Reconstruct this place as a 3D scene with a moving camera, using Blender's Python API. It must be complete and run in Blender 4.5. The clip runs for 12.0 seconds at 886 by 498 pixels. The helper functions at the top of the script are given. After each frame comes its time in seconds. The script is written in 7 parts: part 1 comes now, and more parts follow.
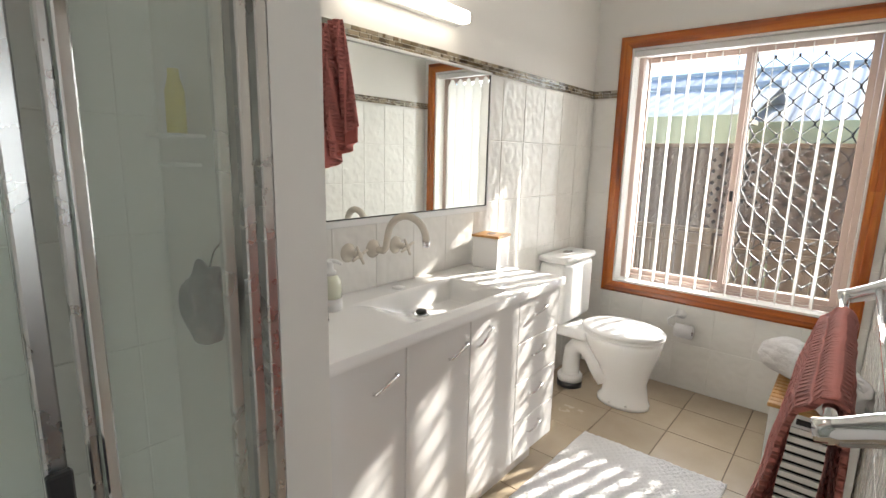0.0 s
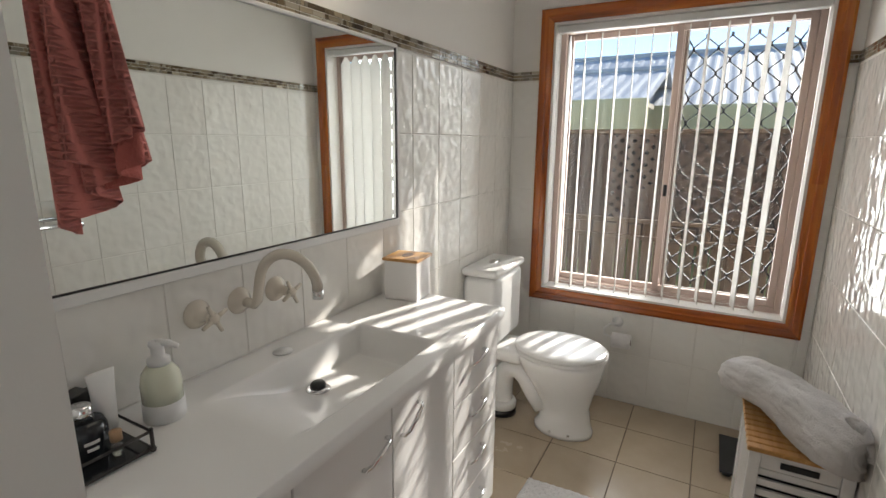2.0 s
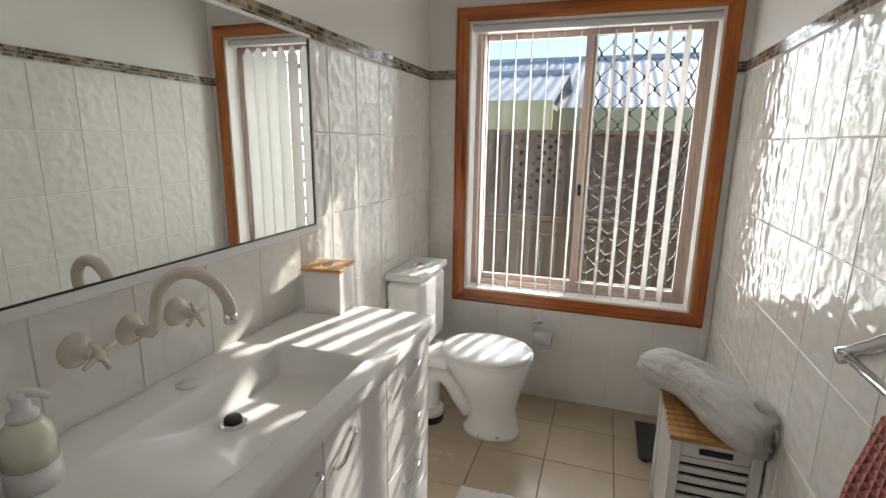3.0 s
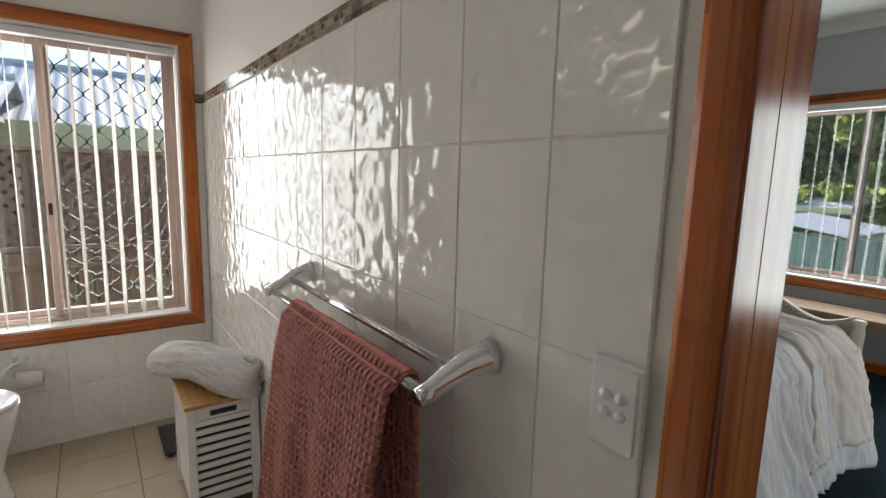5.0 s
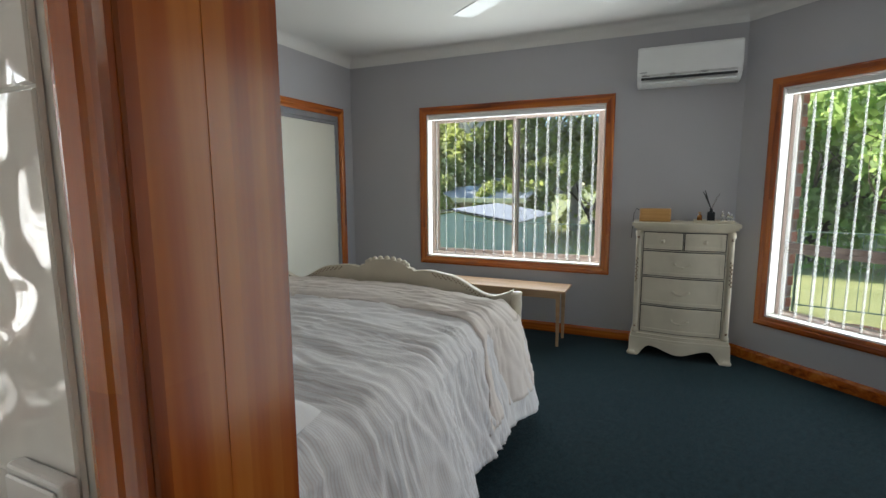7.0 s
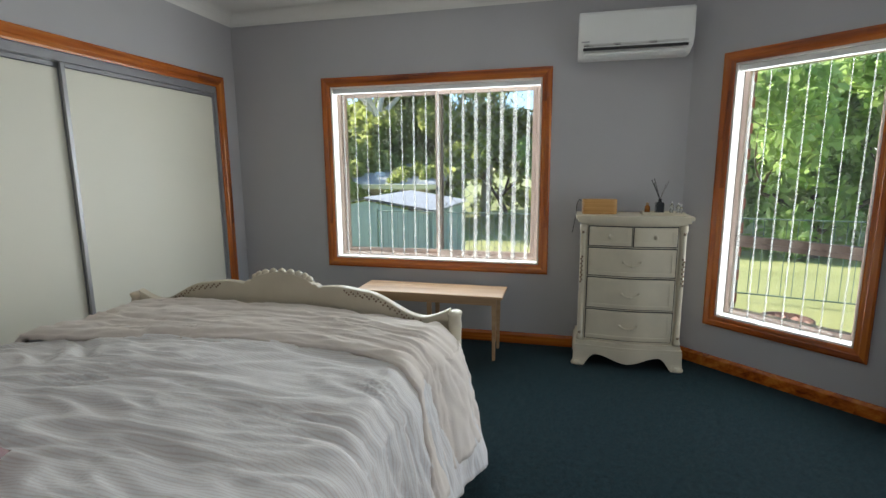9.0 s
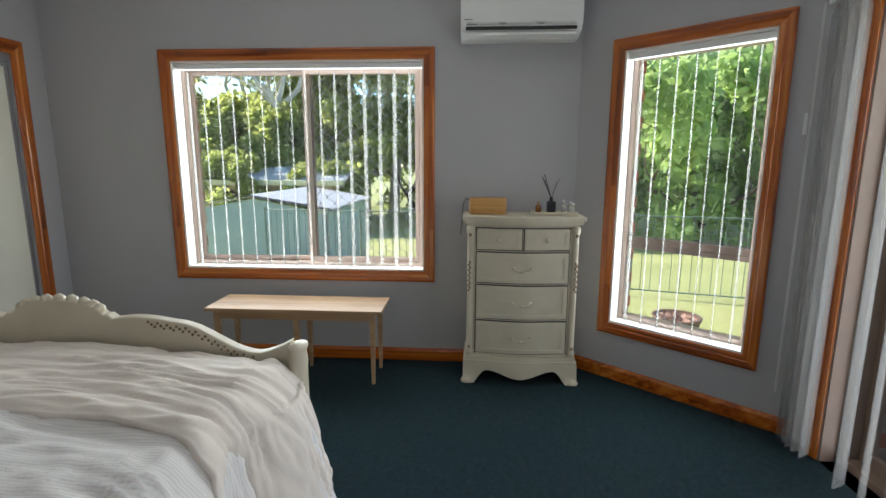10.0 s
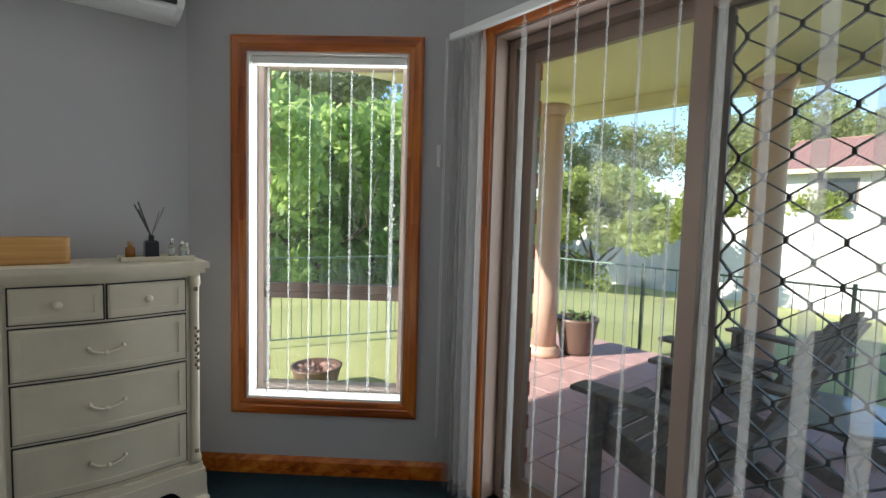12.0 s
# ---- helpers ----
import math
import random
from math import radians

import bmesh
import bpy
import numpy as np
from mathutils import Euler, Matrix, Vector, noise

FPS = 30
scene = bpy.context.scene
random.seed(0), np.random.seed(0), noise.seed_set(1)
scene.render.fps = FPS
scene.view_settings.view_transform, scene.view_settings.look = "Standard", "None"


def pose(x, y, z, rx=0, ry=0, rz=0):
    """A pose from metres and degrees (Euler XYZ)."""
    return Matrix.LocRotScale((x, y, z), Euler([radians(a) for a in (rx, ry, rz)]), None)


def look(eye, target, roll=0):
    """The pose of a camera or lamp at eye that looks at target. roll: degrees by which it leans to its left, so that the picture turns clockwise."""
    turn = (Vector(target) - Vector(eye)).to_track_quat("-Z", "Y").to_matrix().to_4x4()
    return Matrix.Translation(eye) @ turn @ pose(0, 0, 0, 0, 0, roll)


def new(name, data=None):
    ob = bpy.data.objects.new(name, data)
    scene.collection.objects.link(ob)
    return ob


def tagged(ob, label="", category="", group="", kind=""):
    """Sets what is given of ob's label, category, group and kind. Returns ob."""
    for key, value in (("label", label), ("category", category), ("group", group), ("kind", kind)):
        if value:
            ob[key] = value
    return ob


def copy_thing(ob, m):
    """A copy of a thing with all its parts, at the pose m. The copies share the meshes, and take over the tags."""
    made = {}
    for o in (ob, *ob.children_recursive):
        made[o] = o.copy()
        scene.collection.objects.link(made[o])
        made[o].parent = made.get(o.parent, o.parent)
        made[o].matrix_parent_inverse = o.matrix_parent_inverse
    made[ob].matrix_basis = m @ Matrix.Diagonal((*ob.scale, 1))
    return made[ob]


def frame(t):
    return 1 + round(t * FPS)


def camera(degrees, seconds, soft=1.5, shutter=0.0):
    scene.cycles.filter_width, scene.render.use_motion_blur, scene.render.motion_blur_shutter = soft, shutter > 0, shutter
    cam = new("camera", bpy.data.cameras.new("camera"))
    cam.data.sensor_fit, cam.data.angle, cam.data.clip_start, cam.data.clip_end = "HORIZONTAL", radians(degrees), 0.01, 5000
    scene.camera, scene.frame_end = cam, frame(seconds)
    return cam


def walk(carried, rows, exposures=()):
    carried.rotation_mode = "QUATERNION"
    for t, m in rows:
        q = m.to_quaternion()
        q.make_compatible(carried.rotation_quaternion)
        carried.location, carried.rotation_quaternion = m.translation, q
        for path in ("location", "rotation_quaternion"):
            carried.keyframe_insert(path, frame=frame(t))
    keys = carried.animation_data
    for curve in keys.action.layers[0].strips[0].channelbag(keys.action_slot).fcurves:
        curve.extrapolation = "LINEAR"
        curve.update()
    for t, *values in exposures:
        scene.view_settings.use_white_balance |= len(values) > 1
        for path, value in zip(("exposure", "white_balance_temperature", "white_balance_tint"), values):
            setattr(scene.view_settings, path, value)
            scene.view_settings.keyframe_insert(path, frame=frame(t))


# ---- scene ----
cam = camera(84.6, 12.0)

PATH = [
    (0, (1.364, -3.070, 1.358), (0.097, -1.568, 0.984), 1.3),
    (0.5, (1.308, -3.059, 1.401), (0.091, -1.523, 1.001), 1.0),
    (1, (1.197, -2.931, 1.405), (0.056, -1.341, 0.995), 0.7),
    (1.5, (1.122, -2.778, 1.407), (0.058, -1.139, 0.983), 0.3),
    (2, (1.029, -2.653, 1.410), (0.088, -0.941, 0.979), 0.4),
    (2.5, (0.963, -2.587, 1.414), (0.148, -0.813, 0.980), 0.3),
    (2.7, (0.952, -2.581, 1.415), (0.195, -0.783, 0.979), 0.3),
    (4.3, (0.944, -2.845, 1.407), (1.459, -0.951, 1.026), 2.8),
    (4.5, (0.989, -2.908, 1.409), (1.669, -1.066, 1.030), 2.2),
    (5, (0.984, -2.962, 1.382), (2.143, -1.359, 1.088), 1.6),
    (5.5, (1.017, -2.980, 1.389), (2.523, -1.701, 1.077), -0.3),
    (6, (1.120, -3.014, 1.394), (2.815, -2.004, 1.070), -0.1),
    (6.5, (1.207, -3.041, 1.395), (2.992, -2.190, 1.094), -0.0),
    (7, (1.310, -3.038, 1.374), (3.116, -2.224, 1.104), -0.3),
    (7.2, (1.328, -3.004, 1.328), (3.142, -2.198, 1.083), -0.4),
    (9, (1.957, -2.731, 1.387), (3.873, -2.262, 1.057), -0.4),
    (9.5, (2.234, -2.877, 1.368), (4.170, -2.508, 1.026), -0.7),
    (10, (2.461, -2.895, 1.370), (4.427, -2.773, 1.025), 0.2),
    (10.5, (2.656, -2.648, 1.331), (4.613, -2.942, 1.037), 1.0),
    (11, (2.898, -2.708, 1.300), (4.783, -3.340, 1.080), 1.5),
    (11.5, (3.025, -2.849, 1.253), (4.785, -3.788, 1.111), 1.5),
    (12, (3.139, -3.015, 1.287), (4.676, -4.287, 1.148), 1.6),
]
walk(cam, [(t, look(e, g, r)) for t, e, g, r in PATH], exposures=[(0.0, 1.42), (0.8, 1.0), (1.6, 0.72), (2.5, 0.62), (4.5, 0.72), (5.5, 0.82), (7.0, 1.06), (9.0, 1.2), (10.5, 1.3), (12.0, 1.12)])

# ---- world, sun, lights ----
world = bpy.data.worlds.new("sky")
scene.world = world
world.use_nodes = True
wn = world.node_tree
sky = wn.nodes.new("ShaderNodeTexSky")
sky.sky_type = 'NISHITA'
sky.sun_disc = False
SUN_WAY = Vector((-0.30, -1.0, -0.56)).normalized()
sky.sun_elevation = math.asin(-SUN_WAY.z)
sky.sun_rotation = math.atan2(-SUN_WAY.x, -SUN_WAY.y)
sky.air_density = 1.0
sky.dust_density = 0.1
sky.ozone_density = 4.0
wn.nodes["Background"].inputs["Strength"].default_value = 0.15
wn.links.new(sky.outputs[0], wn.nodes["Background"].inputs["Color"])
sun_data = bpy.data.lights.new("sun", 'SUN')
sun_data.energy = 5.0
sun_data.angle = radians(0.6)
sun_data.color = (1.0, 0.94, 0.85)
sun = new("sun", sun_data)
sun.rotation_mode = 'QUATERNION'
sun.rotation_quaternion = SUN_WAY.to_track_quat('-Z', 'Y')
sun.location = (3, 8, 8)


def area_lamp(name, at, way, w, h, watts, colour=(0.88, 0.965, 1.0)):
    d = bpy.data.lights.new(name, 'AREA')
    d.shape, d.size, d.size_y, d.energy, d.color = 'RECTANGLE', w, h, watts, colour
    o = new(name, d)
    o.matrix_world = look(at, Vector(at) + Vector(way))
    return o


# daylight in the window openings
area_lamp("daylight_bath", (0.81, 0.32, 1.31), (0, -1, 0.0), 1.20, 1.45, 21, (1.0, 0.985, 0.97))
area_lamp("daylight_east", (5.817, -1.72, 1.335), (-1, 0, 0.0), 1.64, 1.34, 17, (0.89, 0.97, 1.0))
area_lamp("daylight_tall", (5.351, -4.122, 1.20), (-0.748, 0.663, 0.0), 0.72, 1.60, 8.5, (0.89, 0.97, 1.0))
area_lamp("daylight_patio", (3.78, -4.602, 1.03), (0, 1, 0.0), 1.70, 1.98, 6, (0.93, 0.97, 1.0))

# ---- plan ----
BW = 1.504            # bathroom width; the vanity wall is x = 0, the window wall y = 0
PX0, PX1 = 1.504, 1.620   # partition between bathroom and bedroom
BS = -3.66           # bathroom south wall
EX = 5.72            # bedroom east wall
C1 = (5.72, -3.56)   # east wall meets the slanted wall
C2 = (4.86, -4.53)   # slanted wall meets the door wall
DY = -4.53           # door wall
BWX0, BWX1, BWZ0, BWZ1 = 0.222, 1.396, 0.590, 2.014   # bathroom window opening
BCEIL = 2.56
RCEIL = 2.64
DOOR0, DOOR1 = -2.724, -3.56   # opening between bathroom and bedroom

# ---- materials ----


def mat(name, col, rough=0.5, metal=0.0, spec=None):
    m = bpy.data.materials.new(name)
    m.use_nodes = True
    b = m.node_tree.nodes["Principled BSDF"]
    b.inputs["Base Color"].default_value = (*col, 1)
    b.inputs["Roughness"].default_value = rough
    b.inputs["Metallic"].default_value = metal
    if spec is not None:
        b.inputs["Specular IOR Level"].default_value = spec
    return m


def nodes_of(m):
    t = m.node_tree
    return t, t.nodes, t.links, t.nodes["Principled BSDF"]


def coords(m, scale=(1, 1, 1), space="Object", rnd=False):
    t, n, l, b = nodes_of(m)
    tc = n.new("ShaderNodeTexCoord")
    mp = n.new("ShaderNodeMapping")
    mp.inputs["Scale"].default_value = scale
    l.new(tc.outputs[space], mp.inputs[0])
    if rnd:
        oi = n.new("ShaderNodeObjectInfo")
        mul = n.new("ShaderNodeMath")
        mul.operation = 'MULTIPLY'
        mul.inputs[1].default_value = 37.0
        l.new(oi.outputs["Random"], mul.inputs[0])
        l.new(mul.outputs[0], mp.inputs["Location"])
    return mp.outputs[0]


def noise_of(m, vec, scale, detail=4.0, rough=0.55, dist=0.0):
    t, n, l, b = nodes_of(m)
    q = n.new("ShaderNodeTexNoise")
    q.inputs["Scale"].default_value = scale
    q.inputs["Detail"].default_value = detail
    q.inputs["Roughness"].default_value = rough
    q.inputs["Distortion"].default_value = dist
    l.new(vec, q.inputs["Vector"])
    return q.outputs["Fac"]


def ramp(m, fac, stops):
    t, n, l, b = nodes_of(m)
    r = n.new("ShaderNodeValToRGB")
    el = r.color_ramp.elements
    while len(el) < len(stops):
        el.new(0.5)
    for e, (p, c) in zip(el, stops):
        e.position = p
        e.color = (*c, 1)
    l.new(fac, r.inputs[0])
    return r.outputs[0]


def bump(m, height, strength=0.2, dist=0.01, prev=None):
    t, n, l, b = nodes_of(m)
    k = n.new("ShaderNodeBump")
    k.inputs["Strength"].default_value = strength
    k.inputs["Distance"].default_value = dist
    l.new(height, k.inputs["Height"])
    if prev is not None:
        l.new(prev, k.inputs["Normal"])
    l.new(k.outputs[0], b.inputs["Normal"])
    return k.outputs[0]


def base(m, colour):
    t, n, l, b = nodes_of(m)
    l.new(colour, b.inputs["Base Color"])


def rough_from(m, fac, lo, hi):
    t, n, l, b = nodes_of(m)
    r = n.new("ShaderNodeMapRange")
    r.inputs["To Min"].default_value = lo
    r.inputs["To Max"].default_value = hi
    l.new(fac, r.inputs["Value"])
    l.new(r.outputs[0], b.inputs["Roughness"])


def sh(c, k):
    return tuple(min(1.0, v * k) for v in c)


def mottled(name, col, rough=0.5, amount=0.08, scale=6.0, fine=120.0, bstr=0.1, bdist=0.002, metal=0.0, space="Object", rnd=False):
    """A surface with slow stains and a fine grain."""
    m = mat(name, col, rough, metal)
    v = coords(m, space=space, rnd=rnd)
    a = noise_of(m, v, scale, 5)
    base(m, ramp(m, a, [(0.25, sh(col, 1 - amount)), (0.75, sh(col, 1 + amount))]))
    f = noise_of(m, v, fine, 3)
    bump(m, f, bstr, bdist)
    rough_from(m, a, max(0.02, rough - 0.06), rough + 0.06)
    return m


M = {}
M["paint_grey"] = mottled("grey wall paint", (0.452, 0.445, 0.468), 0.62, 0.03, 1.3, 260, 0.12, 0.001)
M["paint_white"] = mottled("white wall paint", (0.80, 0.78, 0.745), 0.55, 0.025, 1.5, 240, 0.10, 0.001)
M["ceiling"] = mottled("flat white ceiling paint", (0.78, 0.77, 0.75), 0.8, 0.02, 1.1, 200, 0.08, 0.001)
M["plaster"] = mottled("render behind the tiles", (0.70, 0.69, 0.66), 0.7, 0.04, 3, 150, 0.2, 0.001)

m = mat("glazed white wall tile", (0.80, 0.785, 0.75), 0.035)
v = coords(m, rnd=True)
w1 = noise_of(m, v, 24.0, 0.0, 0.4, 0.3)
w2 = noise_of(m, v, 4.0, 1.0)
base(m, ramp(m, w2, [(0.2, (0.77, 0.755, 0.715)), (0.8, (0.83, 0.815, 0.78))]))
bump(m, w1, 0.50, 0.0085)
nodes_of(m)[3].inputs["Specular IOR Level"].default_value = 0.5
nodes_of(m)[3].inputs["IOR"].default_value = 1.52
M["tile"] = m
M["grout"] = mottled("tile grout", (0.72, 0.70, 0.66), 0.85, 0.10, 9, 300, 0.3, 0.001)

m = mat("mosaic chips", (0.3, 0.25, 0.18), 0.12)
t, n, l, b = nodes_of(m)
g = n.new("ShaderNodeNewGeometry")
base(m, ramp(m, g.outputs["Random Per Island"], [(0.0, (0.055, 0.04, 0.028)), (0.28, (0.16, 0.12, 0.07)), (0.5, (0.33, 0.27, 0.19)), (0.72, (0.20, 0.18, 0.15)), (1.0, (0.52, 0.47, 0.38))]))
M["mosaic"] = m

m = mat("beige floor tile", (0.45, 0.37, 0.27), 0.22)
v = coords(m, rnd=True)
a1 = noise_of(m, v, 5.0, 6)
a2 = noise_of(m, v, 60.0, 4)
base(m, ramp(m, a1, [(0.2, (0.40, 0.325, 0.235)), (0.8, (0.50, 0.415, 0.31))]))
rough_from(m, a1, 0.16, 0.32)
bump(m, a2, 0.05, 0.002)
M["floor_tile"] = m
M["floor_grout"] = mottled("dark floor grout", (0.16, 0.125, 0.09), 0.9, 0.15, 10, 300, 0.3, 0.001)


def timber(name, dark, mid, light, rough=0.2, axis=2, scale=1.0, coat=0.40, rings=9.0, boards=0.0):
    """Clear-finished timber whose grain runs along one axis."""
    m = mat(name, mid, rough)
    s = [14.0 * scale, 14.0 * scale, 14.0 * scale]
    s[axis] = 0.9 * scale
    v = coords(m, s)
    a = noise_of(m, v, 1.0, 7, 0.62, 0.5)
    s2 = [rings * scale, rings * scale, rings * scale]
    s2[axis] = 0.25 * scale
    v2 = coords(m, s2)
    c = noise_of(m, v2, 2.2, 2, 0.5, 1.5)
    t, n, l, b = nodes_of(m)
    mx = n.new("ShaderNodeMath")
    mx.operation = 'MULTIPLY_ADD'
    mx.inputs[1].default_value = 0.55
    mx.inputs[2].default_value = 0.0
    l.new(a, mx.inputs[0])
    ad = n.new("ShaderNodeMath")
    ad.operation = 'MULTIPLY_ADD'
    ad.inputs[1].default_value = 0.45
    l.new(c, ad.inputs[0])
    l.new(mx.outputs[0], ad.inputs[2])
    fig = ad.outputs[0]
    if boards:
        tc = n.new("ShaderNodeTexCoord")
        sp_ = n.new("ShaderNodeSeparateXYZ")
        l.new(tc.outputs["Object"], sp_.inputs[0])
        o1, o2 = [k for k in (0, 1, 2) if k != axis]
        ac_ = n.new("ShaderNodeMath")
        l.new(sp_.outputs[o1], ac_.inputs[0])
        l.new(sp_.outputs[o2], ac_.inputs[1])
        cb = n.new("ShaderNodeCombineXYZ")
        l.new(sp_.outputs[axis], cb.inputs[0])
        l.new(ac_.outputs[0], cb.inputs[1])
        bk_ = n.new("ShaderNodeTexBrick")
        bk_.inputs["Color1"].default_value = (0, 0, 0, 1)
        bk_.inputs["Color2"].default_value = (1, 1, 1, 1)
        bk_.inputs["Scale"].default_value = 1.0
        bk_.inputs["Mortar Size"].default_value = 0.0
        bk_.inputs["Brick Width"].default_value = 0.62
        bk_.inputs["Row Height"].default_value = 0.034
        l.new(cb.outputs[0], bk_.inputs["Vector"])
        bm_ = n.new("ShaderNodeMath")
        bm_.operation = 'MULTIPLY_ADD'
        bm_.inputs[1].default_value = boards
        l.new(bk_.outputs["Color"], bm_.inputs[0])
        sb = n.new("ShaderNodeMath")
        sb.operation = 'SUBTRACT'
        sb.inputs[1].default_value = boards * 0.5
        l.new(fig, sb.inputs[0])
        l.new(sb.outputs[0], bm_.inputs[2])
        fig = bm_.outputs[0]
    base(m, ramp(m, fig, [(0.30, dark), (0.48, mid), (0.68, light)]))
    bump(m, a, 0.06, 0.002)
    b.inputs["Coat Weight"].default_value = coat
    b.inputs["Coat Roughness"].default_value = 0.16
    return m


CED = ((0.12, 0.020, 0.003), (0.43, 0.100, 0.011), (0.63, 0.215, 0.030))
M["cedar_v"] = timber("polished red timber upright", *CED, axis=2, boards=0.16)
M["cedar_x"] = timber("polished red timber along x", *CED, axis=0, boards=0.10)
M["cedar_y"] = timber("polished red timber along y", *CED, axis=1, boards=0.10)
BIR = ((0.29, 0.165, 0.08), (0.41, 0.25, 0.135), (0.51, 0.34, 0.20))
M["birch"] = timber("pale bench timber", *BIR, rough=0.4, axis=1, scale=1.3, coat=0.1)
M["bamboo"] = timber("golden bamboo", (0.33, 0.15, 0.04), (0.50, 0.26, 0.08), (0.62, 0.36, 0.14), rough=0.35, axis=1, scale=2.0, coat=0.2)
M["grey_timber"] = timber("weathered dark timber", (0.07, 0.056, 0.050), (0.14, 0.115, 0.105), (0.22, 0.185, 0.17), rough=0.7, axis=0, scale=1.2, coat=0.0)
M["fence_timber"] = timber("weathered fence timber", (0.12, 0.075, 0.05), (0.22, 0.145, 0.10), (0.33, 0.24, 0.18), rough=0.85, axis=2, coat=0.0)
M["lattice_timber"] = timber("weathered lattice timber", (0.10, 0.07, 0.06), (0.17, 0.12, 0.10), (0.25, 0.19, 0.16), rough=0.85, axis=2, coat=0.0)

m = mat("deep teal carpet", (0.03, 0.06, 0.075), 0.95)
v = coords(m)
a1 = noise_of(m, v, 2.2, 5)
a2 = noise_of(m, v, 330.0, 3, 0.7)
a3 = noise_of(m, v, 34.0, 4, 0.7)
t, n, l, b = nodes_of(m)
mm = n.new("ShaderNodeMath")
mm.operation = 'MULTIPLY_ADD'
mm.inputs[1].default_value = 0.5
l.new(a2, mm.inputs[0])
mh = n.new("ShaderNodeMath")
mh.operation = 'MULTIPLY'
mh.inputs[1].default_value = 0.5
l.new(a3, mh.inputs[0])
l.new(mh.outputs[0], mm.inputs[2])
base(m, ramp(m, mm.outputs[0], [(0.36, (0.0008, 0.0052, 0.0078)), (0.64, (0.0095, 0.0350, 0.0450))]))
bump(m, mm.outputs[0], 0.9, 0.008)
b.inputs["Specular IOR Level"].default_value = 0.15
b.inputs["Sheen Weight"].default_value = 0.04
M["carpet"] = m

M["laminate"] = mottled("white gloss laminate", (0.82, 0.81, 0.80), 0.22, 0.015, 3, 90, 0.03, 0.001)
M["stone_top"] = mottled("white moulded basin top", (0.87, 0.86, 0.845), 0.10, 0.012, 3, 60, 0.02, 0.001)
M["porcelain"] = mottled("white glazed china", (0.84, 0.84, 0.83), 0.07, 0.012, 4, 50, 0.02, 0.001)
M["plastic_white"] = mottled("white plastic", (0.78, 0.78, 0.77), 0.3, 0.02, 5, 120, 0.04, 0.001)
M["tap_cream"] = mottled("cream enamelled tapware", (0.70, 0.64, 0.55), 0.16, 0.02, 20, 120, 0.03, 0.001)
M["cream_paint"] = mottled("aged cream furniture paint", (0.62, 0.555, 0.435), 0.42, 0.07, 7, 90, 0.1, 0.001)
M["gilt_worn"] = mottled("worn brown gilding", (0.20, 0.13, 0.08), 0.55, 0.35, 60, 120, 0.2, 0.001)
M["chrome"] = mottled("chrome", (0.80, 0.80, 0.81), 0.09, 0.03, 12, 80, 0.02, 0.001, metal=1.0)
M["satin_metal"] = mottled("satin aluminium", (0.62, 0.61, 0.60), 0.28, 0.05, 14, 120, 0.06, 0.001, metal=1.0)
M["frame_pink"] = mottled("pinkish beige powder-coated aluminium", (0.50, 0.385, 0.335), 0.38, 0.05, 8, 150, 0.05, 0.001)
M["frame_tan"] = mottled("tan powder-coated aluminium", (0.29, 0.205, 0.165), 0.38, 0.06, 8, 150, 0.05, 0.001)
M["frame_brown"] = mottled("brown powder-coated aluminium", (0.20, 0.145, 0.12), 0.4, 0.06, 8, 150, 0.05, 0.001)
M["mesh_black"] = mottled("black powder-coated grille", (0.035, 0.03, 0.028), 0.45, 0.2, 30, 200, 0.1, 0.001)
M["grille_grey"] = mottled("pale aluminium grille", (0.42, 0.41, 0.40), 0.4, 0.1, 30, 200, 0.1, 0.001)
# black plastic parts; also the black that draws shade in the dresser's drawer gaps
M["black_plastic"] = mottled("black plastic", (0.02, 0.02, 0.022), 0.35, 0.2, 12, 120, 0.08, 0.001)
M["dark_glass"] = mottled("black scale glass", (0.02, 0.022, 0.026), 0.12, 0.1, 10, 80, 0.02, 0.001)
M["blind"] = mottled("off-white blind fabric", (0.62, 0.605, 0.575), 0.75, 0.03, 9, 420, 0.25, 0.0008)
m = mottled("sheer off-white blind fabric", (0.62, 0.61, 0.59), 0.75, 0.03, 9, 420, 0.25, 0.0008)
t, n, l, b = nodes_of(m)
tp = n.new("ShaderNodeBsdfTransparent")
mx = n.new("ShaderNodeMixShader")
mx.inputs[0].default_value = 0.74
l.new(b.outputs[0], mx.inputs[1])
l.new(tp.outputs[0], mx.inputs[2])
l.new(mx.outputs[0], n["Material Output"].inputs[0])
M["blind_sheer"] = m
M["blind_long"] = mottled("stone-coloured blind fabric", (0.56, 0.545, 0.52), 0.75, 0.03, 9, 420, 0.25, 0.0008)
# brown brick, with the shade under the neighbour's eave put into its colour
M["shaded_brick"] = mottled("shaded brown brickwork", (0.12, 0.085, 0.07), 0.9, 0.25, 6, 60, 0.4, 0.004)
M["table_glass"] = mottled("grey patterned glass", (0.30, 0.33, 0.36), 0.15, 0.1, 12, 60, 0.03, 0.001)
M["litter"] = mottled("dry leaf litter", (0.36, 0.22, 0.18), 0.9, 0.3, 40, 120, 0.4, 0.003)
M["towel_red"] = mottled("terracotta towelling", (0.50, 0.14, 0.115), 0.95, 0.12, 10, 200, 0.7, 0.004)
M["towel_grey"] = mottled("pale grey towelling", (0.62, 0.60, 0.59), 0.97, 0.07, 12, 230, 0.9, 0.005)
M["mat_white"] = mottled("white bath mat", (0.74, 0.73, 0.73), 0.97, 0.06, 14, 160, 0.9, 0.006)
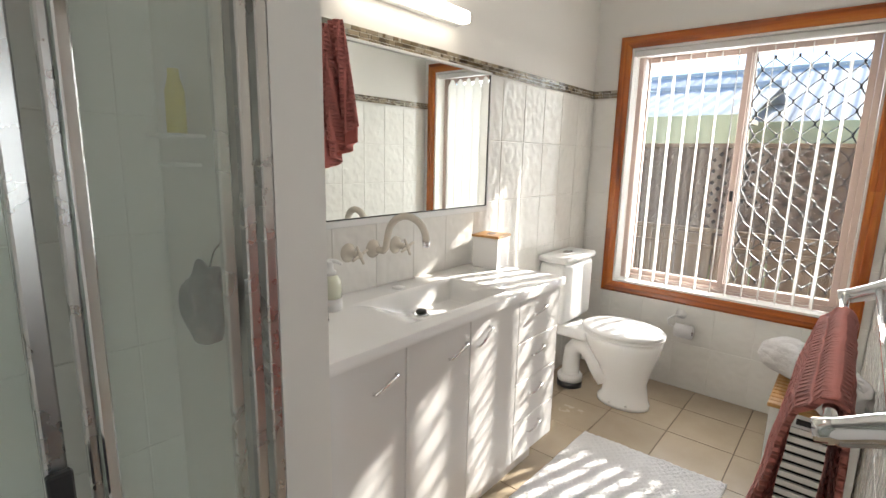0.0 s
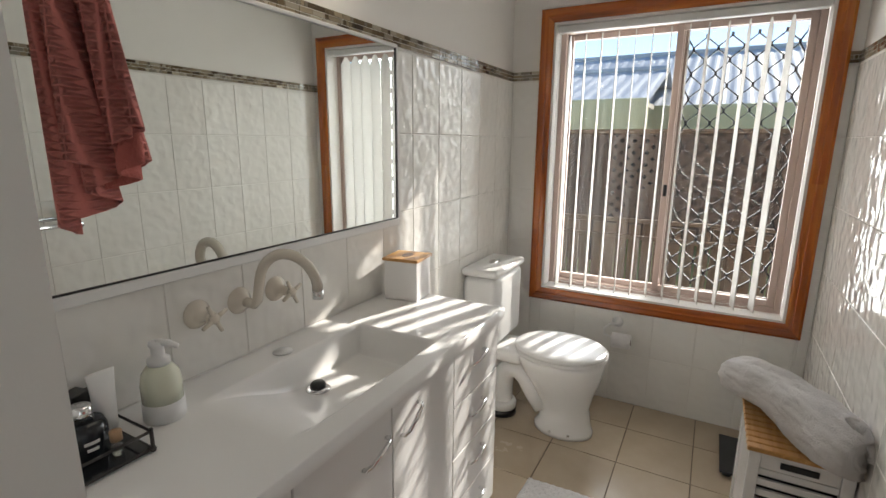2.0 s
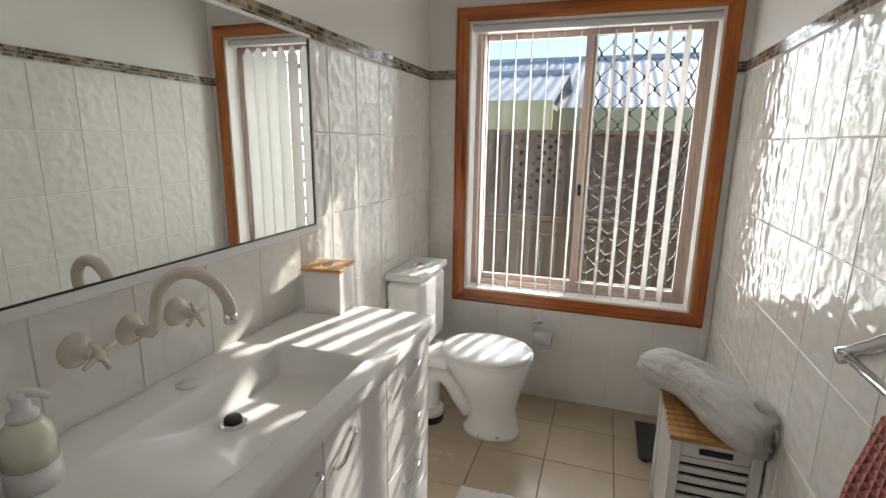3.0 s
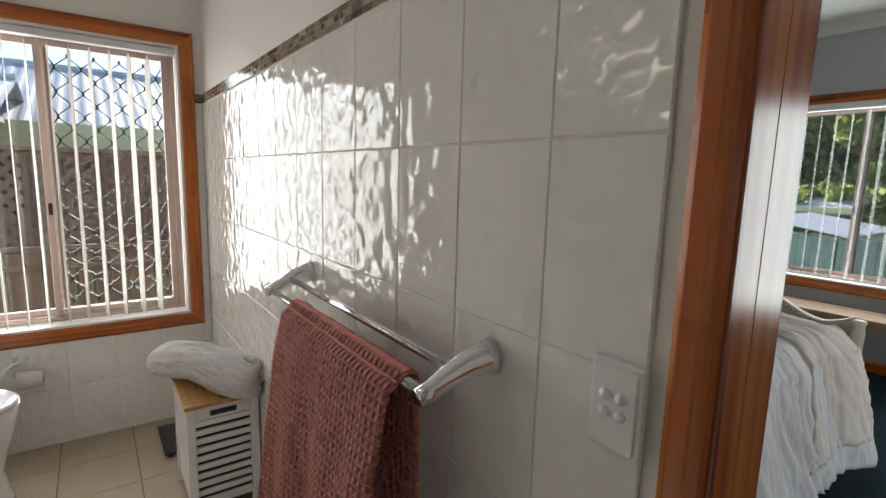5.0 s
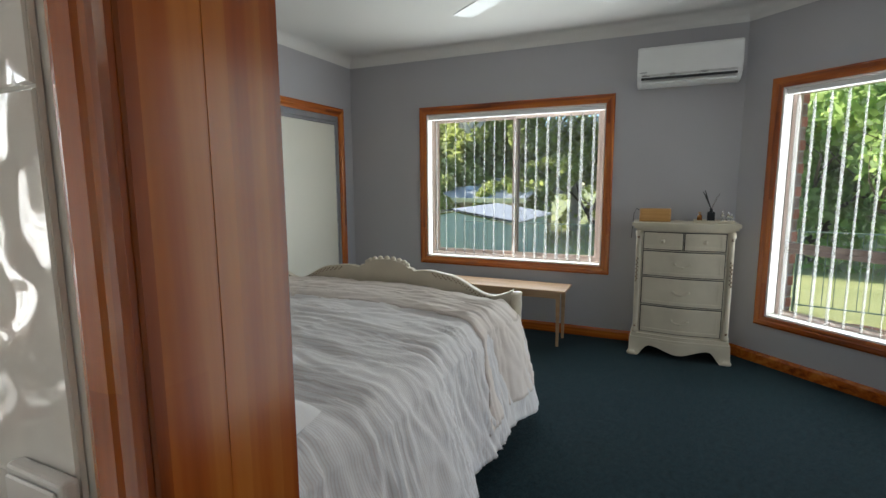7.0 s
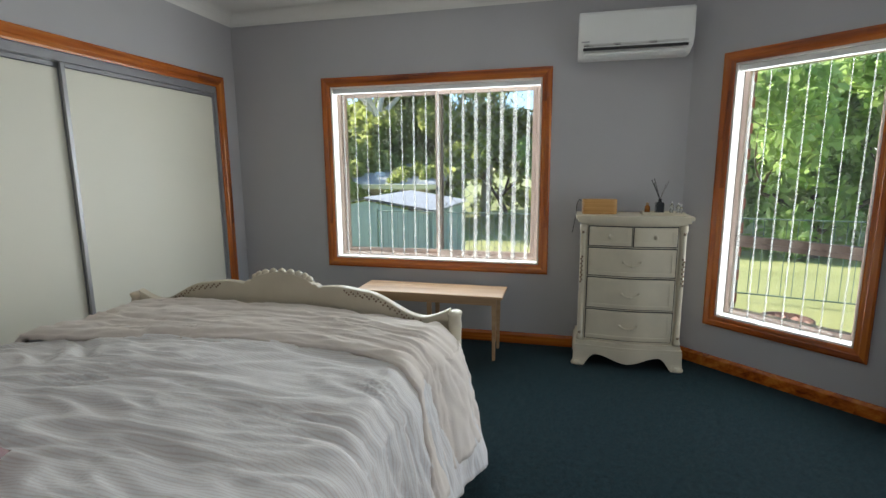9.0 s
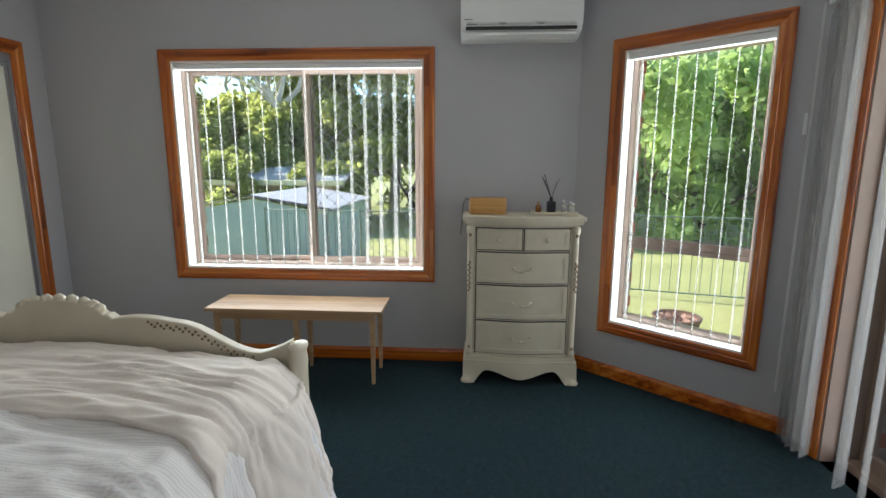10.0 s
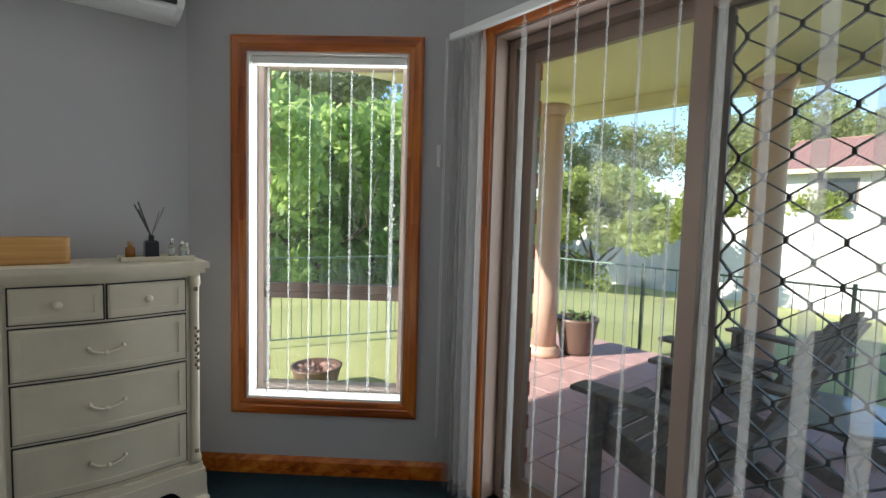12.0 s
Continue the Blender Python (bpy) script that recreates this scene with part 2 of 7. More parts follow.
M["linen_white"] = mottled("white crinkled bed linen", (0.87, 0.85, 0.84), 0.9, 0.03, 5, 90, 0.22, 0.003)
M["linen_beige"] = mottled("blush beige bed linen", (0.82, 0.74, 0.68), 0.92, 0.04, 5, 90, 0.22, 0.003)
m = mottled("white finely striped bed linen", (0.80, 0.85, 0.84), 0.9, 0.03, 5, 90, 0.22, 0.003)
t, n, l, b = nodes_of(m)
wv = n.new("ShaderNodeTexWave")
wv.wave_type, wv.bands_direction = 'BANDS', 'X'
wv.inputs["Scale"].default_value = 30.0
wv.inputs["Distortion"].default_value = 0.6
wv.inputs["Detail"].default_value = 2.0
wv.inputs["Detail Scale"].default_value = 3.0
l.new(coords(m), wv.inputs["Vector"])
base(m, ramp(m, wv.outputs["Fac"], [(0.0, (0.84, 0.825, 0.825)), (0.60, (0.84, 0.82, 0.815)), (0.88, (0.76, 0.71, 0.695))]))
M["linen_stripe"] = m
M["mattress"] = mottled("white mattress ticking", (0.72, 0.70, 0.67), 0.9, 0.04, 8, 160, 0.3, 0.002)
M["wardrobe_panel"] = mottled("ivory wardrobe panel", (0.78, 0.76, 0.665), 0.45, 0.02, 1.5, 130, 0.05, 0.001)
M["track_grey"] = mottled("grey aluminium track", (0.36, 0.36, 0.38), 0.35, 0.05, 12, 120, 0.05, 0.001, metal=0.6)
M["brick"] = mottled("red house brick", (0.36, 0.13, 0.085), 0.85, 0.22, 9, 90, 0.5, 0.004, rnd=True)
M["mortar"] = mottled("pale mortar", (0.46, 0.43, 0.38), 0.95, 0.1, 12, 160, 0.4, 0.003)
M["soffit"] = mottled("cream soffit paint", (0.74, 0.68, 0.40), 0.6, 0.04, 3, 120, 0.05, 0.001)
M["cream_wall"] = mottled("cream render", (0.62, 0.52, 0.36), 0.8, 0.08, 4, 120, 0.2, 0.002)
M["terracotta"] = mottled("terracotta patio tile", (0.50, 0.305, 0.285), 0.55, 0.15, 8, 100, 0.2, 0.002, rnd=True)
M["column_paint"] = mottled("salmon column paint", (0.55, 0.36, 0.27), 0.6, 0.06, 6, 110, 0.1, 0.001)
M["steel_green"] = mottled("grey-green steel cladding", (0.36, 0.48, 0.46), 0.45, 0.08, 3, 60, 0.05, 0.001)
M["roof_steel"] = mottled("pale galvanised roofing", (0.50, 0.51, 0.53), 0.65, 0.10, 2.5, 60, 0.06, 0.002)
M["roof_red"] = mottled("red-brown roof tile", (0.27, 0.15, 0.13), 0.8, 0.2, 5, 60, 0.4, 0.01)
M["white_steel"] = mottled("white steel fence sheet", (0.72, 0.71, 0.68), 0.5, 0.05, 3, 60, 0.05, 0.002)
M["rail_green"] = mottled("dark green fence paint", (0.11, 0.17, 0.13), 0.45, 0.12, 12, 100, 0.06, 0.001)

m = mat("lawn soil and turf", (0.12, 0.16, 0.04), 0.95)
v = coords(m)
a1 = noise_of(m, v, 0.35, 6)
a2 = noise_of(m, v, 30, 5, 0.7)
t, n, l, b = nodes_of(m)
mm = n.new("ShaderNodeMath")
mm.operation = 'MULTIPLY_ADD'
mm.inputs[1].default_value = 0.5
l.new(a2, mm.inputs[0])
mh = n.new("ShaderNodeMath")
mh.operation = 'MULTIPLY'
mh.inputs[1].default_value = 0.5
l.new(a1, mh.inputs[0])
l.new(mh.outputs[0], mm.inputs[2])
base(m, ramp(m, mm.outputs[0], [(0.3, (0.25, 0.28, 0.09)), (0.55, (0.42, 0.43, 0.17)), (0.75, (0.54, 0.50, 0.25))]))
bump(m, a2, 0.8, 0.03)
M["lawn"] = m


def leaf_mat(name, dark, mid, light):
    m = mat(name, mid, 0.55)
    t, n, l, b = nodes_of(m)
    g = n.new("ShaderNodeNewGeometry")
    base(m, ramp(m, g.outputs["Random Per Island"], [(0.0, dark), (0.5, mid), (1.0, light)]))
    b.inputs["Subsurface Weight"].default_value = 0.0
    tr = n.new("ShaderNodeBsdfTranslucent")
    tr.inputs[0].default_value = (*sh(light, 1.3), 1)
    mx = n.new("ShaderNodeMixShader")
    mx.inputs[0].default_value = 0.58
    out = n["Material Output"]
    l.new(b.outputs[0], mx.inputs[1])
    l.new(tr.outputs[0], mx.inputs[2])
    l.new(mx.outputs[0], out.inputs[0])
    return m


M["leaf_gum"] = leaf_mat("olive gum leaves", (0.15, 0.17, 0.08), (0.29, 0.32, 0.14), (0.42, 0.44, 0.22))
M["leaf_dense"] = leaf_mat("deep green leaves", (0.09, 0.17, 0.05), (0.20, 0.33, 0.09), (0.40, 0.52, 0.18))
M["leaf_yellow"] = leaf_mat("yellow-green leaves", (0.13, 0.18, 0.04), (0.24, 0.30, 0.07), (0.38, 0.42, 0.13))
M["bark_pale"] = mottled("pale gum bark", (0.60, 0.56, 0.52), 0.85, 0.25, 3, 40, 0.5, 0.01)
M["bark_dark"] = mottled("dark bark", (0.10, 0.075, 0.055), 0.9, 0.25, 5, 40, 0.6, 0.01)



def gloss_by_angle(n, l):
    """Glass gets glossier towards grazing angles, alike from both sides."""
    lw = n.new("ShaderNodeLayerWeight")
    pw = n.new("ShaderNodeMath")
    pw.operation = 'POWER'
    pw.inputs[1].default_value = 4.5
    l.new(lw.outputs["Facing"], pw.inputs[0])
    ma = n.new("ShaderNodeMath")
    ma.operation = 'MULTIPLY_ADD'
    ma.inputs[1].default_value = 0.55
    ma.inputs[2].default_value = 0.03
    l.new(pw.outputs[0], ma.inputs[0])
    return ma


m = mat("clear window glass", (1, 1, 1), 0.0)
t, n, l, b = nodes_of(m)
out = n["Material Output"]
tp = n.new("ShaderNodeBsdfTransparent")
tp.inputs[0].default_value = (0.97, 0.985, 0.98, 1)
gl = n.new("ShaderNodeBsdfGlossy")
gl.inputs["Roughness"].default_value = 0.01
fr = gloss_by_angle(n, l)
mx = n.new("ShaderNodeMixShader")
l.new(fr.outputs[0], mx.inputs[0])
l.new(tp.outputs[0], mx.inputs[1])
l.new(gl.outputs[0], mx.inputs[2])
l.new(mx.outputs[0], out.inputs[0])
M["glass"] = m

m = mat("greenish obscured shower glass", (0.72, 0.745, 0.70), 0.35)
t, n, l, b = nodes_of(m)
out = n["Material Output"]
rf = n.new("ShaderNodeBsdfRefraction")
rf.inputs[0].default_value = (0.93, 0.965, 0.93, 1)
rf.inputs["Roughness"].default_value = 0.10
rf.inputs["IOR"].default_value = 1.02
mx = n.new("ShaderNodeMixShader")
mx.inputs[0].default_value = 0.80
gl = n.new("ShaderNodeBsdfGlossy")
gl.inputs["Roughness"].default_value = 0.05
fr = gloss_by_angle(n, l)
m2 = n.new("ShaderNodeMixShader")
l.new(b.outputs[0], mx.inputs[1])
l.new(rf.outputs[0], mx.inputs[2])
l.new(fr.outputs[0], m2.inputs[0])
l.new(mx.outputs[0], m2.inputs[1])
l.new(gl.outputs[0], m2.inputs[2])
l.new(m2.outputs[0], out.inputs[0])
M["shower_glass"] = m
m = mat("silvered mirror", (0.86, 0.89, 0.87), 0.0, 1.0)
M["mirror"] = m
m = mat("lit lamp tube", (1, 1, 1), 0.4)
b = nodes_of(m)[3]
b.inputs["Emission Color"].default_value = (1.0, 0.90, 0.74, 1)
b.inputs["Emission Strength"].default_value = 3.0
M["lamp_tube"] = m
m = mat("lit downlight", (1, 1, 1), 0.4)
b = nodes_of(m)[3]
b.inputs["Emission Color"].default_value = (1.0, 0.95, 0.86, 1)
b.inputs["Emission Strength"].default_value = 12.0
M["downlight"] = m
m = mat("clear plastic", (0.93, 0.95, 0.90), 0.12)
nodes_of(m)[3].inputs["Transmission Weight"].default_value = 0.9
M["clear_plastic"] = m
m = mat("milky soap bottle plastic", (0.93, 0.95, 0.78), 0.14)
nodes_of(m)[3].inputs["Transmission Weight"].default_value = 0.30
M["milky_plastic"] = m
M["soap_liquid"] = mottled("pale green soap", (0.62, 0.66, 0.40), 0.2, 0.03, 9, 60, 0.02, 0.001)
M["amber"] = mottled("amber glass", (0.30, 0.11, 0.02), 0.1, 0.1, 20, 60, 0.02, 0.001)
M["yellow_foam"] = mottled("yellow plastic", (0.72, 0.60, 0.08), 0.5, 0.05, 20, 90, 0.1, 0.001)
M["mauve"] = mottled("mauve cushion cloth", (0.42, 0.29, 0.30), 0.95, 0.12, 14, 160, 0.6, 0.004)
M["pot"] = mottled("brown glazed pot", (0.13, 0.075, 0.055), 0.4, 0.15, 8, 80, 0.1, 0.002)
M["lettering"] = mat("white print", (0.8, 0.8, 0.78), 0.6)
M["red_tube"] = mottled("dark red plastic", (0.30, 0.03, 0.025), 0.35, 0.05, 20, 80, 0.02, 0.001)

# ---- mesh helpers ----


def part(name, bm, material, parent=None, label="", smooth=False):
    """Links a bmesh as one mesh object, under a thing or part if given."""
    me = bpy.data.meshes.new(name)
    bmesh.ops.recalc_face_normals(bm, faces=bm.faces[:])
    bm.to_mesh(me)
    bm.free()
    me.materials.append(material)
    if smooth:
        me.polygons.foreach_set("use_smooth", [True] * len(me.polygons))
    o = new(name, me)
    if parent is not None:
        o.parent = parent
    if label:
        o["label"] = label
    return o


def thing(name, m, label, category, group="", kind=""):
    e = new(name)
    e.empty_display_size = 0.1
    e.matrix_world = m
    return tagged(e, label, category, group, kind)


def cube(x0, x1, y0, y1, z0, z1, bevel=0.0, seg=1, bm=None):
    """A block with softened edges, added to bm."""
    q = bmesh.new()
    bmesh.ops.create_cube(q, size=1.0)
    for vv in q.verts:
        vv.co = Vector((x0 + (vv.co.x + 0.5) * (x1 - x0), y0 + (vv.co.y + 0.5) * (y1 - y0), z0 + (vv.co.z + 0.5) * (z1 - z0)))
    if bevel > 0:
        bmesh.ops.bevel(q, geom=q.edges[:], offset=bevel, segments=seg, profile=0.5, affect='EDGES')
    if bm is None:
        return q
    return join(bm, q)


def join(bm, q, m=None):
    if m is not None:
        bmesh.ops.transform(q, matrix=m, verts=q.verts[:])
    me = bpy.data.meshes.new("tmp")
    q.to_mesh(me)
    q.free()
    bm.from_mesh(me)
    bpy.data.meshes.remove(me)
    return bm


def lathe(profile, n=24, bm=None, m=None):
    """A turned shape from (radius, height) pairs."""
    q = bmesh.new()
    rings = []
    for r, z in profile:
        rings.append([q.verts.new((r * math.cos(2 * math.pi * i / n), r * math.sin(2 * math.pi * i / n), z)) for i in range(n)])
    for a, c in zip(rings[:-1], rings[1:]):
        for i in range(n):
            j = (i + 1) % n
            q.faces.new((a[i], a[j], c[j], c[i]))
    q.faces.new(rings[0][::-1])
    q.faces.new(rings[-1])
    if m is not None:
        bmesh.ops.transform(q, matrix=m, verts=q.verts[:])
    if bm is None:
        return q
    return join(bm, q)


def tube(points, r, n=8, bm=None, close=True):
    """A round bar along points; r may be one radius or one per point."""
    q = bmesh.new()
    pts = [Vector(p) for p in points]
    rs = r if isinstance(r, (list, tuple)) else [r] * len(pts)
    rings = []
    up = None
    for i, p in enumerate(pts):
        d = (pts[min(i + 1, len(pts) - 1)] - pts[max(i - 1, 0)]).normalized()
        if up is None:
            up = d.orthogonal().normalized()
        up = (up - d * up.dot(d)).normalized()
        sd = d.cross(up)
        rings.append([q.verts.new(p + (up * math.cos(2 * math.pi * k / n) + sd * math.sin(2 * math.pi * k / n)) * rs[i]) for k in range(n)])
    for a, c in zip(rings[:-1], rings[1:]):
        for k in range(n):
            j = (k + 1) % n
            q.faces.new((a[k], a[j], c[j], c[k]))
    if close:
        q.faces.new(rings[0][::-1])
        q.faces.new(rings[-1])
    if bm is None:
        return q
    return join(bm, q)


def extrude_outline(pts, depth, m=None, bevel=0.0, bm=None):
    """A plate with an outline in x and z, of a depth in y."""
    q = bmesh.new()
    a = [q.verts.new((x, 0, z)) for x, z in pts]
    f = q.faces.new(a)
    r = bmesh.ops.extrude_face_region(q, geom=[f])
    bmesh.ops.translate(q, vec=(0, depth, 0), verts=[g for g in r["geom"] if isinstance(g, bmesh.types.BMVert)])
    if bevel:
        es = [e for e in q.edges if abs(e.verts[0].co.y - e.verts[1].co.y) < 1e-6]
        bmesh.ops.bevel(q, geom=es, offset=bevel, segments=2, profile=0.5, affect='EDGES')
    if m is not None:
        bmesh.ops.transform(q, matrix=m, verts=q.verts[:])
    if bm is None:
        return q
    return join(bm, q)


def sheet(f, nu, nv, bm=None):
    """A curved surface from a function of u and v in 0..1."""
    q = bm if bm is not None else bmesh.new()
    g = [[q.verts.new(f(i / nu, j / nv)) for j in range(nv + 1)] for i in range(nu + 1)]
    for i in range(nu):
        for j in range(nv):
            q.faces.new((g[i][j], g[i + 1][j], g[i + 1][j + 1], g[i][j + 1]))
    return q


def shared(name, mesh, m, parent, label=""):
    o = new(name, mesh)
    o.parent = parent
    o.matrix_basis = m
    if label:
        o["label"] = label
    return o


def wall(name, p0, p1, thick, z0, z1, openings, material, label):
    """A wall from p0 to p1 in plan, its thickness to the right of that way, with openings (s0, s1, z0, z1) through it."""
    a, c = Vector((*p0, 0)), Vector((*p1, 0))
    u = (c - a).normalized()
    nrm = Vector((u.y, -u.x, 0)) * thick
    ss = sorted({0.0, (c - a).length, *[o[0] for o in openings], *[o[1] for o in openings]})
    zs = sorted({z0, z1, *[o[2] for o in openings], *[o[3] for o in openings]})

    def solid(i, j):
        if i < 0 or j < 0 or i >= len(ss) - 1 or j >= len(zs) - 1:
            return False
        s, z = (ss[i] + ss[i + 1]) / 2, (zs[j] + zs[j + 1]) / 2
        return not any(o[0] < s < o[1] and o[2] < z < o[3] for o in openings)

    q = bmesh.new()

    def P(s, z, k):
        return q.verts.new(a + u * s + nrm * k + Vector((0, 0, z)))

    for i in range(len(ss) - 1):
        for j in range(len(zs) - 1):
            if not solid(i, j):
                continue
            s0, s1, b0, b1 = ss[i], ss[i + 1], zs[j], zs[j + 1]
            for k in (0, 1):
                q.faces.new((P(s0, b0, k), P(s1, b0, k), P(s1, b1, k), P(s0, b1, k)))
            if not solid(i - 1, j):
                q.faces.new((P(s0, b0, 0), P(s0, b1, 0), P(s0, b1, 1), P(s0, b0, 1)))
            if not solid(i + 1, j):
                q.faces.new((P(s1, b0, 0), P(s1, b1, 0), P(s1, b1, 1), P(s1, b0, 1)))
            if not solid(i, j - 1):
                q.faces.new((P(s0, b0, 0), P(s1, b0, 0), P(s1, b0, 1), P(s0, b0, 1)))
            if not solid(i, j + 1):
                q.faces.new((P(s0, b1, 0), P(s1, b1, 0), P(s1, b1, 1), P(s0, b1, 1)))
    bmesh.ops.remove_doubles(q, verts=q.verts[:], dist=1e-5)
    return tagged(part(name, q, material), label, "wall", kind="structure")


def on_line(p, way):
    """A frame whose x runs along a wall in plan, y into the wall and z up."""
    u = Vector((*way, 0)).normalized()
    yv = Vector((-u.y, u.x, 0))
    mm = Matrix.Identity(4)
    mm.col[0][:3], mm.col[1][:3], mm.col[2][:3] = u, yv, (0, 0, 1)
    mm.translation = (*p, 0)
    return mm

# ---- shell ----
wall("wall_bath_north", (PX1, 0), (-0.24, 0), 0.24, -0.2, BCEIL, [(PX1 - BWX1, PX1 - BWX0, BWZ0, BWZ1)], M["paint_white"], "white tiled and painted bathroom wall with a window")
wall("wall_bath_west", (0, 0), (0, BS), 0.24, -0.2, BCEIL, [], M["paint_white"], "white bathroom wall behind vanity and mirror")
wall("wall_bath_south", (-0.24, BS), (PX0, BS), 0.12, -0.2, BCEIL, [], M["paint_white"], "plain white bathroom wall behind the shower")
wall("wall_partition", (PX1, 0), (PX1, DY), PX1 - PX0, -0.2, RCEIL, [(-DOOR0, -DOOR1, 0.0, 2.06)], M["paint_white"], "wall between bathroom and bedroom with a doorway")
skin = wall("wall_bedroom_west", (PX1 + 0.012, 0), (PX1 + 0.012, DY), 0.010, 0.0, RCEIL, [(-DOOR0 - 0.0, -DOOR1, 0.0, 2.06)], M["paint_grey"], "grey painted bedroom wall beside the doorway")
wall("wall_bedroom_north", (EX, 0), (PX1 + 0.012, 0), 0.12, -0.2, RCEIL, [(EX - 5.478, EX - 3.03, 0.0, 2.035)], M["paint_grey"], "grey painted bedroom wall with sliding wardrobe doors")
wall("wall_wardrobe_back", (EX, 0.62), (2.9, 0.62), 0.1, -0.2, RCEIL, [], M["paint_white"], "plain back wall of the built-in wardrobe")
wall("wall_wardrobe_side", (2.96, 0.12), (2.96, 0.62), 0.05, -0.2, RCEIL, [], M["paint_white"], "plain side wall of the built-in wardrobe")
wall("wall_east", (EX, -3.56), (EX, 0.62), 0.24, -0.2, RCEIL, [(3.56 - 2.565, 3.56 - 0.880, 0.64, 2.03)], M["paint_grey"], "grey painted bedroom wall with a wide window")
LB = (Vector(C1) - Vector(C2)).length
wall("wall_slanted", C2, C1, 0.24, -0.2, RCEIL, [(LB - 1.048, LB - 0.284, 0.37, 2.025)], M["paint_grey"], "slanted grey bedroom wall with a tall window")
wall("wall_south", (PX1, DY), (C2[0], DY), 0.24, -0.2, RCEIL, [(2.90 - PX1, 4.66 - PX1, 0.0, 2.06)], M["paint_grey"], "grey bedroom wall with glazed sliding doors")
wall("wall_nib", (0.53, -2.575), (0.0, -2.575), -0.0001 + 0.115, 0.0, BCEIL, [], M["paint_white"], "white nib wall between shower and vanity")


def slab(name, pts, z0, z1, material, label, cat):
    q = bmesh.new()
    lo = [q.verts.new((x, y, z0)) for x, y in pts]
    hi = [q.verts.new((x, y, z1)) for x, y in pts]
    q.faces.new(lo[::-1])
    q.faces.new(hi)
    for i in range(len(pts)):
        j = (i + 1) % len(pts)
        q.faces.new((lo[i], lo[j], hi[j], hi[i]))
    return tagged(part(name, q, material), label, cat, kind="structure")


ROOM = [(PX0 + 0.06, 0.62), (EX + 0.2, 0.62), (EX + 0.2, -3.5), (C1[0] + 0.1, -3.65), (C2[0] + 0.1, -4.63), (C2[0], DY - 0.2), (PX0 + 0.06, DY - 0.2)]
floor_bath = slab("floor_bathroom", [(-0.2, 0.2), (PX0 + 0.06, 0.2), (PX0 + 0.06, BS - 0.1), (-0.2, BS - 0.1)], -0.2, -0.004, M["floor_grout"], "beige tiled bathroom floor with dark joints", "floor")
slab("floor_bedroom", ROOM, -0.2, 0.0, M["carpet"], "deep teal carpet covering the bedroom floor", "floor")
slab("ceiling_bathroom", [(-0.24, 0.24), (PX0 + 0.05, 0.24), (PX0 + 0.05, BS - 0.1), (-0.24, BS - 0.1)], BCEIL, BCEIL + 0.12, M["ceiling"], "flat white bathroom ceiling", "ceiling")
slab("ceiling_bedroom", ROOM, RCEIL, RCEIL + 0.12, M["ceiling"], "flat white bedroom ceiling", "ceiling")

INNER = [(PX1 + 0.012, 0), (EX, 0), C1, C2, (PX1 + 0.012, DY)]
q = bmesh.new()
for (x0, y0), (x1, y1) in zip(INNER, INNER[1:] + INNER[:1]):
    a, c = Vector((x0, y0, 0)), Vector((x1, y1, 0))
    u = (c - a).normalized()
    inn = Vector((u.y, -u.x, 0))
    prof = [(0.0, 0.0)] + [(0.09 * (1 - math.cos(k * math.pi / 12)) + 0.004, -0.09 + 0.09 * math.sin(k * math.pi / 12) - 0.004) for k in range(7)]
    ra = [q.verts.new(a - u * 0.0 + inn * d + Vector((0, 0, RCEIL + h))) for d, h in prof]
    rc = [q.verts.new(c + u * 0.0 + inn * d + Vector((0, 0, RCEIL + h))) for d, h in prof]
    for i in range(len(prof)):
        j = (i + 1) % len(prof)
        q.faces.new((ra[i], ra[j], rc[j], rc[i]))
tagged(part("trim_cornice", q, M["ceiling"]), "white coved plaster cornice round the bedroom ceiling", "cornice", kind="structure")


def skirting(name, p0, p1, material):
    """A red timber skirting board on the room's side of a wall line walked with the room on the right."""
    a, c = Vector((*p0, 0)), Vector((*p1, 0))
    u = (c - a).normalized()
    inn = Vector((u.y, -u.x, 0))
    q = bmesh.new()
    prof = [(0, 0), (0.018, 0), (0.018, 0.066), (0.012, 0.078), (0.008, 0.086), (0, 0.086)]
    ra = [q.verts.new(a + inn * d + Vector((0, 0, h))) for d, h in prof]
    rc = [q.verts.new(c + inn * d + Vector((0, 0, h))) for d, h in prof]
    for i in range(len(prof)):
        j = (i + 1) % len(prof)
        q.faces.new((ra[i], ra[j], rc[j], rc[i]))
    q.faces.new(ra)
    q.faces.new(rc[::-1])
    return tagged(part(name, q, material), "polished red timber skirting board along the carpet", "skirting board", kind="structure")


skirting("baseboard_east", (EX, -0.002), C1, M["cedar_y"])
skirting("baseboard_slanted", (C1[0] - 0.012, C1[1] - 0.012), (C2[0] + 0.006, C2[1] + 0.006), M["cedar_y"])
skirting("baseboard_north", (5.568, 0), (EX - 0.02, 0), M["cedar_x"])
skirting("baseboard_north_west", (PX1 + 0.014, 0), (2.95, 0), M["cedar_x"])
skirting("baseboard_south", (2.82, DY), (PX1 + 0.014, DY), M["cedar_x"])

LN = on_line((0, 0), (1, 0))
LE = on_line((EX, 0), (0, -1))
LS = on_line(C1, (C2[0] - C1[0], C2[1] - C1[1]))
LD = on_line((C2[0], DY), (-1, 0))


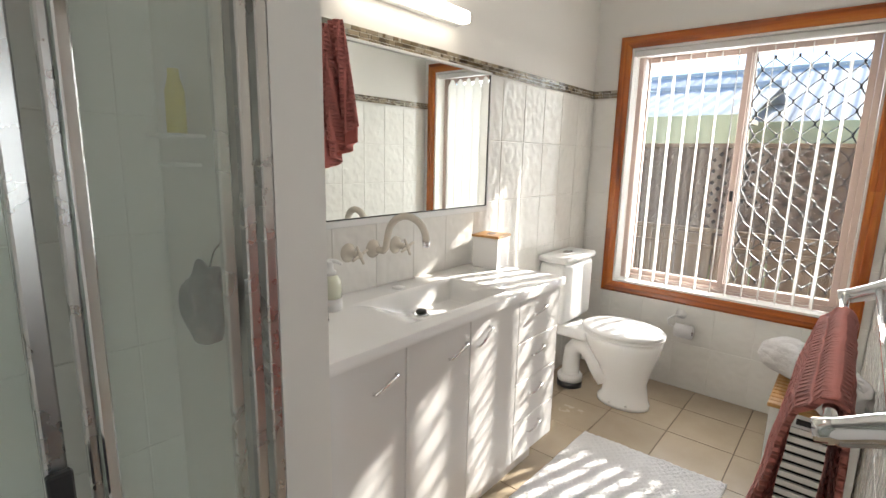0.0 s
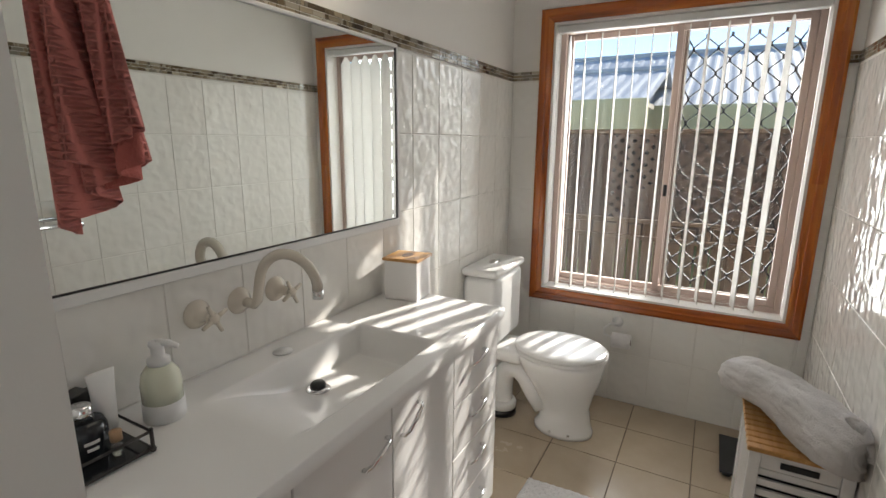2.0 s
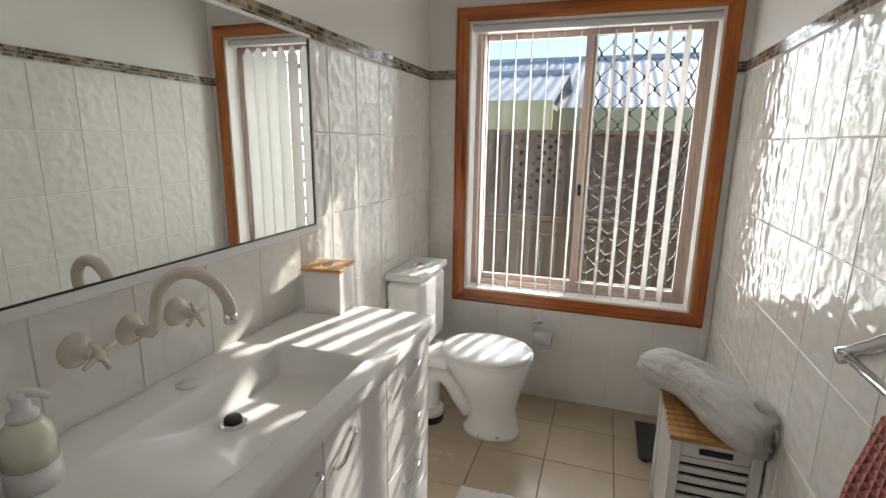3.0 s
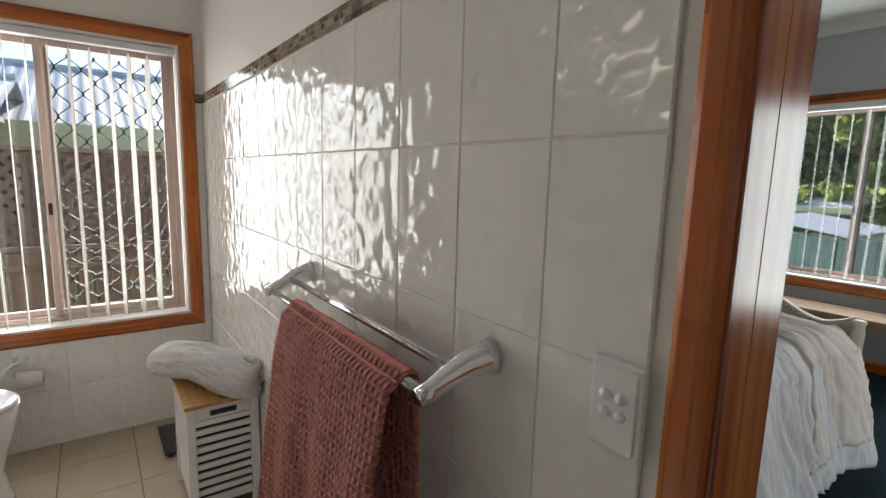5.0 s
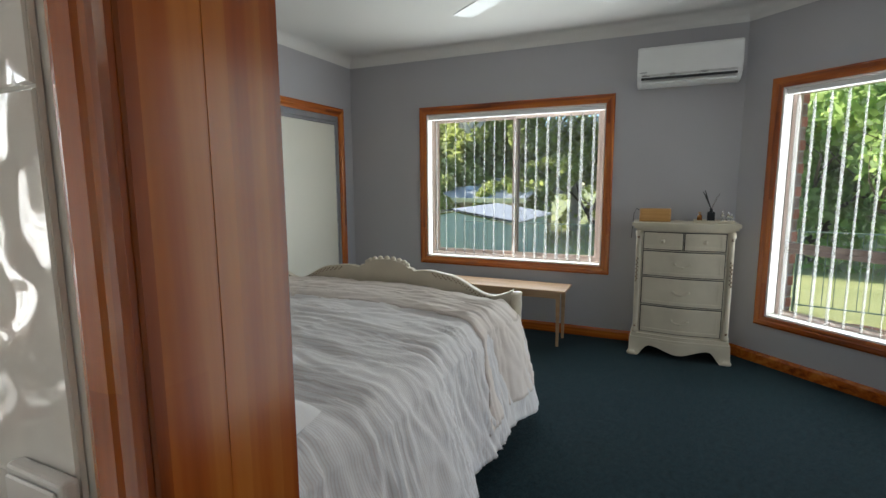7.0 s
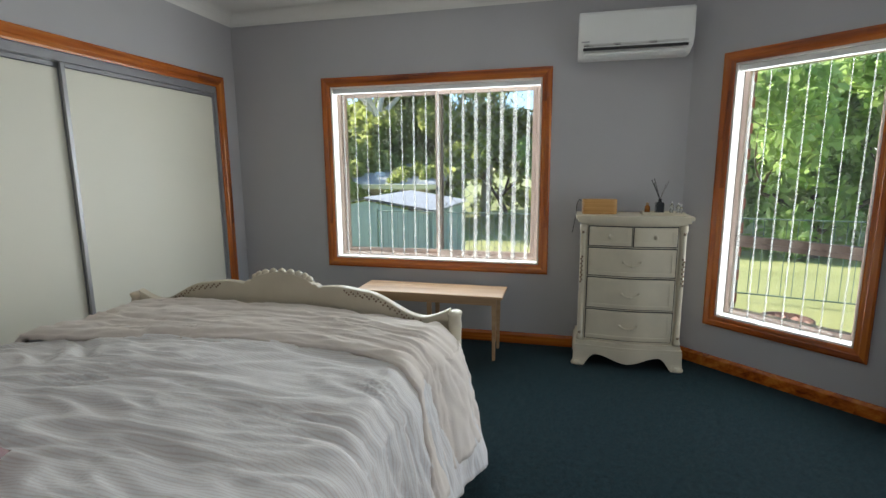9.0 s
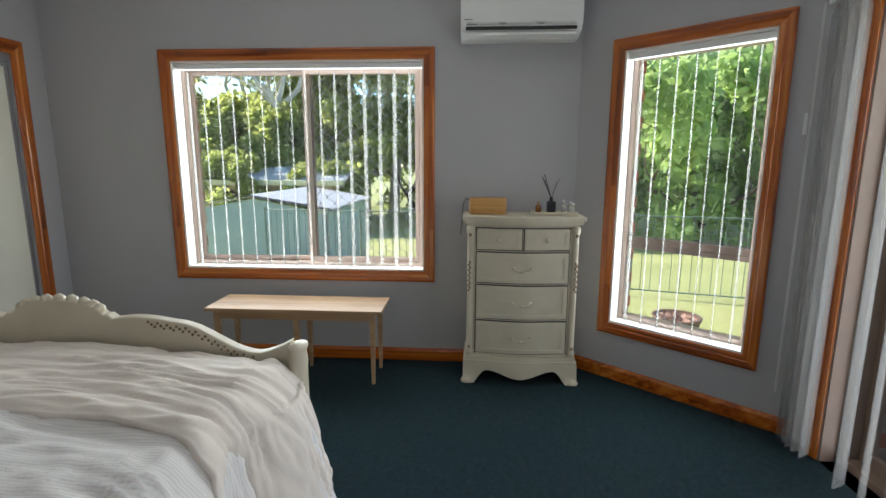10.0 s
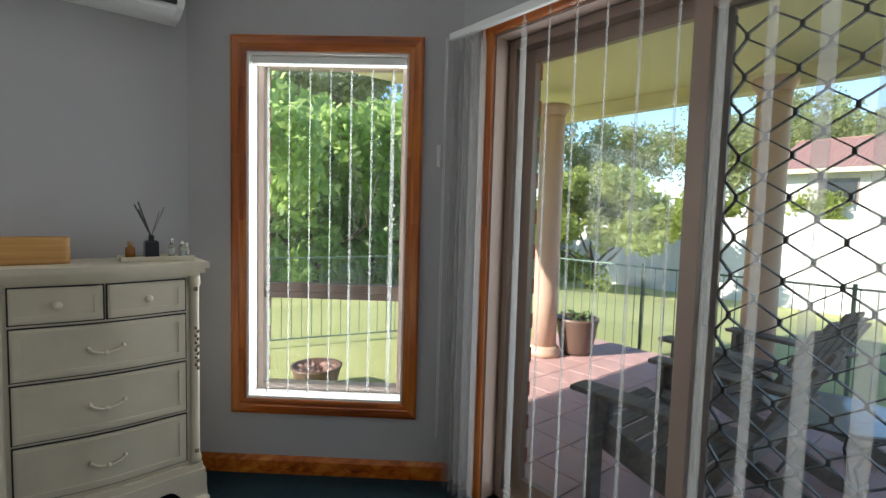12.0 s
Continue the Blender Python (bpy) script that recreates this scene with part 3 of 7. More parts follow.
def bar_ring(x0, x1, z0, z1, w, y0, y1, bevel=0.002, bottom=True):
    """The four bars of a frame; returns left, right, head and foot."""
    out = [cube(x0, x0 + w, y0, y1, z0, z1, bevel), cube(x1 - w, x1, y0, y1, z0, z1, bevel), cube(x0 + w + 0.0005, x1 - w - 0.0005, y0, y1, z1 - w, z1, bevel)]
    if bottom:
        out.append(cube(x0 + w + 0.0005, x1 - w - 0.0005, y0, y1, z0, z0 + w, bevel))
    return out


def moulding(parent, x0, x1, z0, z1, w, mv, mh, bottom=True, y=0.0, sign=-1, d=0.019):
    """Mitred red timber architrave round an opening, with a stepped face."""
    steps = [(0.0, 0.0), (0.0, d * 0.75), (w * 0.18, d), (w * 0.55, d * 0.92), (w * 0.62, d * 0.70), (w * 0.86, d * 0.62), (w, d * 0.45), (w, 0.0)]

    def corner(ix, iz):
        out = []
        for e, h in steps:
            xx = (x0 - w + e) if ix == 0 else (x1 + w - e)
            zz = (z0 - w + e) if iz == 0 else (z1 + w - e)
            if iz == 0 and not bottom:
                zz = z0
            out.append((xx, y + sign * h, zz))
        return out

    sides = [("architrave", (0, 0), (0, 1), mv), ("architrave", (1, 0), (1, 1), mv), ("architrave", (0, 1), (1, 1), mh)]
    if bottom:
        sides.append(("architrave", (0, 0), (1, 0), mh))
    for nm, ca, cb, mt in sides:
        q = bmesh.new()
        ra = [q.verts.new(p) for p in corner(*ca)]
        rb = [q.verts.new(p) for p in corner(*cb)]
        for i in range(len(ra)):
            j = (i + 1) % len(ra)
            q.faces.new((ra[i], ra[j], rb[j], rb[i]))
        q.faces.new(ra)
        q.faces.new(rb[::-1])
        part(nm, q, mt, parent, "polished red timber")


def grille(x0, x1, z0, z1, y, w, h, r):
    """A diamond security grille of wavy bars."""
    verts, faces = [], []
    n = max(2, round((x1 - x0) / w))
    w = (x1 - x0) / n
    rows = max(2, round((z1 - z0) / (h / 2)))
    h2 = (z1 - z0) / rows
    for i in range(n + 1):
        s = 1 if i % 2 == 0 else -1
        pts = []
        for k in range(rows):
            sg = s if k % 2 == 0 else -s
            zc = z0 + (k + 0.5) * h2
            off = sg * (w / 2 - r * 0.4)
            pts.append((off, zc - h2 * 0.14))
            pts.append((off, zc + h2 * 0.14))
        st = len(verts)
        for off, zz in pts:
            xx = min(max(x0 + i * w + off, x0), x1)
            for dx, dy in ((-r, -r * 1.6), (r, -r * 1.6), (r, r * 1.6), (-r, r * 1.6)):
                verts.append((xx + dx, y + dy, zz))
        for k in range(len(pts) - 1):
            for c in range(4):
                e = (c + 1) % 4
                faces.append((st + k * 4 + c, st + k * 4 + e, st + k * 4 + 4 + e, st + k * 4 + 4 + c))
    me = bpy.data.meshes.new("security_grille")
    me.from_pydata(verts, [], faces)
    return me


def glass_pane(parent, x0, x1, z0, z1, y):
    o = part("pane", cube(x0, x1, y - 0.002, y + 0.002, z0, z1), M["glass"], parent, "clear glass")
    o.visible_shadow = False
    return o


def lining(parent, x0, x1, z0, z1, y0, y1, mt, bottom=True):
    for bmq in bar_ring(x0 - 0.001, x1 + 0.001, z0 - 0.001, z1 + 0.001, 0.012, y0, y1, 0.001, bottom):
        part("reveal_lining", bmq, mt, parent, "painted reveal")


def sliding_window(name, mm, x0, x1, z0, z1, mid, arch, label, screen, mesh_mat, mh, chunk):
    """A two-part sliding aluminium window with a timber architrave and a grille on one half."""
    wdw = thing(name, mm, label, "window", kind="structure")
    moulding(wdw, x0, x1, z0, z1, arch, M["cedar_v"], mh)
    lining(wdw, x0, x1, z0, z1, 0.002, 0.10, M["paint_white"])
    a, c, e, f = x0 + 0.012, x1 - 0.012, z0 + 0.012, z1 - 0.012
    for bmq in bar_ring(a, c, e, f, 0.028, 0.100, 0.165):
        part("window_frame", bmq, M["frame_pink"], wdw)
    a, c, e, f = a + 0.029, c - 0.029, e + 0.029, f - 0.029
    for bmq in bar_ring(a, mid + 0.018, e, f, 0.030, 0.135, 0.158):
        part("fixed_sash", bmq, M["frame_pink"], wdw)
    glass_pane(wdw, a + 0.028, mid - 0.01, e + 0.028, f - 0.028, 0.147)
    for bmq in bar_ring(mid - 0.018, c, e, f, 0.030, 0.108, 0.132):
        part("sliding_sash", bmq, M["frame_pink"], wdw)
    glass_pane(wdw, mid + 0.01, c - 0.028, e + 0.028, f - 0.028, 0.120)
    part("latch", cube(mid - 0.010, mid + 0.008, 0.092, 0.107, (e + f) / 2 - 0.16, (e + f) / 2 - 0.10, 0.003), M["black_plastic"], wdw, "black latch")
    for bmq in bar_ring(mid + 0.006, c, e, f, 0.024, 0.170, 0.186):
        part("screen_frame", bmq, M["frame_brown"], wdw, "brown screen frame")
    o = new("security_grille", grille(mid + 0.03, c - 0.024, e + 0.024, f - 0.024, 0.178, chunk[0], chunk[1], chunk[2]))
    o.data.materials.append(mesh_mat)
    o.parent = wdw
    tagged(o, "diamond security grille", kind="stuff")
    part("window_sill", cube(x0 - 0.02, x1 + 0.02, 0.168, 0.26, z0 - 0.05, z0 - 0.005, 0.004), M["brick"], wdw, "brick sill outside")
    return wdw


sliding_window("window_1", LN, BWX0, BWX1, BWZ0, BWZ1, 0.818, 0.066, "aluminium sliding bathroom window in a polished red timber surround", True, M["mesh_black"], M["cedar_x"], (0.052, 0.120, 0.0042))
sliding_window("window_2", LE, 0.880, 2.565, 0.64, 2.03, 1.745, 0.072, "wide aluminium sliding bedroom window in a red timber surround", True, M["grille_grey"], M["cedar_x"], (0.052, 0.090, 0.0020))

tall = thing("window_3", LS, "tall two-part bedroom window in a polished red timber surround", "window", kind="structure")
tx0, tx1, tz0, tz1, trail = 0.284, 1.048, 0.37, 2.025, 0.905
moulding(tall, tx0, tx1, tz0, tz1, 0.070, M["cedar_v"], M["cedar_x"])
lining(tall, tx0, tx1, tz0, tz1, 0.002, 0.10, M["paint_white"])
for bmq in bar_ring(tx0 + 0.012, tx1 - 0.012, tz0 + 0.012, tz1 - 0.012, 0.030, 0.10, 0.165):
    part("window_frame", bmq, M["frame_pink"], tall)
part("transom", cube(tx0 + 0.042, tx1 - 0.042, 0.10, 0.16, trail - 0.02, trail + 0.02, 0.002), M["frame_brown"], tall)
part("transom", cube(tx0 + 0.042, tx1 - 0.042, 0.105, 0.15, trail - 0.055, trail - 0.022, 0.002), M["frame_brown"], tall)
glass_pane(tall, tx0 + 0.04, tx1 - 0.04, trail + 0.018, tz1 - 0.04, 0.135)
glass_pane(tall, tx0 + 0.04, tx1 - 0.04, tz0 + 0.04, trail - 0.05, 0.125)


def vertical_blind(name, mm, x0, x1, z0, z1, y, pitch, angle, label, skip=(), stack=0, jitter=4.0, rail_out=0.03, fabric="blind"):
    """A vertical blind: head rail, slats turned by an angle from square to the wall, bottom weights and chain."""
    vb = thing(name, mm, label, "vertical blind")
    part("head_rail", cube(x0, x1, y - rail_out, y + 0.012, z1 - 0.034, z1, 0.004), M["plastic_white"], vb, "white head rail")
    hgt = z1 - 0.045 - z0
    q = bmesh.new()
    wd = 0.0445
    nx = 6
    rows = [0, 0.03, hgt - 0.05, hgt]
    ring = []
    for z in rows:
        top, bot = [], []
        for i in range(nx + 1):
            tt = -1 + 2 * i / nx
            k = wd * tt * (0.25 if z == hgt else 1.0)
            cv = 0.0035 * (1 - tt * tt)
            th = 0.0022 if z < 0.04 else 0.0006
            top.append(q.verts.new((cv + th, k, z)))
            bot.append(q.verts.new((cv - th, k, z)))
        ring.append(top + bot[::-1])
    for a, c in zip(ring[:-1], ring[1:]):
        for i in range(len(a)):
            j = (i + 1) % len(a)
            q.faces.new((a[i], a[j], c[j], c[i]))
    q.faces.new(ring[0][::-1])
    q.faces.new(ring[-1])
    first = part("slat", q, M[fabric], vb)
    count = int((x1 - x0 - 0.03) / pitch)
    xs = [x0 + 0.02 + pitch * (i + 0.5) for i in range(count)]
    rnd = random.Random(sum(map(ord, name)))
    placed = 0
    for i, xx in enumerate(xs):
        if i in skip:
            continue
        mtx = pose(xx, y, z0, 0, 0, -angle + rnd.uniform(-jitter, jitter))
        if placed == 0:
            first.matrix_basis = mtx
        else:
            shared("slat", first.data, mtx, vb)
        placed += 1
    for i in range(stack):
        shared("slat", first.data, pose(x0 + 0.05 + i * 0.042, y, z0, 0, 0, rnd.uniform(-10, 10) + 26), vb)
    if not stack:
        q = bmesh.new()
        for sx in (-1, 1):
            for xa, xb in zip(xs[:-1], xs[1:]):
                ya = y + sx * 0.036
                tube([(xa, ya, z0 + 0.012), ((xa + xb) / 2, ya, z0 + 0.002), (xb, ya, z0 + 0.012)], 0.0012, 4, q)
        tagged(part("bottom_chain", q, M["plastic_white"], vb, "fine white link chain"), kind="stuff")
    part("control_chain", tube([(x0 + 0.012, y - 0.035, z1 - 0.03), (x0 + 0.010, y - 0.037, z0 + 0.25), (x0 + 0.016, y - 0.037, z0 + 0.22), (x0 + 0.022, y - 0.037, z0 + 0.25), (x0 + 0.022, y - 0.035, z1 - 0.03)], 0.0016, 5), M["plastic_white"], vb, "white control chain")
    return vb


vertical_blind("vertical_blind", LN, BWX0 + 0.015, BWX1 - 0.015, BWZ0 + 0.025, BWZ1 - 0.015, 0.050, 0.080, -7, "white vertical blind turned open at the bathroom window")
vertical_blind("vertical_blind", LE, 0.895, 2.550, 0.665, 2.015, 0.050, 0.100, -24, "white vertical blind turned open at the wide bedroom window", fabric="blind_sheer")
vertical_blind("vertical_blind", LS, 0.299, 1.033, 0.395, 2.010, 0.050, 0.100, -17, "white vertical blind turned open at the tall bedroom window", fabric="blind_sheer")

# doorway between bathroom and bedroom
dw = thing("door_1", on_line((PX0, 0), (0, -1)), "polished red timber door surround between bathroom and bedroom", "door frame", kind="structure")
jx0, jx1 = -DOOR0, -DOOR1
moulding(dw, jx0 + 0.017, jx1 - 0.017, 0.0, 2.043, 0.050, M["cedar_v"], M["cedar_y"], bottom=False, d=0.012)
moulding(dw, jx0 - 0.002, jx1 + 0.002, 0.0, 2.062, 0.060, M["cedar_v"], M["cedar_y"], bottom=False, y=PX1 - PX0 + 0.0125, sign=1, d=0.012)
part("jamb", cube(jx0, jx0 + 0.020, -0.001, 0.133, 0, 2.04, 0.002), M["cedar_v"], dw, "polished red timber jamb")
part("jamb", cube(jx1 - 0.020, jx1, -0.001, 0.133, 0, 2.04, 0.002), M["cedar_v"], dw, "polished red timber jamb")
part("head", cube(jx0, jx1, -0.001, 0.133, 2.041, 2.06, 0.002), M["cedar_y"], dw, "polished red timber head")
part("striker_groove", cube(jx0 + 0.0195, jx0 + 0.0206, 0.058, 0.066, 0, 2.03), M["cedar_v"], dw, "polished red timber bead")
part("door_stop", cube(jx1 - 0.032, jx1 - 0.0205, 0.052, 0.090, 0, 2.03, 0.002), M["cedar_v"], dw, "polished red timber stop")
part("threshold", cube(jx0 + 0.021, jx1 - 0.021, 0.03, 0.115, -0.01, 0.006, 0.003), M["satin_metal"], dw, "metal threshold strip")

# wardrobe doors
wr = thing("wardrobe_doors", on_line((0, 0), (1, 0)), "ivory sliding wardrobe doors in a red timber surround", "wardrobe", kind="structure")
moulding(wr, 3.03, 5.478, 0.0, 2.035, 0.085, M["cedar_v"], M["cedar_x"], bottom=False)
part("track", cube(3.031, 5.477, 0.004, 0.10, 1.985, 2.034, 0.002), M["track_grey"], wr, "grey aluminium head track")
part("bottom_track", cube(3.031, 5.477, 0.01, 0.09, 0.001, 0.015, 0.002), M["track_grey"], wr, "grey aluminium floor track")
for x0, x1, y in ((4.225, 5.473, 0.020), (3.035, 4.255, 0.052)):
    pn = part("door_panel", cube(x0 + 0.024, x1 - 0.024, y + 0.003, y + 0.013, 0.045, 1.955, 0.001), M["wardrobe_panel"], wr, "smooth ivory panel")
    for bmq in bar_ring(x0, x1, 0.016, 1.984, 0.025, y, y + 0.018, 0.002):
        part("panel_frame", bmq, M["track_grey"], pn, "grey metal edge")

# glazed sliding doors to the patio
sd = thing("door_2", LD, "brown aluminium glazed sliding patio doors with a security screen", "sliding door", kind="structure")
dx0, dx1, dz1 = 0.20, 1.96, 2.06
moulding(sd, dx0, dx1, 0.0, dz1, 0.068, M["cedar_v"], M["cedar_x"], bottom=False)
lining(sd, dx0, dx1, 0.0, dz1, 0.002, 0.08, M["frame_tan"], bottom=False)
for bmq in bar_ring(dx0 + 0.012, dx1 - 0.012, 0.001, dz1 - 0.012, 0.040, 0.080, 0.190):
    part("door_frame", bmq, M["frame_tan"], sd)
dm = 1.020
for x0, x1, y in ((dx0 + 0.053, dm + 0.03, 0.140), (dm - 0.03, dx1 - 0.053, 0.095)):
    for bmq in bar_ring(x0, x1, 0.042, dz1 - 0.053, 0.058, y, y + 0.032):
        part("door_sash", bmq, M["frame_tan"], sd)
    glass_pane(sd, x0 + 0.055, x1 - 0.055, 0.097, dz1 - 0.108, y + 0.016)
for bmq in bar_ring(dm + 0.01, dx1 - 0.053, 0.042, dz1 - 0.053, 0.050, 0.176, 0.196):
    part("screen_frame", bmq, M["frame_brown"], sd, "dark brown screen frame")
o = new("security_grille", grille(dm + 0.06, dx1 - 0.10, 0.092, dz1 - 0.103, 0.186, 0.072, 0.125, 0.0042))
o.data.materials.append(M["mesh_black"])
o.parent = sd
tagged(o, "black diamond security grille", kind="stuff")
part("handle", cube(dm + 0.016, dm + 0.040, 0.150, 0.175, 0.95, 1.11, 0.004), M["black_plastic"], sd, "black pull handle")
vb = vertical_blind("vertical_blind", LD, -0.02, 2.02, 0.018, 2.105, -0.062, 0.120, -33, "off-white floor-length vertical blind drawn open at the patio door", skip=(0, 1, 2), stack=5, jitter=7, rail_out=0.012, fabric="blind_sheer")

# ---- large things ----
# vanity
VH, VF, VY0, VY1 = 0.860, 0.455, -2.455, -1.17
van = thing("vanity_cabinet", pose(0, 0, 0), "white laminate vanity cabinet with chrome bow handles", "cabinet")
part("body", cube(0.004, VF - 0.035, VY0 + 0.005, VY1 - 0.012, 0.13, VH - 0.125, 0.001), M["laminate"], van)
part("front_rail", cube(VF - 0.055, VF - 0.036, VY0 + 0.005, VY1 - 0.012, VH - 0.124, VH - 0.036, 0.001), M["laminate"], van)
part("side_panel", cube(0.004, VF - 0.056, VY1 - 0.030, VY1 - 0.012, VH - 0.124, VH - 0.036, 0.001), M["laminate"], van)
part("plinth", cube(0.01, VF - 0.09, VY0 + 0.01, VY1 - 0.06, 0.0, 0.129, 0.001), M["laminate"], van, "recessed white plinth")
hq = bmesh.new()
tube([(0, 0, 0), (0.012, 0, 0.004), (0.024, 0.012, 0.012), (0.028, 0.045, 0.017), (0.024, 0.078, 0.012), (0.012, 0.09, 0.004), (0, 0.09, 0)], [0.005, 0.005, 0.0045, 0.0055, 0.0045, 0.005, 0.005], 8, hq)
hm = bpy.data.meshes.new("handle")
hq.to_mesh(hm)
hq.free()
hm.materials.append(M["chrome"])
hm.polygons.foreach_set("use_smooth", [True] * len(hm.polygons))
for y0, y1, hy in ((-2.44, -2.128, 0.6), (-2.125, -1.822, 0.64), (-1.819, -1.512, 0.12)):
    d = part("door", cube(VF - 0.033, VF - 0.015, y0, y1, 0.135, VH - 0.040, 0.0018), M["laminate"], van)
    shared("handle", hm, pose(VF - 0.016, y0 + hy * (y1 - y0), VH - 0.14 if hy > 0.3 else VH - 0.14, 20 if hy > 0.3 else 35, 0, 0), d, "chrome bow handle")
dz = [0.135, 0.305, 0.475, 0.645, VH - 0.040]
for a, c in zip(dz[:-1], dz[1:]):
    d = part("drawer", cube(VF - 0.033, VF - 0.015, -1.509, -1.185, a + 0.0015, c - 0.0015, 0.0018), M["laminate"], van)
    shared("handle", hm, pose(VF - 0.016, -1.40, (a + c) / 2 + 0.01, 12, 0, 0), d, "chrome bow handle")

# moulded top with sunk basin
NX, NY = 92, 180
BX0, BX1, BY0, BY1 = 0.115, 0.395, -2.085, -1.535


def top_z(x, y):
    def ramp01(v):
        v = min(1.0, max(0.0, v))
        return v * v * (3 - 2 * v)
    sx = min(ramp01((x - BX0) / 0.022), ramp01((BX1 - x) / 0.018))
    sy = min(ramp01((y - BY0) / 0.30), ramp01((BY1 - y) / 0.030))
    return VH - 0.085 * sx * sy


q = sheet(lambda u, v: Vector((0.003 + (VF - 0.003) * u, VY0 + (VY1 - VY0) * v, top_z(0.003 + (VF - 0.003) * u, VY0 + (VY1 - VY0) * v))), NX, NY)
edge = [e for e in q.edges if e.is_boundary]
r = bmesh.ops.extrude_edge_only(q, edges=edge)
for vv in [g for g in r["geom"] if isinstance(g, bmesh.types.BMVert)]:
    vv.co.z = VH - 0.034
top = thing("vanity_basin", pose(0, 0, 0), "white moulded vanity top with a sunk rectangular basin", "basin")
part("top", q, M["stone_top"], top, smooth=True)
part("waste", lathe([(0.0, 0.0), (0.030, 0.0), (0.032, 0.003), (0.027, 0.006), (0.024, 0.004), (0.022, 0.002), (0.0, 0.002)], 24, m=Matrix.Translation((0.186, -1.79, VH - 0.0845))), M["chrome"], top, "chrome pop-up waste", smooth=True)
part("plug", lathe([(0.0, 0.0), (0.020, 0.0), (0.020, 0.010), (0.016, 0.015), (0.0, 0.016)], 24, m=Matrix.Translation((0.186, -1.79, VH - 0.078))), M["black_plastic"], top, "black plug", smooth=True)
part("overflow_cap", lathe([(0.0, 0.0), (0.026, 0.0), (0.026, 0.003), (0.0, 0.005)], 20, m=Matrix.Translation((0.075, -1.80, VH))), M["plastic_white"], top, "round white cap", smooth=True)

# wall tapware
tp = thing("basin_tapware", pose(0.004, 0, 0), "cream wall-mounted basin taps with swan-neck spout", "tap")
for y in (-1.985, -1.750):
    tt = part("tap", lathe([(0.0, 0), (0.036, 0), (0.034, 0.006), (0.022, 0.016), (0.014, 0.024), (0.012, 0.05), (0.016, 0.056), (0.0, 0.06)], 20, m=Matrix.Translation((0.0, y, 1.012)) @ pose(0, 0, 0, 0, 90, 0)), M["tap_cream"], tp, smooth=True)
    q = bmesh.new()
    for k in range(4):
        an = 25 + 90 * k
        tube([(0.066, y, 1.012), (0.068, y + 0.036 * math.cos(radians(an)), 1.012 + 0.036 * math.sin(radians(an)))], [0.006, 0.0045], 8, q)
    lathe([(0, 0), (0.011, 0), (0.012, 0.012), (0.007, 0.018), (0, 0.018)], 14, q, Matrix.Translation((0.058, y, 1.012)) @ pose(0, 0, 0, 0, 90, 0))
    part("cross_handle", q, M["tap_cream"], tt, smooth=True)
sp = [(0.0, -1.868, 1.012), (0.06, -1.868, 1.012), (0.072, -1.868, 1.024)]
for k in range(0, 15):
    an = radians(180 - k * 14)
    sp.append((0.155 + 0.075 * math.cos(an) + 0.005, -1.868 + k * 0.003, 1.078 + 0.07 * math.sin(an)))
part("spout", tube(sp, 0.0125, 12), M["tap_cream"], tp, smooth=True)
part("flange", lathe([(0, 0), (0.036, 0), (0.034, 0.006), (0.022, 0.016), (0.014, 0.03), (0.0, 0.03)], 20, m=Matrix.Translation((0.0, -1.868, 1.012)) @ pose(0, 0, 0, 0, 90, 0)), M["tap_cream"], tp, smooth=True)
part("aerator", lathe([(0, 0), (0.0135, 0), (0.0135, 0.02), (0, 0.02)], 16, m=Matrix.Translation((sp[-1][0], sp[-1][1], sp[-1][2] - 0.015))), M["chrome"], tp, "chrome aerator", smooth=True)

# mirror
mr = thing("wall_mirror", pose(0, 0, 0), "large frameless mirror in a thin white channel above the vanity", "mirror")
part("mirror_glass", cube(0.014, 0.026, -2.448, -1.178, 1.135, 1.722), M["mirror"], mr, "silvered glass")
part("channel", cube(0.002, 0.030, -2.452, -1.168, 1.108, 1.133, 0.003), M["plastic_white"], mr, "white channel")
part("channel", cube(0.002, 0.030, -2.452, -1.168, 1.724, 1.735, 0.002), M["plastic_white"], mr, "white channel")
part("channel", cube(0.002, 0.030, -1.176, -1.166, 1.134, 1.723, 0.002), M["plastic_white"], mr, "white channel")
part("edge", cube(0.020, 0.0285, -1.183, -1.1765, 1.135, 1.722), M["black_plastic"], mr, "dark mirror edge")
part("edge", cube(0.020, 0.0285, -2.448, -1.184, 1.1335, 1.1375), M["black_plastic"], mr, "dark mirror edge")

# toilet
to = thing("toilet", pose(0.0, -0.42, 0), "white close-coupled toilet with a curved waste pipe", "toilet")


def oval(cx, cy, rx, ry, n=36, egg=0.0):
    return [(cx + rx * math.cos(2 * math.pi * i / n) * (1 + egg * math.cos(2 * math.pi * i / n)), cy + ry * math.sin(2 * math.pi * i / n)) for i in range(n)]


def loft(sections, bm=None):
    q = bmesh.new()
    rings = [[q.verts.new((x, y, z)) for x, y in pts] for z, pts in sections]
    n = len(rings[0])
    for a, c in zip(rings[:-1], rings[1:]):
        for i in range(n):
            j = (i + 1) % n
            q.faces.new((a[i], a[j], c[j], c[i]))
    q.faces.new(rings[0][::-1])
    q.faces.new(rings[-1])
    return q if bm is None else join(bm, q)


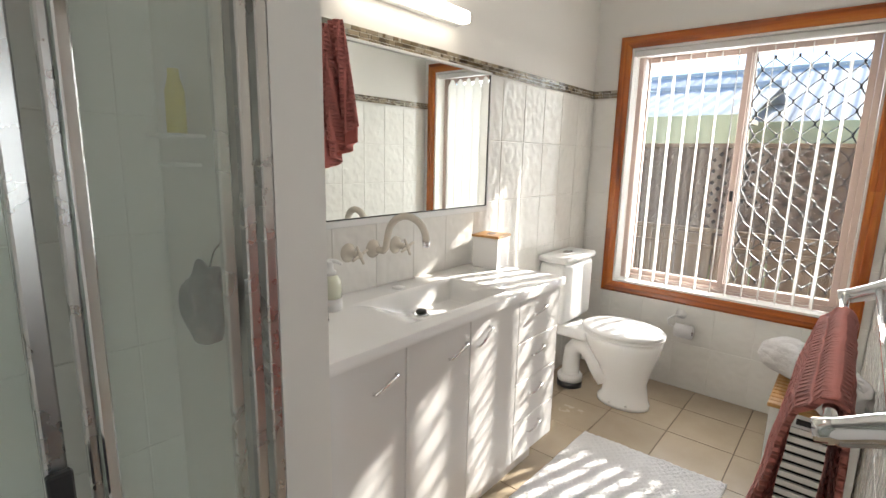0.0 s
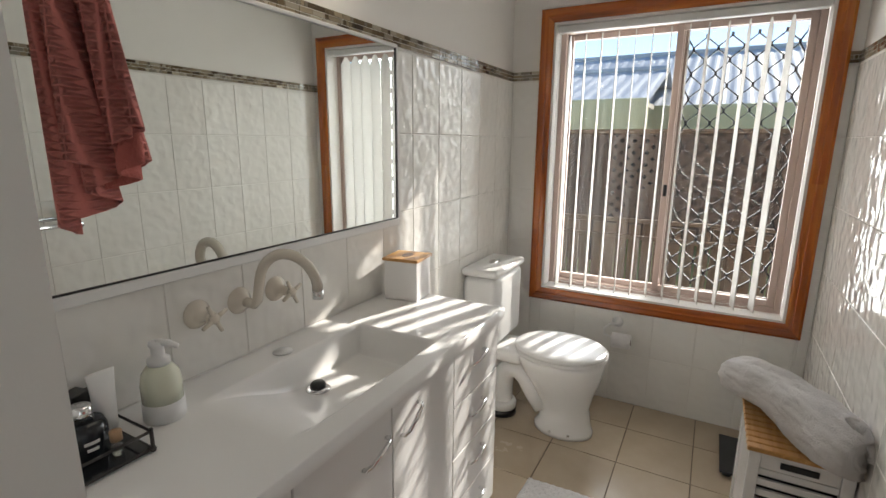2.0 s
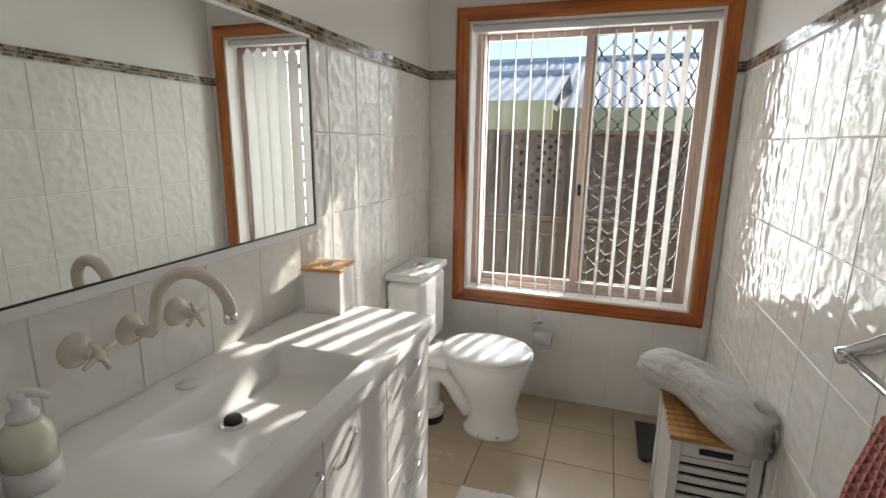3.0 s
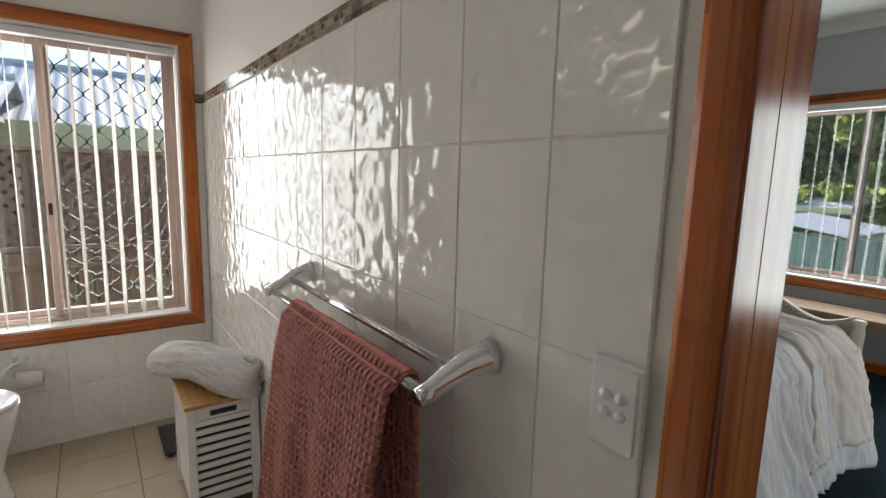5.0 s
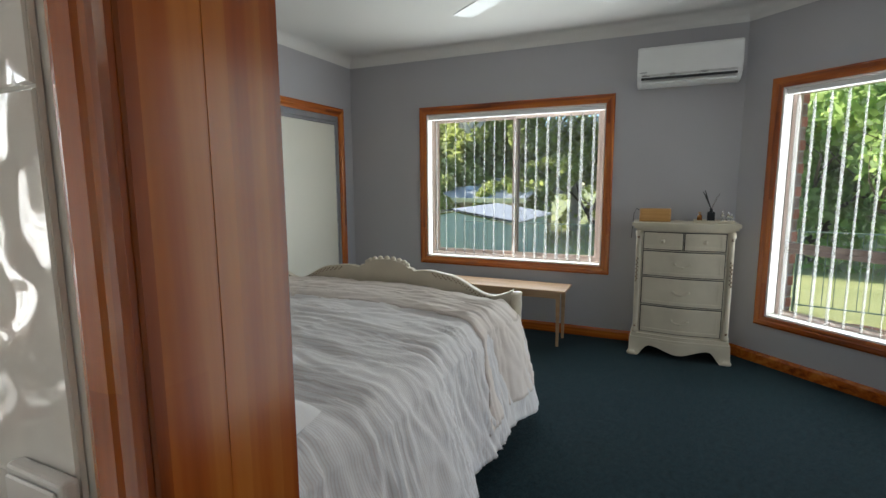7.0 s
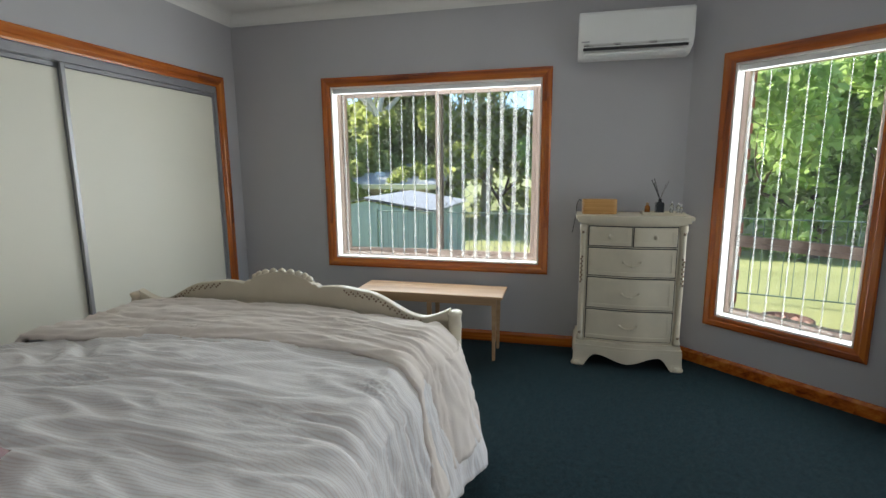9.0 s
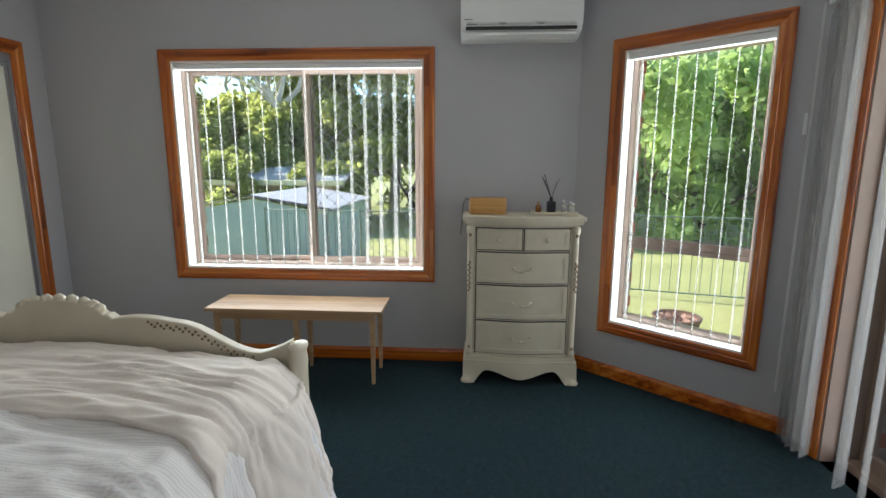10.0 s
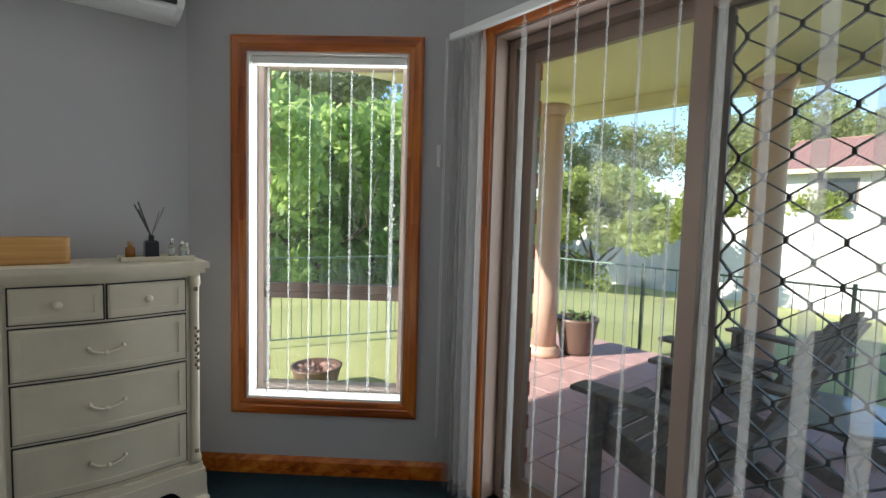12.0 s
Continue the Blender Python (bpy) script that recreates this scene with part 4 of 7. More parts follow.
part("pan", loft([(0.0, oval(0.50, 0, 0.145, 0.108)), (0.02, oval(0.50, 0, 0.145, 0.108)), (0.05, oval(0.505, 0, 0.128, 0.09)), (0.14, oval(0.50, 0, 0.12, 0.088)), (0.22, oval(0.49, 0, 0.15, 0.12)), (0.30, oval(0.475, 0, 0.19, 0.155)), (0.36, oval(0.465, 0, 0.213, 0.17)), (0.385, oval(0.462, 0, 0.22, 0.176)), (0.40, oval(0.462, 0, 0.215, 0.172))]), M["porcelain"], to, smooth=True)
part("shelf", cube(0.09, 0.30, -0.115, 0.115, 0.335, 0.40, 0.018, 3), M["porcelain"], to, smooth=True)
st = part("seat", loft([(0.401, oval(0.465, 0, 0.222, 0.18)), (0.418, oval(0.465, 0, 0.225, 0.183))]), M["plastic_white"], to)
part("lid", loft([(0.420, oval(0.463, 0, 0.224, 0.183)), (0.430, oval(0.463, 0, 0.227, 0.186)), (0.440, oval(0.463, 0, 0.215, 0.175)), (0.447, oval(0.463, 0, 0.16, 0.125)), (0.450, oval(0.463, 0, 0.08, 0.06))]), M["plastic_white"], to, smooth=True)
cs = part("cistern", cube(0.012, 0.185, -0.185, 0.185, 0.42, 0.775, 0.03, 4), M["plastic_white"], to, smooth=True)
part("cistern_lid", cube(0.008, 0.195, -0.195, 0.195, 0.777, 0.815, 0.016, 3), M["plastic_white"], cs, smooth=True)
part("flush_button", lathe([(0, 0), (0.034, 0), (0.03, 0.006), (0, 0.009)], 24, m=Matrix.Translation((0.10, 0, 0.8145)) @ Matrix.Diagonal((0.75, 1.4, 1, 1))), M["chrome"], cs, "satin chrome flush button", smooth=True)
part("flush_pipe", tube([(0.10, 0, 0.43), (0.10, 0, 0.36), (0.16, 0, 0.33)], 0.03, 14), M["plastic_white"], to, smooth=True)
part("waste_pipe", tube([(0.40, 0.0, 0.10), (0.345, 0, 0.17), (0.30, 0, 0.235), (0.255, 0, 0.27), (0.21, 0, 0.265), (0.18, 0, 0.23), (0.172, 0, 0.17), (0.17, 0, 0.05), (0.17, 0, 0.0)], [0.062, 0.06, 0.056, 0.055, 0.055, 0.053, 0.052, 0.052, 0.052], 18), M["porcelain"], to, smooth=True)
part("collar", lathe([(0.053, 0.0), (0.072, 0.0), (0.075, 0.03), (0.068, 0.042), (0.053, 0.044)], 24, m=Matrix.Translation((0.17, 0, 0.035))), M["plastic_white"], to, "white pan collar", smooth=True)
part("floor_seal", lathe([(0.0, 0.0), (0.075, 0.0), (0.075, 0.034), (0.0, 0.034)], 24, m=Matrix.Translation((0.17, 0, 0.0))), M["black_plastic"], to, "black rubber seal", smooth=True)
for y in (-0.05, 0.05):
    part("hinge", tube([(0.262, y - 0.02, 0.425), (0.262, y + 0.02, 0.425)], 0.011, 10), M["plastic_white"], to, smooth=True)
for xx, yy in ((0.46, -0.103), (0.55, -0.096)):
    part("bolt_cap", lathe([(0, 0), (0.008, 0), (0.006, 0.006), (0, 0.008)], 10, m=Matrix.Translation((xx, yy, 0.022))), M["satin_metal"], to)
part("stop_valve", tube([(0.02, -0.17, 0.22), (0.05, -0.17, 0.22), (0.05, -0.17, 0.42)], 0.006, 8), M["chrome"], to, "chrome stop valve and hose", smooth=True)

# hamper beside the wall
hp = thing("laundry_hamper", pose(1.222, -0.997, 0), "white slatted laundry hamper with a bamboo lid", "hamper")
HW, HD, HH = 0.268, 0.36, 0.472
for x in (0.0, HW - 0.032):
    for y in (0.0, HD - 0.032):
        part("post", cube(x, x + 0.032, y, y + 0.032, 0, HH, 0.002), M["laminate"], hp)
for y in (0.008, HD - 0.020):
    part("bottom_rail", cube(0.033, HW - 0.033, y, y + 0.012, 0.05, 0.085, 0.001), M["laminate"], hp)
    part("top_rail", cube(0.033, HW - 0.033, y, y + 0.012, HH - 0.055, HH - 0.002, 0.001), M["laminate"], hp)
    for k in range(9):
        z = 0.10 + k * 0.0365
        part("slat", cube(0.033, HW - 0.033, y, y + 0.012, z, z + 0.022, 0.001), M["laminate"], hp)
part("hand_hole", cube(0.085, HW - 0.085, 0.004, 0.0075, HH - 0.042, HH - 0.020, 0.0015), M["black_plastic"], hp, "dark hand hole")
for x in (0.008, HW - 0.020):
    part("side_panel", cube(x, x + 0.012, 0.033, HD - 0.033, 0.05, HH - 0.002, 0.001), M["laminate"], hp)
part("inner_bag", cube(0.024, HW - 0.024, 0.024, HD - 0.024, 0.06, HH - 0.06, 0.004), M["black_plastic"], hp, "dark inner liner")
ld = part("lid", cube(-0.008, HW + 0.006, -0.008, 0.022, HH + 0.001, HH + 0.018, 0.003), M["bamboo"], hp, "bamboo slat lid")
for k in range(9):
    y = 0.026 + k * 0.0365
    part("lid_slat", cube(-0.008, HW + 0.006, y, y + 0.031, HH + 0.001, HH + 0.018, 0.003), M["bamboo"], ld)

# dresser
dr = thing("chest_of_drawers", pose(5.705, -3.198, 0, 0, 0, -90) @ Matrix.Diagonal((0.955, 0.84, 1.0, 1.0)), "cream painted bow-front tall chest of drawers on carved feet", "chest of drawers")
# local: x along the wall (towards the slanted wall), y away from the viewer's side is 0 at the wall, front at negative y
DW, DD = 0.70, 0.37


def bow(x, half=0.35, depth=0.035):
    t = min(1.0, abs(x) / half)
    return depth * (0.5 + 0.5 * math.cos(math.pi * t))


def bow_slab(x0, x1, z0, z1, yb, yf, n=20, bev=0.0, depth=0.035):
    """A block whose front follows the bow."""
    q = bmesh.new()
    rows = []
    for i in range(n + 1):
        x = x0 + (x1 - x0) * i / n
        f = yf - bow(x, depth=depth)
        rows.append([q.verts.new(p) for p in ((x, yb, z0), (x, f, z0), (x, f, z1), (x, yb, z1))])
    for a, c in zip(rows[:-1], rows[1:]):
        for k in range(4):
            e = (k + 1) % 4
            q.faces.new((a[k], a[e], c[e], c[k]))
    q.faces.new(rows[0][::-1])
    q.faces.new(rows[-1])
    if bev:
        bmesh.ops.bevel(q, geom=[e for e in q.edges if e.calc_face_angle(0) > 0.8], offset=bev, segments=2, profile=0.5, affect='EDGES')
    return q


part("carcass", bow_slab(-0.335, 0.335, 0.17, 1.00, 0.0, -DD + 0.014), M["cream_paint"], dr)
tpart = part("top", bow_slab(-0.385, 0.385, 1.035, 1.060, 0.0, -DD - 0.040, bev=0.007), M["cream_paint"], dr)
part("top_moulding", bow_slab(-0.370, 0.370, 1.014, 1.0345, 0.0, -DD - 0.024, bev=0.006), M["cream_paint"], dr)
part("top_moulding", bow_slab(-0.350, 0.350, 1.0005, 1.0135, 0.0, -DD - 0.008, bev=0.004), M["cream_paint"], dr)
part("base_moulding", bow_slab(-0.358, 0.358, 0.150, 0.178, 0.0, -DD - 0.012, bev=0.006), M["cream_paint"], dr)
part("base_moulding", bow_slab(-0.368, 0.368, 0.128, 0.1495, 0.0, -DD - 0.020, bev=0.005), M["cream_paint"], dr)


def apron(x):
    """Lower edge of the shaped apron."""
    t = abs(x) / 0.37
    if t > 0.80:
        return 0.0
    if t > 0.58:
        return 0.088 * math.sin((0.80 - t) / 0.22 * math.pi / 2)
    return 0.088 - 0.052 * (0.5 + 0.5 * math.cos(math.pi * t / 0.58))


q = bmesh.new()
rows = []
NN = 60
for i in range(NN + 1):
    x = -0.372 + 0.744 * i / NN
    f = -DD - 0.020 - bow(x)
    zlo = apron(x)
    flare = 0.012 if zlo < 0.01 else 0.0
    rows.append([q.verts.new(p) for p in ((x, f + 0.022, zlo), (x * (1 + flare), f - flare, zlo), (x, f, max(zlo + 0.01, 0.05)), (x, f, 0.1275), (x, f + 0.022, 0.1275))])
for a, c in zip(rows[:-1], rows[1:]):
    for k in range(5):
        e = (k + 1) % 5
        q.faces.new((a[k], a[e], c[e], c[k]))
q.faces.new(rows[0][::-1])
q.faces.new(rows[-1])
part("apron", q, M["cream_paint"], dr)
for sx in (-1, 1):
    part("side_plinth", extrude_outline([(-0.36 - 0.0, 0.0), (-0.27, 0.0), (-0.24, 0.06), (-0.12, 0.075), (-0.07, 0.05), (-0.06, 0.0), (0.0, 0.0), (0.0, 0.1275), (-0.36, 0.1275)], 0.022, m=Matrix.Translation((sx * 0.361 + (0.011 if sx < 0 else 0.011), 0, 0)) @ pose(0, 0, 0, 0, 0, 90)), M["cream_paint"], dr)
    part("scroll_foot", lathe([(0.0, 0.0), (0.040, 0.0), (0.044, 0.010), (0.036, 0.020), (0.030, 0.034), (0.0, 0.036)], 18, m=Matrix.Translation((sx * 0.345, -DD - 0.002, 0.0))), M["cream_paint"], dr, "rounded scroll foot", smooth=True)
    pil = part("corner_pilaster", lathe([(0.0, 0.18), (0.024, 0.18), (0.026, 0.20), (0.019, 0.22), (0.019, 0.95), (0.026, 0.965), (0.024, 0.998), (0.0, 0.998)], 16, m=Matrix.Translation((sx * 0.332, -DD + 0.010, 0.0))), M["cream_paint"], dr, "rounded corner pilaster", smooth=True)
    q = bmesh.new()
    for k in range(12):
        lathe([(0, -0.008), (0.006, -0.004), (0.007, 0.0), (0.004, 0.008), (0, 0.010)], 6, q, Matrix.Translation((sx * (0.338 + 0.004 * (-1) ** k), -DD - 0.011, 0.60 + 0.016 * k)) @ pose(0, 0, 0, 0, 30 * (-1) ** k, 0))
    part("carving", q, M["gilt_worn"], pil, "worn brown carved leaves")
    for z in (0.235, 0.945):
        q = bmesh.new()
        for k in range(4):
            an = radians(45 + 90 * k)
            lathe([(0, -0.006), (0.006, 0.0), (0, 0.008)], 6, q, Matrix.Translation((sx * 0.334 + 0.006 * math.cos(an), -DD - 0.012, z + 0.006 * math.sin(an))))
        part("rosette", q, M["gilt_worn"], pil, "small worn rosette")


def drawer(x0, x1, z0, z1, knob):
    yf = -DD + 0.004
    # black slab behind the drawer stands in for the shade round its edges
    g = part("gap_shade", bow_slab(x0 - 0.006, x1 + 0.006, z0 - 0.006, z1 + 0.006, -0.2, yf + 0.0065), M["black_plastic"], dr, "black slab standing in for the gap's shadow")
    d = part("drawer", bow_slab(x0, x1, z0, z1, -0.2, yf - 0.003, bev=0.002), M["cream_paint"], dr)
    bw = 0.020
    for a, c, e, f in ((x0 + 0.008, x1 - 0.008, z1 - 0.008 - bw, z1 - 0.008), (x0 + 0.008, x1 - 0.008, z0 + 0.008, z0 + 0.008 + bw), (x0 + 0.008, x0 + 0.008 + bw, z0 + 0.0285, z1 - 0.0285), (x1 - 0.008 - bw, x1 - 0.008, z0 + 0.0285, z1 - 0.0285)):
        part("drawer_moulding", bow_slab(a, c, e, f, -0.25, yf - 0.009, n=14, bev=0.003), M["cream_paint"], d)
    xm, zm = (x0 + x1) / 2, (z0 + z1) / 2
    fy = yf - 0.003 - bow(xm)
    if knob:
        part("knob", lathe([(0, 0), (0.007, 0), (0.007, 0.012), (0.016, 0.018), (0.015, 0.026), (0.006, 0.031), (0, 0.031)], 16, m=Matrix.Translation((xm, fy, zm)) @ pose(0, 0, 0, 90, 0, 0)), M["cream_paint"], d, smooth=True)
    else:
        q = bmesh.new()
        pts = []
        for k in range(17):
            tt = -1 + k / 8
            pts.append((xm + 0.062 * tt, fy - 0.016 + 0.012 * abs(tt) ** 4, zm - 0.018 + 0.020 * abs(tt) ** 2.0 + (0.006 if abs(tt) > 0.85 else 0)))
        tube(pts, [0.0035 + 0.0025 * (1 - abs(-1 + k / 8)) for k in range(17)], 8, q)
        for s in (-1, 1):
            lathe([(0, 0), (0.009, 0), (0.007, 0.008), (0.004, 0.016), (0, 0.016)], 10, q, Matrix.Translation((xm + s * 0.058, fy + 0.001, zm + 0.003)) @ pose(0, 0, 0, 90, 0, 0))
        lathe([(0, -0.010), (0.010, -0.004), (0.012, 0.002), (0, 0.012)], 10, q, Matrix.Translation((xm, fy - 0.016, zm - 0.018)))
        part("bail_handle", q, M["cream_paint"], d, "scrolled cream handle", smooth=True)


drawer(-0.292, -0.008, 0.858, 0.985, True)
drawer(0.008, 0.292, 0.858, 0.985, True)
for z0, z1 in ((0.652, 0.838), (0.424, 0.632), (0.200, 0.404)):
    drawer(-0.292, 0.292, z0, z1, False)

# bench under the window
be = thing("bench", pose(5.435, -1.79, 0), "pale timber bench with tapered legs under the window", "bench")
BT = 0.485
part("seat", cube(-0.165, 0.165, -0.555, 0.555, BT - 0.022, BT, 0.004, 2), M["birch"], be)
part("apron_rail", cube(-0.135, -0.117, -0.50, 0.50, BT - 0.075, BT - 0.023, 0.002), M["birch"], be)
part("apron_rail", cube(0.117, 0.135, -0.50, 0.50, BT - 0.075, BT - 0.023, 0.002), M["birch"], be)
for y in (-0.51, -0.03, 0.475):
    for x in (-0.14, 0.105):
        part("leg", loft([(0.0, [(x + 0.008, y + 0.008), (x + 0.027, y + 0.008), (x + 0.027, y + 0.027), (x + 0.008, y + 0.027)]), (BT - 0.0225, [(x, y), (x + 0.035, y), (x + 0.035, y + 0.035), (x, y + 0.035)])]), M["birch"], be)

# bed
bd = thing("bed", pose(0, 0, 0), "cream carved wooden bed with a scrolled footboard", "bed")
FX, BY = 4.15, -1.335
BYW = 0.895


def foot_z(t):
    """Upper edge of the footboard; t from -1 to 1 across it."""
    a = abs(t)
    if a < 0.20:
        return 0.835 + 0.055 * math.cos(a / 0.20 * math.pi / 2) ** 0.6
    if a < 0.24:
        return 0.835
    if a < 0.50:
        return 0.815 + 0.015 * math.cos((a - 0.36) / 0.14 * math.pi / 2) - 0.012 * (a - 0.24)
    if a < 0.86:
        k = (a - 0.50) / 0.36
        return 0.812 - 0.115 * (0.5 - 0.5 * math.cos(math.pi * k))
    k = (a - 0.86) / 0.14
    return 0.697 + 0.05 * k ** 1.5


def board(name, x, zfun, zlow, thick, parent):
    pts = []
    n = 90
    for i in range(n + 1):
        tt = -1 + 2 * i / n
        pts.append((tt * BYW, zfun(tt)))
    pts += [(BYW, zlow), (-BYW, zlow)]
    return part(name, extrude_outline(pts, thick, m=Matrix.Translation((x + thick / 2, BY, 0)) @ pose(0, 0, 0, 0, 0, 90), bevel=0.006), M["cream_paint"], parent)


fb = board("footboard", FX, lambda t: foot_z(t) * 0.97, 0.22, 0.045, bd)
q = bmesh.new()
for k in range(9):
    an = radians(18 + 144 * k / 8)
    lathe([(0, -0.020), (0.016, -0.012), (0.021, 0.0), (0.014, 0.016), (0, 0.020)], 10, q, Matrix.Translation((FX, BY - 0.155 * math.cos(an) * 1.05, 0.812 + 0.050 * math.sin(an))) @ pose(0, 0, 0, 90, 0, 0))
part("crest_carving", q, M["cream_paint"], fb, "carved shell crest", smooth=True)
for s in (-1, 1):
    q = bmesh.new()
    for k in range(34):
        tt = s * (0.40 + 0.44 * k / 33)
        lathe([(0, -0.006), (0.006, 0.0), (0, 0.008)], 6, q, Matrix.Translation((FX - 0.0235, BY + tt * BYW, foot_z(tt) * 0.97 - 0.016 - 0.008 * (k % 3))) @ pose(0, 0, 0, 60 * (k % 2), 0, 40))
    part("vine_carving", q, M["gilt_worn"], fb, "worn brown vine carving", smooth=True)
for s in (-1, 1):
    q = lathe([(0.0, 0.0), (0.030, 0.0), (0.034, 0.03), (0.024, 0.06), (0.034, 0.14), (0.042, 0.20), (0.042, 0.66), (0.046, 0.70), (0.040, 0.745), (0.048, 0.765), (0.046, 0.775), (0.0, 0.78)], 20, m=Matrix.Translation((FX, BY + s * (BYW + 0.02), 0)) @ Matrix.Diagonal((1.1, 0.72, 0.91, 1)))
    part("foot_post", q, M["cream_paint"], bd, "rounded cream corner post", smooth=True)
    part("side_rail", cube(1.70, FX - 0.035, BY + s * 0.875 - 0.015, BY + s * 0.875 + 0.015, 0.20, 0.36, 0.004), M["cream_paint"], bd)
    part("head_post", cube(1.625, 1.685, BY + s * 0.92 - 0.03, BY + s * 0.92 + 0.03, 0, 1.05, 0.01, 2), M["cream_paint"], bd)
board("headboard", 1.655, lambda t: 1.0 + 0.18 * math.cos(t * math.pi / 2), 0.25, 0.045, bd)
part("mattress", cube(1.72, FX - 0.04, BY - 0.83, BY + 0.83, 0.30, 0.585, 0.05, 4), M["mattress"], bd, "white mattress", smooth=True)
for x in (2.2, 3.2):
    part("slat", cube(x, x + 0.09, BY - 0.85, BY + 0.85, 0.27, 0.298, 0.002), M["birch"], bd)


def duvet_point(u, v, lift, ripple):
    """The duvet: u from head to foot, v from the wardrobe side over the bed to the near side."""
    x = 1.95 + (4.10 - 1.95) * u
    half = 0.80
    s = -1.46 + 2.92 * v
    foot = max(0.0, (u - 0.80) / 0.20)
    if abs(s) <= 0.80:
        y, z = s, 0.665 + lift + 0.035 * math.cos(s * 1.9) - 0.035 * max(0.0, (x - 3.3) / 0.8) ** 2
        out = 0.0
    else:
        k = abs(s) - 0.80
        r = 0.11
        if k < r * math.pi / 2:
            an = k / r
            y = 0.80 + r * math.sin(an)
            z = 0.665 + lift + 0.035 * math.cos(0.80 * 1.9) - r * (1 - math.cos(an)) - 0.035 * max(0.0, (x - 3.3) / 0.8) ** 2
        else:
            kk = k - r * math.pi / 2
            y = 0.80 + r + kk * 0.26
            z = 0.665 + lift + 0.035 * math.cos(0.80 * 1.9) - r - kk * 0.97
        out = min(1.0, k / 0.3)
        y = math.copysign(y + 0.025 * out * math.sin(x * 13.0 + 1.0) + 0.03 * out * math.sin(x * 5.1), s)
    p = Vector((x, BY - y, z))
    n1 = noise.noise(Vector((x * 5.0, s * 1.6, 3.3 + ripple)))
    n2 = noise.noise(Vector((x * 17.0 + 4 * n1, s * 3.0, 9.1 + ripple)))
    n3 = noise.noise(Vector((x * 42.0 + 5 * n1, s * 6.5 + 2 * n2, 1.7)))
    amp = 0.022 * n1 + 0.017 * (1 - abs(n2) * 2) + 0.008 * (1 - 2 * abs(n3))
    if out > 0.4:
        p.y -= math.copysign(amp * 1.3, s)
        p.z += 0.01 * n1
    else:
        p.z += amp
    return p


q = sheet(lambda u, v: duvet_point(u, v, 0.0, 0.0), 170, 150)
dv = thing("duvet", pose(0, 0, 0), "white finely striped crinkled duvet spread over the bed", "duvet")
o = part("cover", q, M["linen_stripe"], dv, smooth=True)
sm = o.modifiers.new("thickness", 'SOLIDIFY')
sm.thickness = 0.02
sm.offset = -1


def fold_point(u, v):
    edge = 0.735 - 0.035 * math.sin(v * 7.0) - 0.05 * max(0.0, v - 0.72) / 0.28
    uu = edge + (1.0 - edge) * u
    lip = math.exp(-(u * (1 - edge) / 0.012) ** 2)
    p = duvet_point(uu, 0.04 + 0.93 * v, 0.030 - 0.020 * lip, 7.7)
    return p


q = sheet(fold_point, 60, 130)
o = part("turned_fold", q, M["linen_beige"], dv, "blush beige turned-over section", smooth=True)
sm = o.modifiers.new("thickness", 'SOLIDIFY')
sm.thickness = 0.022
sm.offset = -1

# air conditioner
ac = thing("air_conditioner", pose(EX, -3.160, 2.115, 0, 0, -90), "white wall-mounted split air conditioner with closed louvre", "air conditioner")
prof = [(0.0, 0.0), (-0.10, 0.0), (-0.175, 0.028), (-0.205, 0.062), (-0.210, 0.12), (-0.208, 0.255), (-0.200, 0.272), (-0.18, 0.280), (0.0, 0.280)]
q = bmesh.new()
ra = [q.verts.new((-0.355, y - 0.001, z)) for y, z in prof]
rb = [q.verts.new((0.355, y - 0.001, z)) for y, z in prof]
for i in range(len(prof)):
    j = (i + 1) % len(prof)
    q.faces.new((ra[i], ra[j], rb[j], rb[i]))
q.faces.new(ra)
q.faces.new(rb[::-1])
bmesh.ops.bevel(q, geom=[e for e in q.edges if abs(e.verts[0].co.x - e.verts[1].co.x) < 1e-6], offset=0.008, segments=2, profile=0.5, affect='EDGES')
bdy = part("body", q, M["plastic_white"], ac)
part("outlet", cube(-0.325, 0.325, -0.198, -0.120, 0.036, 0.056, 0.002), M["black_plastic"], ac, "dark air outlet")
part("louvre", cube(-0.322, 0.322, -0.205, -0.105, 0.004, 0.020, 0.006, 2), M["plastic_white"], ac, "white louvre blade")
part("louvre", cube(-0.322, 0.322, -0.2125, -0.196, 0.060, 0.074, 0.003), M["satin_metal"], ac, "silver trim strip")
part("badge", cube(-0.335, -0.285, -0.2125, -0.2095, 0.085, 0.092), M["track_grey"], ac, "small grey badge")


# ---- outside ----


def ground_z(x, y):
    e = max(0.0, min(1.0, (max(x - 7.0, -y - 8.5)) / 12.0))
    return -0.22 - 1.0 * e * e * (3 - 2 * e) - (0.15 if y > 0.5 else 0.0)


gx = [-300, -60, -20, -5, 0, 3, 6, 7, 8, 9, 10, 11, 12, 13, 14, 15, 16, 17, 18, 19, 21, 25, 35, 60, 120, 400]
gy = [-400, -120, -60, -35, -25, -22, -20, -19, -18, -17, -16, -15, -14, -13, -12, -11, -10, -9, -8, -6, -3, 0, 3, 8, 20, 60, 300]
q = bmesh.new()
gv = [[q.verts.new((x, y, ground_z(x, y))) for y in gy] for x in gx]
for i in range(len(gx) - 1):
    for j in range(len(gy) - 1):
        q.faces.new((gv[i][j], gv[i + 1][j], gv[i + 1][j + 1], gv[i][j + 1]))
tagged(part("ground", q, M["lawn"], smooth=True), "sunny mown lawn sloping down from the house", "lawn", kind="structure")
